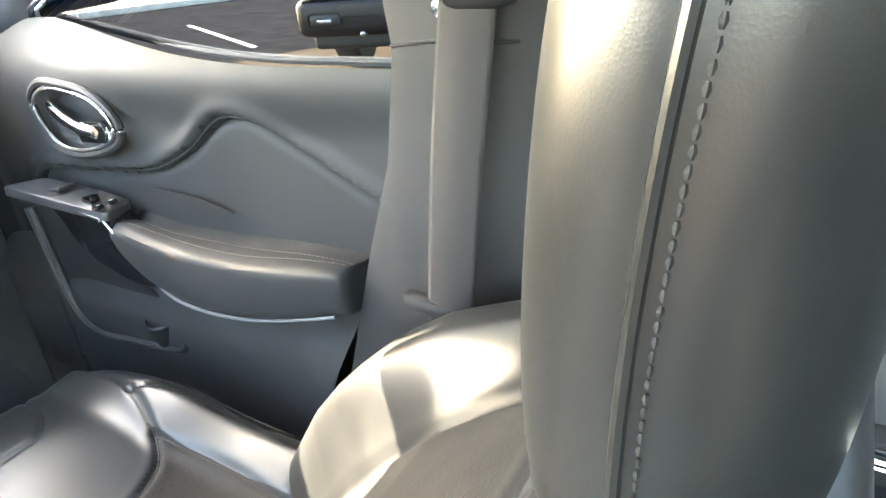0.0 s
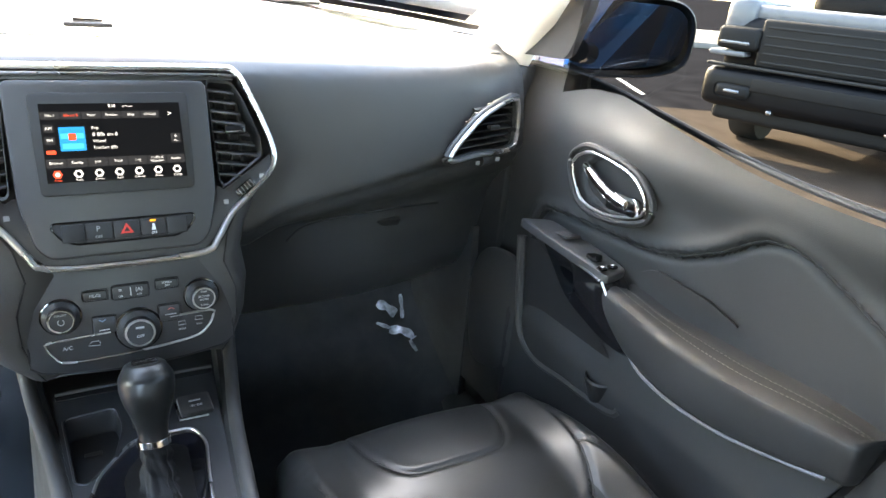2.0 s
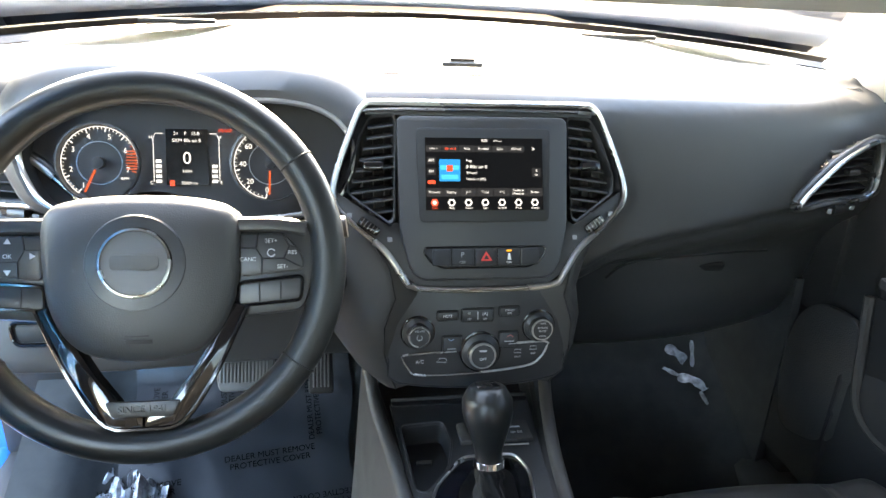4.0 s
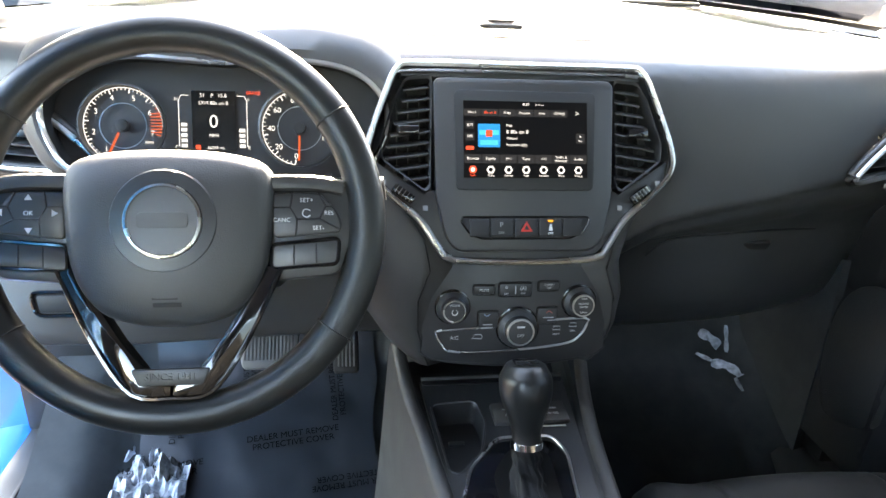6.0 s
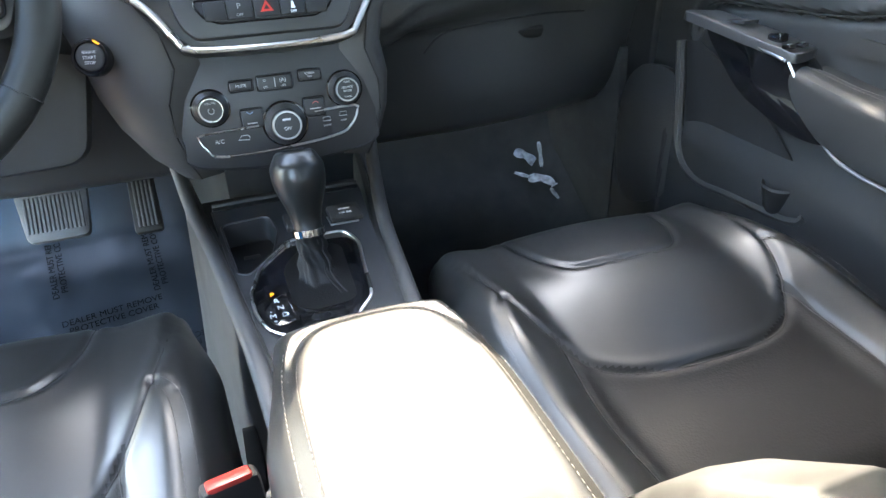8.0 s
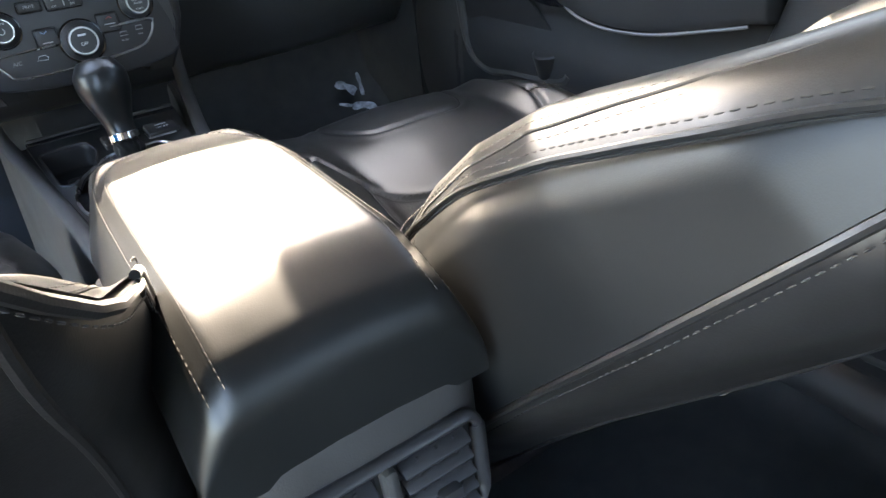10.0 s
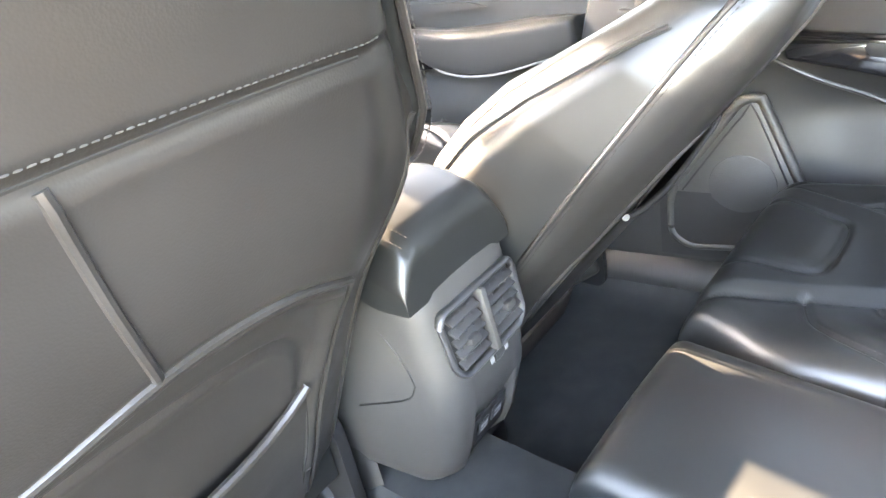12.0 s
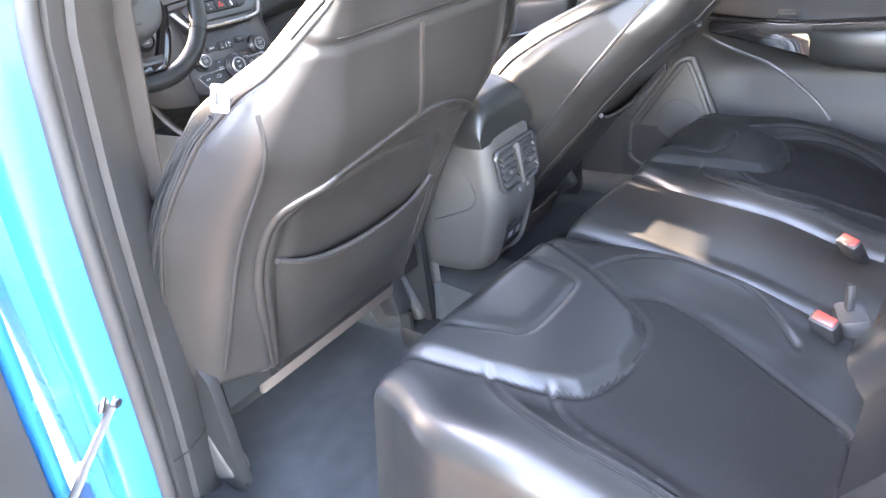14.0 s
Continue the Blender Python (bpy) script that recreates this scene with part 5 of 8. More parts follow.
# ---- gear lever ----
lever = thing("gear_lever", "black leather gear lever with gathered boot", "gear lever")
skirt = rounded([(-0.038, 0.205), (-0.004, 0.252), (0.044, 0.240), (0.040, 0.173), (0.036, 0.108), (-0.018, 0.104), (-0.038, 0.120)], 0.018, 8)
skirt = [Vector(p) for p in smooth_line(skirt, 0.004, closed=True)]
foot_c, neck = Vector((0.002, 0.180)), C_M.inverted() @ Vector((0.001, 0.872, 0.352))
n_boot = 84
skirt = [skirt[int(i * len(skirt) / n_boot)] for i in range(n_boot)]
turn0 = math.atan2(skirt[0].y - foot_c.y, skirt[0].x - foot_c.x)
way = 1 if (skirt[10] - foot_c).to_3d().cross((skirt[0] - foot_c).to_3d()).z < 0 else -1
boot_rows = []
for k in range(31):
    t = k / 30
    e = 1 - (1 - t) ** 5.5                                   # the skirt runs in flat, then climbs the stem
    rise = 0.006 + (neck.z - 0.008) * max(0.0, (t - 0.22) / 0.78) ** 1.05
    lean_to = max(0.0, (t - 0.10) / 0.90)
    row = []
    for i in range(n_boot):
        a = turn0 + way * 2 * math.pi * i / n_boot
        fold = 1 + 0.16 * math.sin(6 * a + 4 * t) * t * (1 - t) * 3 + 0.07 * math.sin(11 * a + 13 * t) * (1 - t * 0.4) * sstep(0.05, 0.25, t)
        rim_p = skirt[i] - foot_c
        stem = Vector((math.cos(a), math.sin(a))) * 0.0165 * (1 + 0.10 * math.sin(19 * t + 2 * a)) * fold
        p = rim_p * (1 - e) * (fold if t > 0 else 1.0) + stem * e
        c = foot_c + (Vector((neck.x, neck.y)) - foot_c) * lean_to
        row.append(tuple(C_M @ Vector((c.x + p.x, c.y + p.y, rise))))
    boot_rows.append(row)
put("boot", loft_mesh("boot", boot_rows, closed=True, caps=True), INSERT, lever, "creased leather boot")
for off in (-0.003, 0.003):
    i0 = min(range(n_boot), key=lambda i: boot_rows[12][i][1] - 0.3 * boot_rows[12][i][0])
    part("boot_seam", tube_bm([Vector(r[i0]) + Vector((off, -0.0008, 0.0008)) for r in boot_rows[2:29]], 0.0008, n=5), SEAM, lever)
ko = Vector((0.001, 0.871, 0.353))
KM = frame_m(ko, (1, 0, 0), (0, 1, -0.36))
part("collar", lathe_bm([(0.0175, -0.008), (0.020, -0.006), (0.020, 0.002), (0.0175, 0.004)], 32, KM), CHROME, lever, "chrome collar")
rows = []
for k in range(23):
    t = k / 22
    r = 0.018 + 0.0155 * float(sstep(0.05, 0.70, t)) - 0.030 * max(0.0, t - 0.80) ** 1.4 * 4
    hz = 0.002 + 0.096 * t if t < 0.9 else 0.002 + 0.096 * (0.9 + 0.1 * math.sin((t - 0.9) / 0.1 * math.pi / 2))
    rows.append([tuple(KM @ Vector((r * 0.98 * math.cos(a), r * 1.12 * math.sin(a) + 0.006 * t, hz))) for a in np.linspace(0, 2 * math.pi, 36, endpoint=False)])
put("knob_grip", loft_mesh("knob_grip", rows, closed=True, caps=True), LEATHER, lever, "smooth leather shift knob")
part("knob_cap", slab_bm(rounded([(-0.016, -0.014), (0.016, -0.014), (0.014, 0.016), (-0.014, 0.016)], 0.006), 0.004, 0.002, KM @ Matrix.Translation((0, 0.006, 0.0995))), PIANO, lever)

# ---- armrest bin ----
bin_rows = []
for y, w, zt in ((0.67, 0.070, 0.280), (0.60, 0.080, 0.330), (0.545, 0.086, 0.372), (0.40, 0.088, 0.380), (0.38, 0.086, 0.378), (0.36, 0.078, 0.372)):
    bin_rows.append([(-w + 0.004, y, -0.02), (-w + 0.002, y, 0.16), (-w, y, zt - 0.02), (-w + 0.012, y, zt), (0, y, zt + 0.002), (w - 0.012, y, zt), (w, y, zt - 0.02), (w - 0.002, y, 0.16), (w - 0.004, y, -0.02)])
armbin = thing("armrest_bin", "black plastic console bin with rear air vents", "console bin")
put("bin_shell", loft_mesh("bin_shell", bin_rows), PLASTIC, armbin)

lid = thing("padded_armrest", "padded leather armrest lid in full sun", "armrest")
L_M = frame_m((-0.004, 0.208, 0.0), (1, 0, 0), (0, 1, 0))
lid_edge = [(0.070, 0.006), (0.072, 0.16), (0.070, 0.27), (0.058, 0.325), (0.034, 0.345)]
lid_seam = lid_edge + [(-x, y) for x, y in lid_edge[::-1]]
lidpad = Pad(lambda y: 0.094 - 0.020 * float(sstep(0.25, 0.365, y)), 0.0, 0.365,
             lambda a, b: 0.452 - 0.004 * (a / 0.06) ** 2 - 0.022 * sstep(0.066, 0.094, np.abs(a)) - 0.014 * sstep(0.22, 0.365, b) - 0.030 * sstep(0.080, -0.035, b), lambda a, b: 0.352 + 0.026 * sstep(0.03, 0.12, b), [lid_seam], rim=0.026, step=0.004, groove=0.003, spread=0.003)
lidpad.build(lambda a, b: np.where(inside(a, b, lid_seam), 0, 1), [("lid_top", LEATHER), ("lid_side", LEATHER)], lid, m=L_M)
for off in (-0.005, 0.005):
    q = [(x + off, y + (off if abs(x) < 0.06 else 0)) for x, y in lid_edge]
    for s in (1, -1):
        put("stitching", stitches_mesh(lidpad.on(smooth_line([(s * x, y) for x, y in q], 0.005), 0.0003), 0.0034, 0.0022, 0.0004), GREY_THREAD, lid, "pale stitching", m=L_M)

# rear face of the bin with vents
rear_vent = thing("rear_air_vent", "twin rear air vents in the back of the console", "air vent")
RV = frame_m((0, 0.1985, 0.301), (1, 0, 0), (0, 0.127, 0.992))     # local z to the rear
sections = ((0.378, 0.090, 0.222), (0.358, 0.0905, 0.208), (0.335, 0.089, 0.2035), (0.295, 0.087, 0.1985), (0.256, 0.086, 0.1935), (0.225, 0.085, 0.1935), (0.195, 0.084, 0.197), (0.160, 0.082, 0.207), (0.125, 0.080, 0.218), (0.098, 0.078, 0.232), (0.080, 0.074, 0.252), (0.070, 0.066, 0.275))


def console_section(z, w, back):
    """Plan of the console's tail at height z: straight sides, round corners, a channel in the middle low down."""
    r = 0.034
    half = [(w + 0.010 * (0.46 - back) / 0.2, 0.46), (w + 0.004, 0.36), (w, back + r)]
    half += [(w - r * (1 - math.cos(radians(a))), back + r * (1 - math.sin(radians(a)))) for a in (15, 30, 45, 60, 75, 90)]
    deep = 0.022 * float(sstep(0.172, 0.150, z))
    half += [(0.046, back - 0.001), (0.042, back - 0.001 + deep * 0.6), (0.039, back - 0.001 + deep), (0.020, back - 0.002 + deep), (0.0, back - 0.002 + deep)]
    return [(x, y, z) for x, y in half] + [(-x, y, z) for x, y in half[-2::-1]]


rows = [console_section(*q) for q in sections]
tail = loft_mesh("console_rear", rows)
put("console_rear", tail, PLASTIC, armbin, "rounded plastic rear face")
put("console_rear_rim", loft_mesh("console_rear_rim", [rows[0], [(x * 0.93, y + 0.010, z + 0.001) for x, y, z in rows[0]], [(x * 0.92, y + 0.012, z - 0.02) for x, y, z in rows[0]]]), DARK, armbin)
for s in (1, -1):
    part("side_seam_line", tube_bm(smooth_line([(s * 0.0895, 0.330, 0.350), (s * 0.0880, 0.272, 0.318), (s * 0.0868, 0.240, 0.262), (s * 0.0860, 0.243, 0.240), (s * 0.0868, 0.262, 0.222), (s * 0.0885, 0.340, 0.190)], 0.012), 0.0014, n=6), DARK, armbin)
bez = rounded([(-0.064, 0.034), (0.064, 0.034), (0.070, 0.026), (0.067, -0.034), (0.054, -0.047), (-0.054, -0.047), (-0.067, -0.034), (-0.070, 0.026)], 0.010)
part("vent_bezel", tube_bm([RV @ Vector((x, y, 0.004)) for x, y in bez], 0.0055, closed=True, n=10, flat=0.7), SATIN, rear_vent)
for s in (1, -1):
    well = rounded([(s * 0.007, 0.029), (s * 0.063, 0.029), (s * 0.062, -0.031), (s * 0.050, -0.042), (s * 0.007, -0.042)][::s], 0.006)
    part("vent_well", slab_bm(well, 0.003, m=RV @ Matrix.Translation((0, 0, 0.0025))), DARK, rear_vent)
    for k in range(5):
        part("slat", box_bm((0.051, 0.0040, 0.012), 0.0015, RV @ Matrix.Translation((s * 0.0345, 0.021 - 0.0130 * k, 0.0065)) @ pose(0, 0, 0, 35, 0, 0)), SATIN, rear_vent)
    for k in range(3):
        part("vane", box_bm((0.002, 0.062, 0.004), 0, RV @ Matrix.Translation((s * (0.022 + 0.014 * k), -0.006, 0.0045))), SATIN, rear_vent)
    part("vent_tab", box_bm((0.018, 0.010, 0.012), 0.003, RV @ Matrix.Translation((s * 0.036, -0.010, 0.012))), SATIN, rear_vent)
part("vent_divider", box_bm((0.010, 0.080, 0.014), 0.004, RV @ Matrix.Translation((0, -0.007, 0.008))), PLASTIC, rear_vent)
part("vent_thumbwheel", lathe_bm([(0.0, -0.008), (0.012, -0.008), (0.013, 0), (0.012, 0.008), (0, 0.008)], 18, RV @ Matrix.Translation((0.006, -0.056, -0.006)) @ pose(0, 0, 0, 0, 90, 0)), SATIN, rear_vent)
for x in (-0.008, 0.022):
    part("vent_mark", box_bm((0.007, 0.007, 0.0006), 0, RV @ Matrix.Translation((x, -0.058, 0.0035))), PRINT, rear_vent)
ports = thing("rear_usb_ports", "recessed pair of charging ports below the rear vents", "charging port")
PT = frame_m((0, 0.222, 0.142), (1, 0, 0), (0, -0.30, 0.954))
part("port_panel", slab_bm(rounded([(-0.037, 0.024), (0.037, 0.024), (0.036, -0.026), (-0.036, -0.026)], 0.005), 0.004, 0.001, PT @ Matrix.Translation((0, 0, 0.004))), DARK, ports)
for x in (-0.015, 0.015):
    part("port", box_bm((0.022, 0.020, 0.003), 0.002, PT @ Matrix.Translation((x, 0.004, 0.005))), SATIN, ports)
    part("port_mark", box_bm((0.014, 0.0035, 0.0006), 0, PT @ Matrix.Translation((x, 0.009, 0.0068))), PRINT, ports)
    part("port_mark", box_bm((0.014, 0.0028, 0.0006), 0, PT @ Matrix.Translation((x, 0.001, 0.0068))), PRINT, ports)
buckle((-0.125, 0.50, 0.315), 10, -18, "front belt buckle with red button beside the armrest")


# ---- steering wheel ----
W_M = frame_m((-0.360, 0.783, 0.674), (1, 0, 0), (0, 0.40, 0.917))       # local z towards the driver
wheel = thing("steering_wheel", "black leather steering wheel with silver badge ring", "steering wheel", at=W_M)
R = 0.164
rim_pts = []
for k in range(96):
    a = 2 * math.pi * k / 96
    rim_pts.append((R * math.cos(a), R * math.sin(a) , 0.0))
part("rim", tube_bm(rim_pts, 0.0165, closed=True, n=20, flat=0.88), LEATHER, wheel, "smooth leather rim")
for a in (35, 145, 215, 325):
    c, s = math.cos(radians(a)), math.sin(radians(a))
    ring = [(c * (R + 0.0168 * math.cos(t)), s * (R + 0.0168 * math.cos(t)), 0.0150 * math.sin(t)) for t in np.linspace(0, 2 * math.pi, 24, endpoint=False)]
    part("rim_seam", tube_bm(ring, 0.0009, closed=True, n=5), DARK, wheel)
hub = smooth_line(mirror_x([(0, 0.062), (0.055, 0.058), (0.082, 0.044), (0.084, 0.0), (0.076, -0.045), (0.055, -0.075), (0.025, -0.086), (0, -0.088)]), 0.008, closed=True)
hub = [tuple(p) for p in hub]
rows = []
for f, z in ((1.0, -0.030), (1.0, 0.004), (0.985, 0.014), (0.95, 0.021), (0.85, 0.027), (0.6, 0.033), (0.3, 0.035), (0.05, 0.0355)):
    rows.append([(x * f, (y + 0.012) * f - 0.012, z) for x, y in hub])
put("airbag_cover", loft_mesh("airbag_cover", rows, closed=True, caps=True), SOFT, wheel, "grained airbag cover")
part("badge_dish", lathe_bm([(0.0425, 0.0325), (0.041, 0.0352), (0.031, 0.0362), (0.0305, 0.0355)], 48), SATIN, wheel)
part("badge_ring", lathe_bm([(0.0305, 0.0355), (0.0300, 0.0385), (0.0280, 0.0390), (0.0272, 0.0370)], 48), SILVER, wheel, "polished badge ring")
part("badge_disc", lathe_bm([(0.0275, 0.0370), (0.015, 0.0376), (0, 0.0378)], 48), BADGE, wheel, "plain grey badge disc")
part("badge_bar", slab_bm(rounded([(-0.020, -0.006), (0.020, -0.006), (0.020, 0.007), (-0.020, 0.007)], 0.005), 0.0012, 0.0005, Matrix.Translation((0, 0, 0.0388))), PEDAL, wheel)
for dx, w in ((0.0, 0.020), (0.002, 0.022)):
    part("airbag_mark", box_bm((w, 0.0035, 0.0006), 0, Matrix.Translation((dx, -0.062 - (0.006 if dx else 0), 0.0312)) @ pose(0, 0, 0, 8, 0, 0)), DARK, wheel)
for s in (1, -1):
    spoke = rounded([(0.070, 0.034), (0.150, 0.034), (0.152, -0.010), (0.140, -0.046), (0.070, -0.052)], 0.010)
    spoke = [(s * x, y) for x, y in spoke][::s]
    part("spoke", slab_bm(spoke, 0.020, 0.005, Matrix.Translation((0, 0, 0.006))), SATIN, wheel)
    top = smooth_line([(s * 0.078, 0.034, 0.009), (s * 0.118, 0.034, 0.009), (s * 0.143, 0.030, 0.006)], 0.01)
    part("spoke_top", tube_bm(top, 0.007, n=8, flat=0.7), SATIN, wheel)
    padm = rounded([(0.082, 0.026), (0.124, 0.026), (0.140, 0.006), (0.142, -0.008), (0.084, -0.014)], 0.006)
    padm = [(s * x, y) for x, y in padm][::s]
    part("switch_pad", slab_bm(padm, 0.006, 0.002, Matrix.Translation((0, 0, 0.0105))), SATIN, wheel)
    for line in ([(s * 0.083, 0.013), (s * 0.098, 0.013), (s * 0.104, 0.003), (s * 0.123, 0.003), (s * 0.128, 0.014), (s * 0.135, 0.014)], [(s * 0.098, 0.013), (s * 0.100, 0.026)], [(s * 0.104, 0.003), (s * 0.103, -0.012)], [(s * 0.123, 0.003), (s * 0.140, -0.006)], [(s * 0.128, 0.014), (s * 0.122, 0.026)]):
        part("switch_gap", tube_bm([(x, y, 0.0106) for x, y in line], 0.0008, n=5), DARK, wheel)
    lowm = rounded([(0.083, -0.019), (0.140, -0.014), (0.138, -0.036), (0.082, -0.040)], 0.005)
    lowm = [(s * x, y) for x, y in lowm][::s]
    part("lower_switch", slab_bm(lowm, 0.006, 0.002, Matrix.Translation((0, 0, 0.0100))), SATIN, wheel)
    part("lower_switch_trim", tube_bm([(x, y, 0.0095) for x, y in lowm], 0.0018, closed=True, n=6), PIANO, wheel)
    for k in (0.101, 0.120):
        part("switch_gap", tube_bm([(s * k, -0.018, 0.0102), (s * k, -0.038, 0.0102)], 0.0007, n=5), DARK, wheel)
    arm = [(0.078, -0.036), (0.092, -0.040), (0.060, -0.105), (0.030, -0.146), (0.0, -0.148), (0.0, -0.128), (0.020, -0.125), (0.040, -0.098)]
    arm = [(s * x, y) for x, y in arm][::s]
    part("lower_spoke", slab_bm(arm, 0.016, 0.004, Matrix.Translation((0, 0, 0.012))), PIANO, wheel, "glossy black lower spoke")
    part("lower_spoke_trim", tube_bm([(s * x, y, 0.011) for x, y in smooth_line([(0.090, -0.040), (0.060, -0.104), (0.032, -0.143), (0.0, -0.147)], 0.01)], 0.0022, n=6), PIANO, wheel)
for t, x, y in (("SET+", 0.112, 0.019), ("SET-", 0.122, -0.005), ("RES", 0.131, 0.008), ("CANC", 0.091, 0.002)):
    writing(t, 0.0052, WHITE, wheel, Matrix.Translation((x, y, 0.0107)), "switch_mark")
part("switch_mark", tube_bm([(0.112 + 0.0035 * math.cos(a), 0.008 + 0.0035 * math.sin(a), 0.0107) for a in np.linspace(0.5, 5.8, 10)], 0.0005, n=5), WHITE, wheel)
writing("OK", 0.0052, WHITE, wheel, Matrix.Translation((-0.112, 0.008, 0.0107)), "switch_mark")
for x, y, r in ((-0.112, 0.021, 90), (-0.112, -0.006, -90), (-0.134, 0.009, 180), (-0.092, 0.008, 0)):
    part("switch_arrow", slab_bm([(0.003, 0), (-0.002, 0.003), (-0.002, -0.003)], 0.0003, m=Matrix.Translation((x, y, 0.0108)) @ pose(0, 0, 0, 0, 0, r)), WHITE, wheel)
part("lower_badge", slab_bm(rounded([(-0.032, -0.122), (0.032, -0.122), (0.026, -0.136), (-0.026, -0.136)], 0.003), 0.003, 0.001, Matrix.Translation((0, 0, 0.0145))), SATIN, wheel)
writing("SINCE 1941", 0.0085, PLASTIC, wheel, Matrix.Translation((0, -0.129, 0.0148)), "badge_lettering", depth=0.0006)
part("wheel_back", lathe_bm([(0.07, -0.03), (0.065, -0.07), (0.0, -0.075)], 32), DARK, wheel)

column = thing("steering_column", "black plastic steering column shroud with stalks", "steering column")
rows = []
for t, w, h in ((0.03, 0.058, 0.045), (0.10, 0.066, 0.055), (0.22, 0.070, 0.065), (0.34, 0.075, 0.075)):
    o = W_M @ Vector((0, -0.01, -t))
    rows.append([tuple(o + Vector((w * math.copysign(abs(math.cos(a)) ** 0.6, math.cos(a)), 0, h * math.copysign(abs(math.sin(a)) ** 0.6, math.sin(a))))) for a in np.linspace(0, 2 * math.pi, 36, endpoint=False)])
put("shroud", loft_mesh("shroud", rows, closed=True, caps=True), PLASTIC, column)
for s in (1, -1):
    p = [W_M @ Vector((s * 0.05, 0.018, -0.055)), W_M @ Vector((s * 0.12, 0.028, -0.045)), W_M @ Vector((s * 0.175, 0.034, -0.040))]
    part("stalk", tube_bm(smooth_line(p, 0.01), 0.0095, n=12), SATIN, column)
    part("stalk_tip", tube_bm([W_M @ Vector((s * 0.150, 0.031, -0.042)), W_M @ Vector((s * 0.182, 0.035, -0.039))], 0.0115, n=12), SATIN, column)

# ---- instrument cluster ----
cluster = thing("instrument_cluster", "lit instrument cluster with two round gauges", "instrument cluster")
hood = HOOD
part("cluster_face", slab_bm(hood, 0.01, m=G_M @ Matrix.Translation((0, 0, -0.004))), DIAL, cluster)
part("cluster_trim", tube_bm([G_M @ Vector((x, y, 0.030)) for x, y in hood], 0.0038, closed=True, n=8), SILVER, cluster, "silver rim of the binnacle")
rows = [[tuple(G_M @ Vector((x * f, y * f, z))) for x, y in hood] for f, z in ((0.99, -0.006), (0.992, 0.012), (1.0, 0.030))]
put("cluster_throat", loft_mesh("cluster_throat", rows, closed=True), DARK, cluster)
rows = []
for f, dz, z in ((1.0, 0.0, 0.031), (1.03, 0.010, 0.036), (1.10, 0.030, 0.028), (1.18, 0.045, 0.0), (1.26, 0.050, -0.06), (1.32, 0.040, -0.14)):
    rows.append([tuple(G_M @ Vector((x * f, y * f + (dz if y > 0 else dz * 0.2), z))) for x, y in hood])
put("cluster_hood", loft_mesh("cluster_hood", rows, closed=True), SOFT, cluster, "soft hood over the gauges")


def gauge(cx, r, numbers, start_a, end_a, needle, redline=None):
    g = G_M @ Matrix.Translation((cx, -0.012, 0.0))
    part("gauge_ring", lathe_bm([(r, 0.0), (r * 1.01, 0.010), (r * 0.96, 0.011), (r * 0.95, 0.001)], 48, g), SATIN, cluster)
    part("gauge_inner_ring", lathe_bm([(r * 0.55, 0.001), (r * 0.55, 0.0025), (r * 0.53, 0.0025), (r * 0.53, 0.001)], 48, g), METALGREY, cluster)
    n = 41
    for i in range(n):
        a = radians(start_a + (end_a - start_a) * i / (n - 1))
        ln = 0.11 if i % 5 == 0 else 0.06
        mat = NEEDLE if redline and i / (n - 1) > redline else UI_WHITE
        part("gauge_tick", box_bm((r * ln, r * (0.03 if i % 5 == 0 else 0.018), 0.0004), 0, g @ Matrix.Translation((r * (0.90 - ln / 2) * math.cos(a), r * (0.90 - ln / 2) * math.sin(a), 0.0015)) @ Matrix.Rotation(a, 4, "Z")), mat, cluster, smooth=False)
    for i, t in enumerate(numbers):
        a = radians(start_a + (end_a - start_a) * i / (len(numbers) - 1))
        writing(t, r * 0.19, UI_WHITE, cluster, g @ Matrix.Translation((r * 0.70 * math.cos(a), r * 0.70 * math.sin(a), 0.0016)), "gauge_number", depth=0.0001)
    part("gauge_arc", tube_bm([g @ Vector((r * 0.915 * math.cos(radians(a)), r * 0.915 * math.sin(radians(a)), 0.001)) for a in np.linspace(start_a, end_a, 40)], 0.0006, n=5), UI_WHITE, cluster)
    if redline:
        for k in range(7):
            part("redline_bar", tube_bm([g @ Vector((r * 0.64 + r * 0.26 * j, r * (0.30 - 0.075 * k), 0.0014)) for j in (0, 1)], 0.0007, n=5), NEEDLE, cluster)
    a = radians(needle)
    part("needle", box_bm((r * 0.62, r * 0.045, 0.002), 0, g @ Matrix.Translation((r * 0.50 * math.cos(a), r * 0.50 * math.sin(a), 0.006)) @ Matrix.Rotation(a, 4, "Z")), NEEDLE, cluster, "orange needle")
    part("needle_hub", lathe_bm([(r * 0.15, 0.002), (r * 0.14, 0.009), (0, 0.010)], 24, g), DARK, cluster)


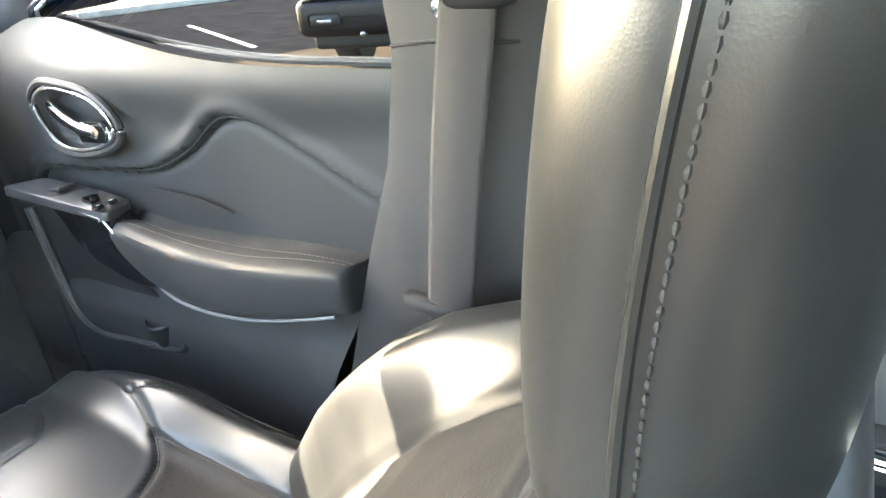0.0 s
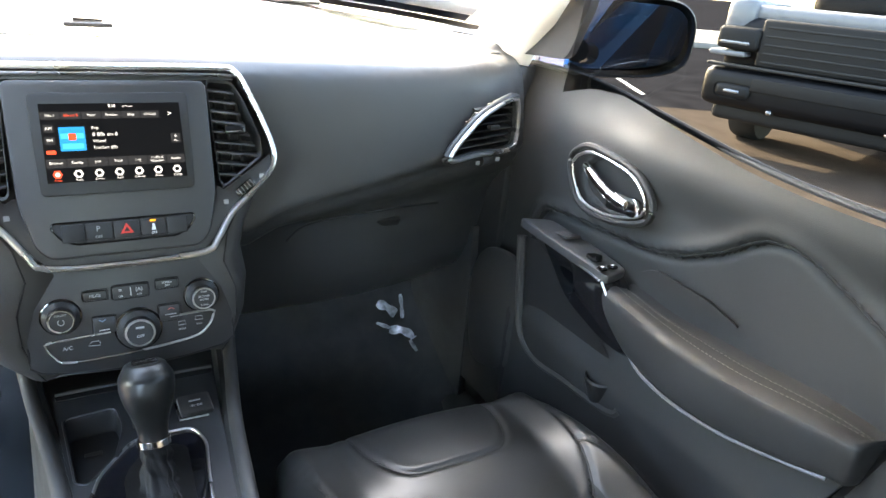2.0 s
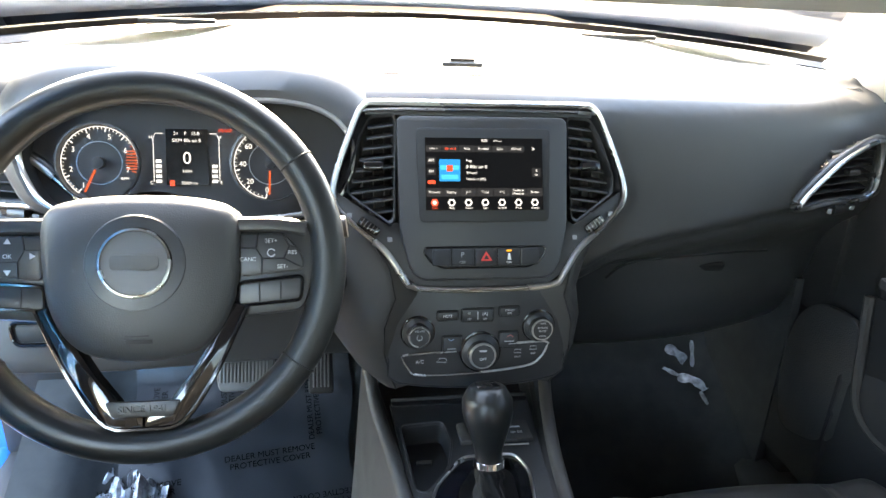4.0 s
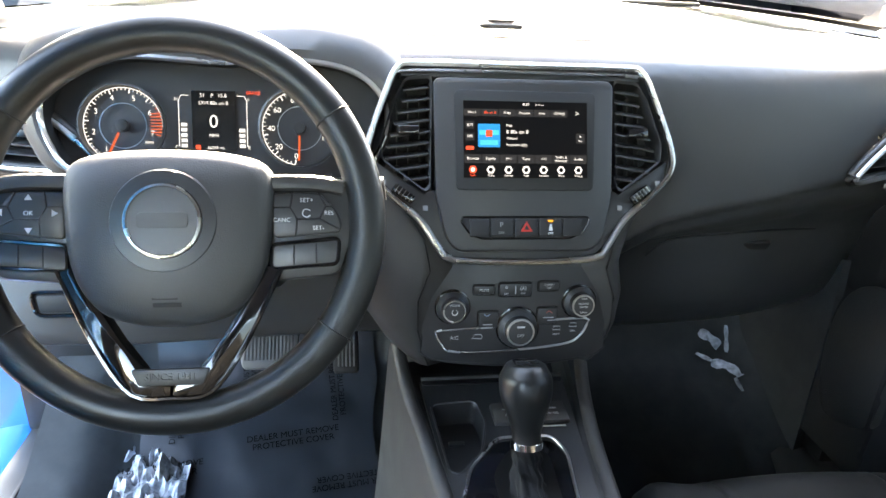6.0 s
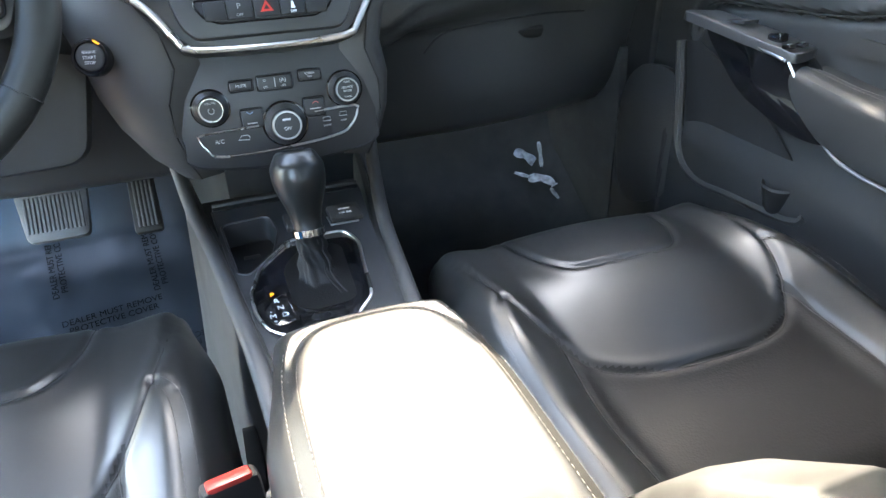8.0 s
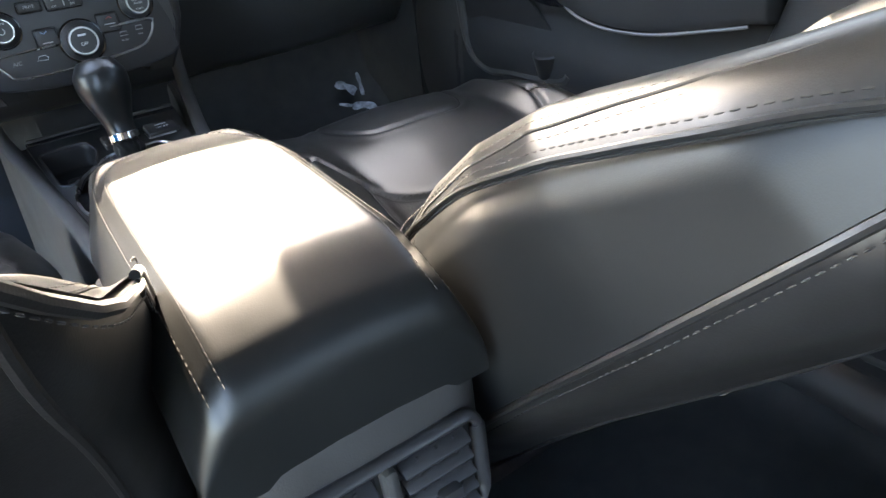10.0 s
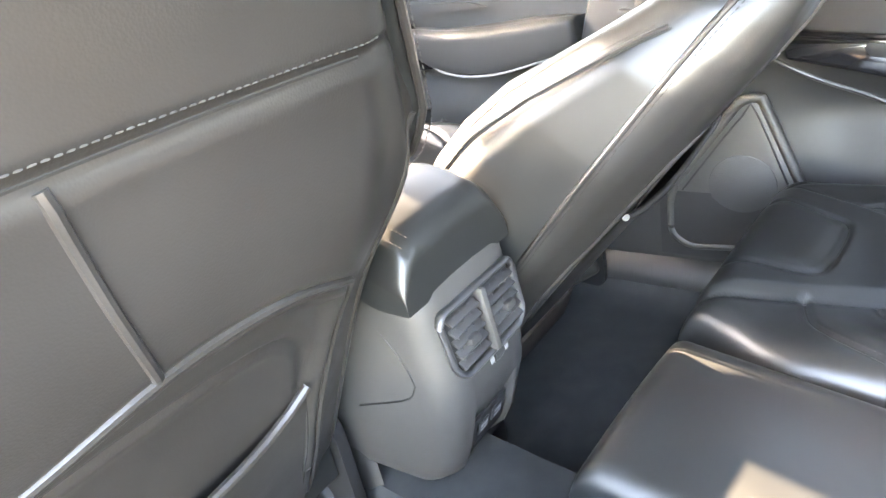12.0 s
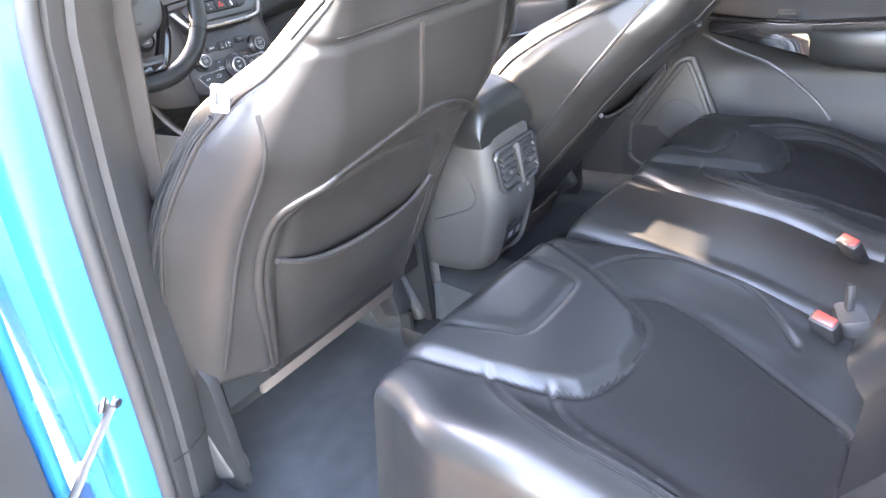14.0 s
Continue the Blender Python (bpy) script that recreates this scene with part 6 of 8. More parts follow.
gauge(-0.118, 0.050, list("12345678")[:7], 235, -15, 245, 0.80)
gauge(0.092, 0.050, ["0", "20", "40", "60", "80", "100", "120", "140"], 262, -20, 268)
part("info_screen", slab_bm([(-0.038, -0.040), (0.014, -0.040), (0.014, 0.032), (-0.038, 0.032)], 0.001, m=G_M @ Matrix.Translation((0, 0, 0.0006))), SCREEN, cluster, smooth=False)
for t, size, x, y, mat in (("0", 0.022, -0.012, -0.006, UI_WHITE), ("MPH", 0.0058, -0.012, -0.0225, UI_WHITE), ("SXM 80s on 8", 0.0062, -0.012, 0.017, UI_WHITE), ("51    P   15.8", 0.0062, -0.012, 0.026, UI_WHITE),
                           ("BRAKE", 0.0058, 0.036, 0.030, UI_RED), ("H", 0.006, -0.056, 0.021, UI_WHITE), ("C", 0.006, -0.056, -0.037, UI_WHITE), ("F", 0.006, 0.030, 0.021, UI_WHITE), ("E", 0.006, 0.030, -0.037, UI_WHITE), ("RPM", 0.0052, -0.088, -0.032, UI_WHITE), ("36089 mi", 0.0054, -0.010, -0.0375, UI_WHITE)):
    writing(t, size, mat, cluster, G_M @ Matrix.Translation((x, y, 0.0022)), "cluster_lettering", depth=0.0001)
for s, x in ((1, -0.047), (-1, 0.022)):
    for k in range(5 if s > 0 else 4):
        part("level_bar", box_bm((0.007, 0.0042, 0.0004), 0, G_M @ Matrix.Translation((x, -0.035 + 0.0064 * k, 0.0022))), UI_WHITE, cluster, smooth=False)
    part("level_frame", tube_bm([G_M @ Vector((x + s * a, b, 0.002)) for a, b in ((0.006, 0.026), (-0.003, 0.026), (-0.006, 0.020), (-0.006, -0.036))], 0.0005, n=5), UI_WHITE, cluster)
part("warning_lamp", box_bm((0.006, 0.007, 0.0004), 0, G_M @ Matrix.Translation((-0.031, -0.0375, 0.0022))), UI_RED, cluster, smooth=False)

# ---- driver knee panel, pedals ----
knee = thing("driver_knee_panel", "dark plastic knee panel under the steering column", "dash trim")
part("knee_plate", slab_bm(rounded([(-0.33, 0.16), (0.20, 0.14), (0.16, -0.05), (-0.10, -0.06), (-0.33, -0.055)], 0.03), 0.03, 0.008, frame_m((-0.40, 1.045, 0.47), (1, 0, 0), (0, 0.30, 0.95))), PLASTIC, knee)
part("knee_slot", slab_bm(rounded([(-0.036, 0.011), (0.036, 0.011), (0.030, -0.012), (-0.030, -0.012)], 0.008), 0.003, 0.001, frame_m((-0.575, 1.045, 0.468), (1, 0, 0), (0, 0.30, 0.95)) @ Matrix.Translation((0, 0, 0.003))), DARK, knee)
part("slot_rim", tube_bm([frame_m((-0.575, 1.045, 0.468), (1, 0, 0), (0, 0.30, 0.95)) @ Vector((a, b, 0.003)) for a, b in rounded([(-0.042, 0.015), (0.042, 0.015), (0.035, -0.016), (-0.035, -0.016)], 0.010)], 0.0028, closed=True, n=6), PIANO, knee)
pedals = thing("brake_pedal", "wide grey ribbed brake pedal", "pedal", group="pedals")
P_M = frame_m((-0.358, 1.315, 0.248), (1, 0, 0), (0, 0.62, 0.78))
part("pedal_pad", slab_bm(rounded([(-0.062, 0.040), (0.052, 0.040), (0.046, -0.050), (-0.050, -0.050)], 0.012), 0.014, 0.004, P_M), PEDAL, pedals)
for k in range(14):
    part("pedal_rib", box_bm((0.0042, 0.062, 0.003), 0.001, P_M @ Matrix.Translation((-0.046 + 0.0065 * k, -0.004, 0.001))), PEDAL, pedals)
part("pedal_arm", tube_bm([P_M @ Vector((0, 0.02, -0.012)), (-0.345, 1.42, 0.36), (-0.345, 1.44, 0.55)], 0.010, n=8), DARK, pedals)
gas = thing("accelerator_pedal", "narrow black ribbed accelerator pedal", "pedal", group="pedals")
P2 = frame_m((-0.222, 1.335, 0.245), (1, 0, 0), (0.05, 0.62, 0.78))
part("pedal_pad", slab_bm(rounded([(-0.022, 0.07), (0.020, 0.07), (0.024, -0.07), (-0.024, -0.07)], 0.008), 0.014, 0.004, P2), DARK, gas)
for k in range(5):
    part("pedal_rib", box_bm((0.0035, 0.11, 0.003), 0.001, P2 @ Matrix.Translation((-0.014 + 0.007 * k, -0.004, 0.001))), PEDAL, gas)
part("pedal_arm", tube_bm([P2 @ Vector((0, 0.05, -0.012)), (-0.220, 1.44, 0.32), (-0.220, 1.46, 0.50)], 0.008, n=8), DARK, gas)


# ---- passenger front door ----
def door_x(y, z):
    """Inner face of the right front door."""
    y, z = np.asarray(y, float), np.asarray(z, float)
    x = 0.715 + 0.0 * y
    x = x + 0.030 * sstep(0.66, 0.78, z)                       # the top pad rolls away towards the glass
    x = x - 0.020 * sstep(0.62, 0.70, z) * (1 - sstep(0.70, 0.77, z)) * sstep(1.05, 0.80, y)
    x = x - 0.035 * sstep(0.42, 0.30, z)
    x = x + 0.020 * sstep(0.98, 1.18, y)
    return x


WAVE = [(1.088, 0.480), (1.080, 0.510), (1.055, 0.530), (1.000, 0.540), (0.894, 0.546), (0.800, 0.553), (0.745, 0.564), (0.679, 0.593), (0.624, 0.631), (0.588, 0.644), (0.545, 0.640), (0.482, 0.612), (0.391, 0.567), (0.355, 0.550)]


def sill_z(y):
    return 0.708 + 0.072 * float(sstep(0.45, 1.12, y)) ** 1.3


def rear_edge(z):
    return 0.318 + (0.733 - z) * 0.36 - 0.02 * (0.733 - z) ** 2


fdoor = thing("passenger_door", "closed front door with black padded trim", "car door", kind="structure")
ny, nz = 150, 110
wave = smooth_line(WAVE, 0.008)
Vv, Ff = [], []
for j in range(nz):
    for i in range(ny):
        u, v = i / (ny - 1), j / (nz - 1)
        zz = 0.05 + (sill_z(1.0) + 0.01 - 0.05) * v
        y0 = rear_edge(zz)
        y = y0 + (1.26 - y0) * u
        zz = 0.05 + (sill_z(y) - 0.05) * v
        Vv.append((y, zz))
Va = np.array(Vv)
dist = line_distance(Va[:, 0], Va[:, 1], wave)
wz = np.interp(Va[:, 0], np.array(wave)[::-1, 0], np.array(wave)[::-1, 1])
below = (Va[:, 1] < wz) & (Va[:, 0] < 1.085)
xx = door_x(Va[:, 0], Va[:, 1])
xx = xx + 0.009 * below * (1 - sstep(0.0, 0.016, dist)) + 0.004 * below + 0.006 * np.exp(-(dist / 0.004) ** 2) - 0.006 * (~below) * np.exp(-((dist - 0.010) / 0.012) ** 2)
bowl = np.hypot((Va[:, 0] - 0.885) / 0.088, (Va[:, 1] - 0.626) / 0.046)
xx = xx + 0.030 * (1 - sstep(0.72, 0.95, bowl))
for j in range(nz - 1):
    for i in range(ny - 1):
        Ff.append((j * ny + i, j * ny + i + 1, (j + 1) * ny + i + 1, (j + 1) * ny + i))
Ff = np.array(Ff)
upper = ~below[Ff].all(axis=1)
for nm, sel, mat in (("upper_pad", upper, DOORVINYL), ("lower_pad", ~upper, DOORVINYL)):
    f = Ff[sel]
    used, inv = np.unique(f, return_inverse=True)
    put(nm, mesh(nm, np.stack([xx, Va[:, 0], Va[:, 1]], -1)[used].tolist(), inv.reshape(f.shape).tolist()), mat, fdoor)
cap = thing("dash_end_cap", "black plastic cap between dashboard and door", "dash trim", kind="structure")
for s in (1, -1):
    part("end_plate", box_bm((0.05, 0.42, 0.80 if s > 0 else 0.45), 0.01, Matrix.Translation((s * 0.745, 1.41, 0.37 if s > 0 else 0.53))), DARK, cap)
    part("front_wing", box_bm((0.22, 1.15, 1.0), 0.05, Matrix.Translation((s * 0.90, 2.08, 0.30))), BLUE, cap, "blue front wing")
part("door_shell", slab_bm([(rear_edge(0.73) - 0.005, 0.58), (1.05, 0.62), (1.30, 0.66), (1.30, 0.0), (rear_edge(0.0), 0.0)], 0.09, 0.004, frame_m((0.86, 0, 0), (0, 1, 0), (0, 0, 1))), BLUE, fdoor)
part("edge_lining", slab_bm([(rear_edge(0.73) - 0.008, 0.60), (0.75, 0.60), (0.75, 0.0), (rear_edge(0.0) - 0.008, 0.0)], 0.004, m=frame_m((0.766, 0, 0), (0, 1, 0), (0, 0, 1))), DARK, fdoor)
part("sill_seal", tube_bm([(0.757, y, sill_z(y) - 0.003) for y in np.linspace(0.32, 1.20, 24)], 0.005, n=8), RUBBER, fdoor)
part("sill_trim", tube_bm([(0.764, y, sill_z(y) - 0.001) for y in np.linspace(0.32, 1.16, 24)], 0.0018, n=6), SATIN, fdoor)

part("wave_seam", tube_bm([(float(door_x(y, z)) + 0.0040, y, z) for y, z in wave], 0.0022, n=6), SEAM, fdoor)
# handle bowl
bz = smooth_line([(0.990, 0.648), (0.965, 0.672), (0.923, 0.680), (0.837, 0.668), (0.795, 0.640), (0.787, 0.615), (0.803, 0.594), (0.876, 0.574), (0.945, 0.578), (0.978, 0.612)], 0.008, closed=True)
part("handle_bezel", tube_bm([(0.700 + 0.012 * float(sstep(0.9, 1.1, p[0])), p[0], p[1]) for p in bz], 0.0060, closed=True, n=8), DARK, fdoor)
cb = np.mean(np.array(bz), axis=0)
part("handle_bezel_chrome", tube_bm([(0.6985, cb[0] + (p[0] - cb[0]) * 0.86, cb[1] + (p[1] - cb[1]) * 0.84) for p in bz], 0.0026, closed=True, n=8), SILVER, fdoor, "satin silver inner ring")
part("handle_bowl", slab_bm([(cb[0] + (p[0] - cb[0]) * 0.84, cb[1] + (p[1] - cb[1]) * 0.82) for p in bz], 0.002, m=frame_m((0.722, 0, 0), (0, -1, 0), (0, 0, 1)) @ Matrix.Scale(-1, 4, (1, 0, 0))), DARK, fdoor)
hp = smooth_line([(0.714, 0.958, 0.640), (0.702, 0.925, 0.632), (0.692, 0.87, 0.618), (0.694, 0.835, 0.612)], 0.01)
part("inner_handle", tube_bm(hp, 0.0085, n=10, flat=1.1), CHROME, fdoor, "chrome pull handle")
part("lock_knob", slab_bm(rounded([(-0.040, -0.018), (0.022, -0.016), (0.030, 0.0), (0.022, 0.016), (-0.040, 0.016)], 0.008), 0.010, 0.004, frame_m((0.692, 0.838, 0.612), (0, -1, 0.05), (0, 0.05, 1))), CHROME, fdoor, "chrome lock slider")

# armrest: a padded beam
rows = []
for y, top, bot, inn in ((0.812, 0.491, 0.425, 0.652), (0.78, 0.489, 0.415, 0.647), (0.72, 0.482, 0.402, 0.643), (0.64, 0.478, 0.393, 0.641), (0.56, 0.477, 0.395, 0.643), (0.48, 0.482, 0.409, 0.648), (0.425, 0.486, 0.422, 0.655), (0.404, 0.486, 0.424, 0.658), (0.398, 0.485, 0.428, 0.672), (0.396, 0.482, 0.432, 0.715)):
    back = 0.010 * float(sstep(0.72, 0.58, y)) * float(sstep(0.38, 0.50, y)) - 0.004
    rows.append([(0.725, y, top + back), (0.70, y, top + back - 0.003), (max(inn, 0.69), y, top + back * 0.6), (inn + 0.018, y, top + 0.002), (inn + 0.005, y, top - 0.002), (inn, y, top - 0.009), (inn + 0.001, y, (top + bot) / 2), (inn + 0.008, y, bot + 0.006), (inn + 0.02, y, bot), (0.725, y, bot - 0.004)])
rows = [smooth_line(r, 0.004) for r in rows]
rows = [[tuple(q) for q in np.array(r)[np.linspace(0, len(r) - 1, 40).astype(int)]] for r in rows]
cols = [smooth_line([r[k] for r in rows], 0.012) for k in range(40)]
rows = [[tuple(c[int(t * (len(c) - 1))]) for c in cols] for t in np.linspace(0, 1, 40)]
put("armrest", loft_mesh("armrest", rows), DOORVINYL, fdoor, "padded vinyl door armrest")
for k in (7, 10):
    put("stitching", stitches_mesh([(r[k][0] - 0.0006, r[k][1], r[k][2] + 0.0006) for r in rows[1:-3]]), PALE_THREAD, fdoor)
# recess behind the armrest front
part("grab_recess", slab_bm(rounded([(0.80, 0.512), (0.76, 0.535), (0.66, 0.530), (0.60, 0.515)], 0.012), 0.004, m=frame_m((0.708, 0, 0), (0, 1, 0), (0, 0, 1))), DARK, fdoor)
# switch panel and glossy carrier
part("switch_panel", slab_bm(rounded([(-0.115, -0.030), (-0.09, 0.026), (0.02, 0.030), (0.095, 0.022), (0.10, -0.030)], 0.012), 0.014, 0.003, frame_m((0.672, 0.905, 0.522), (0.10, -1, -0.12), (1, 0.10, 0.0))), SATIN, fdoor)
part("switch_well", box_bm((0.030, 0.060, 0.004), 0.004, Matrix.Translation((0.675, 0.945, 0.5265)) @ pose(0, 0, 0, -7, 0, 0)), DARK, fdoor)
part("window_switch", box_bm((0.016, 0.024, 0.012), 0.003, Matrix.Translation((0.668, 0.855, 0.520)) @ pose(0, 0, 0, -10, 0, 0)), PIANO, fdoor, "window switch")
for dx in (-0.012, 0.010):
    part("lock_switch", box_bm((0.012, 0.014, 0.006), 0.002, Matrix.Translation((0.668 + dx, 0.822, 0.516)) @ pose(0, 0, 0, -10, 0, 0)), PIANO, fdoor)
    part("switch_mark", box_bm((0.005, 0.004, 0.0006), 0, Matrix.Translation((0.668 + dx, 0.822, 0.5195)) @ pose(0, 0, 0, -10, 0, 0)), WHITE, fdoor)
gl = smooth_line([(1.020, 0.512), (0.95, 0.511), (0.87, 0.506), (0.812, 0.498), (0.765, 0.455), (0.722, 0.412), (0.78, 0.405), (0.86, 0.425), (0.94, 0.450), (1.00, 0.478), (1.022, 0.500)], 0.008, closed=True)
rows = []
for f, dx in ((1.0, 0.045), (1.0, 0.006), (0.97, 0.0), (0.6, -0.003), (0.05, -0.004)):
    c = np.array((0.87, 0.46))
    rows.append([(0.652 + 0.035 * float(sstep(0.86, 1.02, p[0])) + dx, c[0] + (p[0] - c[0]) * f, c[1] + (p[1] - c[1]) * f) for p in gl])
put("gloss_carrier", loft_mesh("gloss_carrier", rows, closed=True), PIANO, fdoor, "glossy black pull carrier")
part("carrier_trim", tube_bm([(0.648 + 0.036 * float(sstep(0.86, 1.02, y)), y, z) for y, z in smooth_line([(1.00, 0.513), (0.93, 0.512), (0.87, 0.507), (0.815, 0.500)], 0.01)], 0.0028, n=6), CHROME, fdoor, "bright edge")
part("lower_trim", tube_bm([(x, y, z) for x, y, z in smooth_line([(0.655, 0.735, 0.412), (0.650, 0.70, 0.398), (0.652, 0.64, 0.388), (0.655, 0.56, 0.392), (0.660, 0.48, 0.408), (0.668, 0.425, 0.420)], 0.015)], 0.0024, n=6), BADGE, fdoor)
part("carrier_edge", tube_bm([(0.651, y, z) for y, z in smooth_line([(0.812, 0.498), (0.770, 0.455), (0.735, 0.425)], 0.01)], 0.0018, n=6), SILVER, fdoor)
# map pocket and speaker
pk = smooth_line([(1.078, 0.470), (1.066, 0.400), (1.042, 0.290), (0.985, 0.253), (0.90, 0.258), (0.78, 0.268), (0.755, 0.285)], 0.012)
part("pocket_lip", tube_bm([(0.690, p[0], p[1]) for p in pk], 0.009, n=8), PLASTIC, fdoor)
poly = [tuple(p) for p in pk] + [(0.78, 0.33), (0.86, 0.39), (0.94, 0.435), (1.04, 0.475)]
part("map_pocket", slab_bm(poly, 0.003, m=frame_m((0.700, 0, 0), (0, 1, 0), (0, 0, 1))), DARK, fdoor)
part("bottle_cup", lathe_bm([(0.028, 0.0), (0.034, 0.065), (0.031, 0.068), (0.026, 0.005), (0, 0.004)], 24, Matrix.Translation((0.716, 0.815, 0.250)) @ pose(0, 0, 0, 0, -12, 0)), DARK, fdoor)
spk = smooth_line([(1.190, 0.400), (1.110, 0.415), (1.075, 0.395), (1.060, 0.330), (1.040, 0.235), (1.10, 0.16), (1.20, 0.13), (1.24, 0.22), (1.235, 0.34)], 0.015, closed=True)
part("door_speaker", slab_bm([(-p[0], p[1]) for p in spk], 0.010, 0.004, frame_m((0.6925, 0, 0), (0, -1, 0), (0, 0, 1))), GRILLE, fdoor, "perforated speaker panel")

# ---- pillars, right ----
apil = thing("windscreen_pillar", "light grey windscreen pillar trim in sunlight", "pillar trim", kind="structure")


def pillar_rows(p0, p1, wa, wb, s):
    rows = []
    for t in np.linspace(0, 1, 16):
        c = Vector(p0).lerp(Vector(p1), t)
        w = wa + (wb - wa) * t
        row = []
        for k in range(14):
            a = math.pi * k / 13
            row.append((c.x - s * 0.045 * math.sin(a), c.y - w * math.cos(a), c.z - 0.02 * math.cos(a)))
        rows.append(row)
    return rows


for s in (1, -1):
    put("pillar_trim", loft_mesh("pillar_trim", pillar_rows((s * 0.750, 1.30, 0.78), (s * 0.625, 0.80, 1.20), 0.085, 0.06, s)), HEADLINER, apil)
    put("pillar_shell", loft_mesh("pillar_shell", [[(x + s * 0.012, y, z) for x, y, z in r[:1]] + [(r[0][0] + s * 0.11, r[0][1] + 0.02, r[0][2]), (r[-1][0] + s * 0.11, r[-1][1] - 0.02, r[-1][2])] + [(x + s * 0.012, y, z) for x, y, z in r[-1:]] for r in pillar_rows((s * 0.750, 1.30, 0.78), (s * 0.625, 0.80, 1.20), 0.085, 0.06, s)]), BLUE, apil, "blue outer pillar")
    sail = [(1.21, 0.792), (1.065, 0.800), (1.02, 0.90), (1.05, 0.99), (1.20, 0.88)]
    part("sail_panel", slab_bm(rounded(sail, 0.02), 0.02, 0.005, frame_m((s * 0.742, 0, 0), (0, 1, 0), (0, 0, 1))), DARK, apil)

bpil = thing("centre_pillar_trim", "black grained centre pillar trim beside the passenger seat", "pillar trim", kind="structure")
rows = []
for z, ya, yb, x in ((-0.10, 0.60, 0.10, 0.70), (0.10, 0.54, 0.12, 0.695), (0.30, 0.455, 0.14, 0.685), (0.50, 0.385, 0.14, 0.675), (0.62, 0.340, 0.15, 0.672), (0.735, 0.315, 0.14, 0.665), (0.80, 0.315, 0.13, 0.655), (0.95, 0.325, 0.12, 0.63), (1.15, 0.32, 0.13, 0.58)):
    rows.append([(x + 0.08, ya + 0.004, z), (x + 0.03, ya, z), (x + 0.008, ya - 0.012, z), (x, ya - 0.035, z), (x - 0.004, (ya + yb) / 2, z), (x, yb + 0.03, z), (x + 0.012, yb + 0.008, z), (x + 0.08, yb, z)])
put("pillar_cover", loft_mesh("pillar_cover", rows), PILLAR, bpil)
part("pillar_seam", tube_bm([(0.668, 0.300, 0.737), (0.662, 0.255, 0.742), (0.660, 0.20, 0.742), (0.664, 0.17, 0.742)], 0.002, n=6), DARK, bpil)
belt = thing("seat_belt", "grey front seat belt hanging on the pillar", "seat belt")
part("guide_plate", slab_bm(rounded([(-0.06, -0.075), (0.06, -0.075), (0.06, 0.10), (-0.06, 0.10)], 0.02), 0.006, 0.003, frame_m((0.656, 0.205, 0.86), (0, -1, 0), (-0.15, 0, 1))), DARK, belt)
part("guide_cover", box_bm((0.040, 0.062, 0.056), 0.013, Matrix.Translation((0.634, 0.188, 0.800)), seg=3), DARK, belt, "rounded belt guide cover")
web = []
for t in np.linspace(0, 1, 60):
    y, z = 0.196 + 0.062 * t, 0.79 - 0.41 * t
    x = 0.632 + 0.018 * t - 0.010 * math.sin(math.pi * t)
    web.append([(x + 0.0008 * (k % 2) - 0.004 * math.sin(math.pi * k / 11), y - 0.025 + 0.050 * k / 11, z + 0.006 * k / 11) for k in range(12)])
ob = put("webbing", loft_mesh("webbing", web), WEBBING, belt, "ribbed grey webbing")
sol = ob.modifiers.new("thick", "SOLIDIFY")
sol.thickness = 0.0018
part("lower_guide", box_bm((0.018, 0.085, 0.018), 0.006, Matrix.Translation((0.640, 0.256, 0.485)) @ pose(0, 0, 0, 8, 0, 0)), DARK, belt)
part("guide_bolt", lathe_bm([(0.007, 0), (0.007, 0.004), (0, 0.005)], 14, frame_m((0.640, 0.228, 0.772), (0, 1, 0), (0, 0, 1)) @ Matrix.Scale(-1, 4, (0, 0, 1))), CHROME, belt, "bright bolt head")

# ---- rear right door ----
rdoor = thing("rear_passenger_door", "closed rear door with black trim and speaker", "car door", kind="structure")


def rear_door_x(y, z):
    """Inner face of the rear door: hollow under the armrest, full at the armrest and the window line."""
    x = 0.705 + 0.035 * float(sstep(0.50, 0.66, z)) - 0.022 * float(sstep(0.30, 0.10, z))
    return x - 0.045 * math.exp(-((z - 0.405) / 0.055) ** 2) * float(sstep(0.10, -0.10, y)) + 0.020 * math.exp(-((z - 0.30) / 0.05) ** 2) * float(sstep(0.08, -0.06, y))


rows = [[(rear_door_x(y, z), y, z) for y in np.linspace(0.26, -0.80, 54)] for z in np.linspace(0.01, 0.72, 60)]
put("door_trim", loft_mesh("door_trim", rows), DARK, rdoor)
part("door_shell", slab_bm([(0.26, 0.70), (-0.80, 0.70), (-0.80, -0.05), (0.26, -0.05)], 0.06, 0.01, frame_m((0.83, 0, 0), (0, 1, 0), (0, 0, 1))), BLUE, rdoor)
panel_rd = [tuple(p) for p in smooth_line(rounded([(0.238, 0.150), (0.112, 0.322), (0.080, 0.330), (-0.010, 0.120), (-0.004, 0.050), (0.205, 0.030), (0.240, 0.055)], 0.03, 5), 0.01, closed=True)]
XM = frame_m((0.686, 0, 0), (0, -1, 0), (0, 0, 1))            # local x to the rear, local z into the cabin
flipped = [(-a, b) for a, b in panel_rd]
part("speaker_panel", slab_bm(flipped, 0.03, 0.006, XM), PLASTIC, rdoor, "raised speaker panel")
cy, cz = 0.108, 0.165
part("speaker_grille", lathe_bm([(0.0, 0.004), (0.050, 0.003), (0.058, 0.001), (0.060, -0.002)], 40, XM @ Matrix.Translation((-cy, cz, 0.0))), GRILLE, rdoor, "round perforated speaker grille")
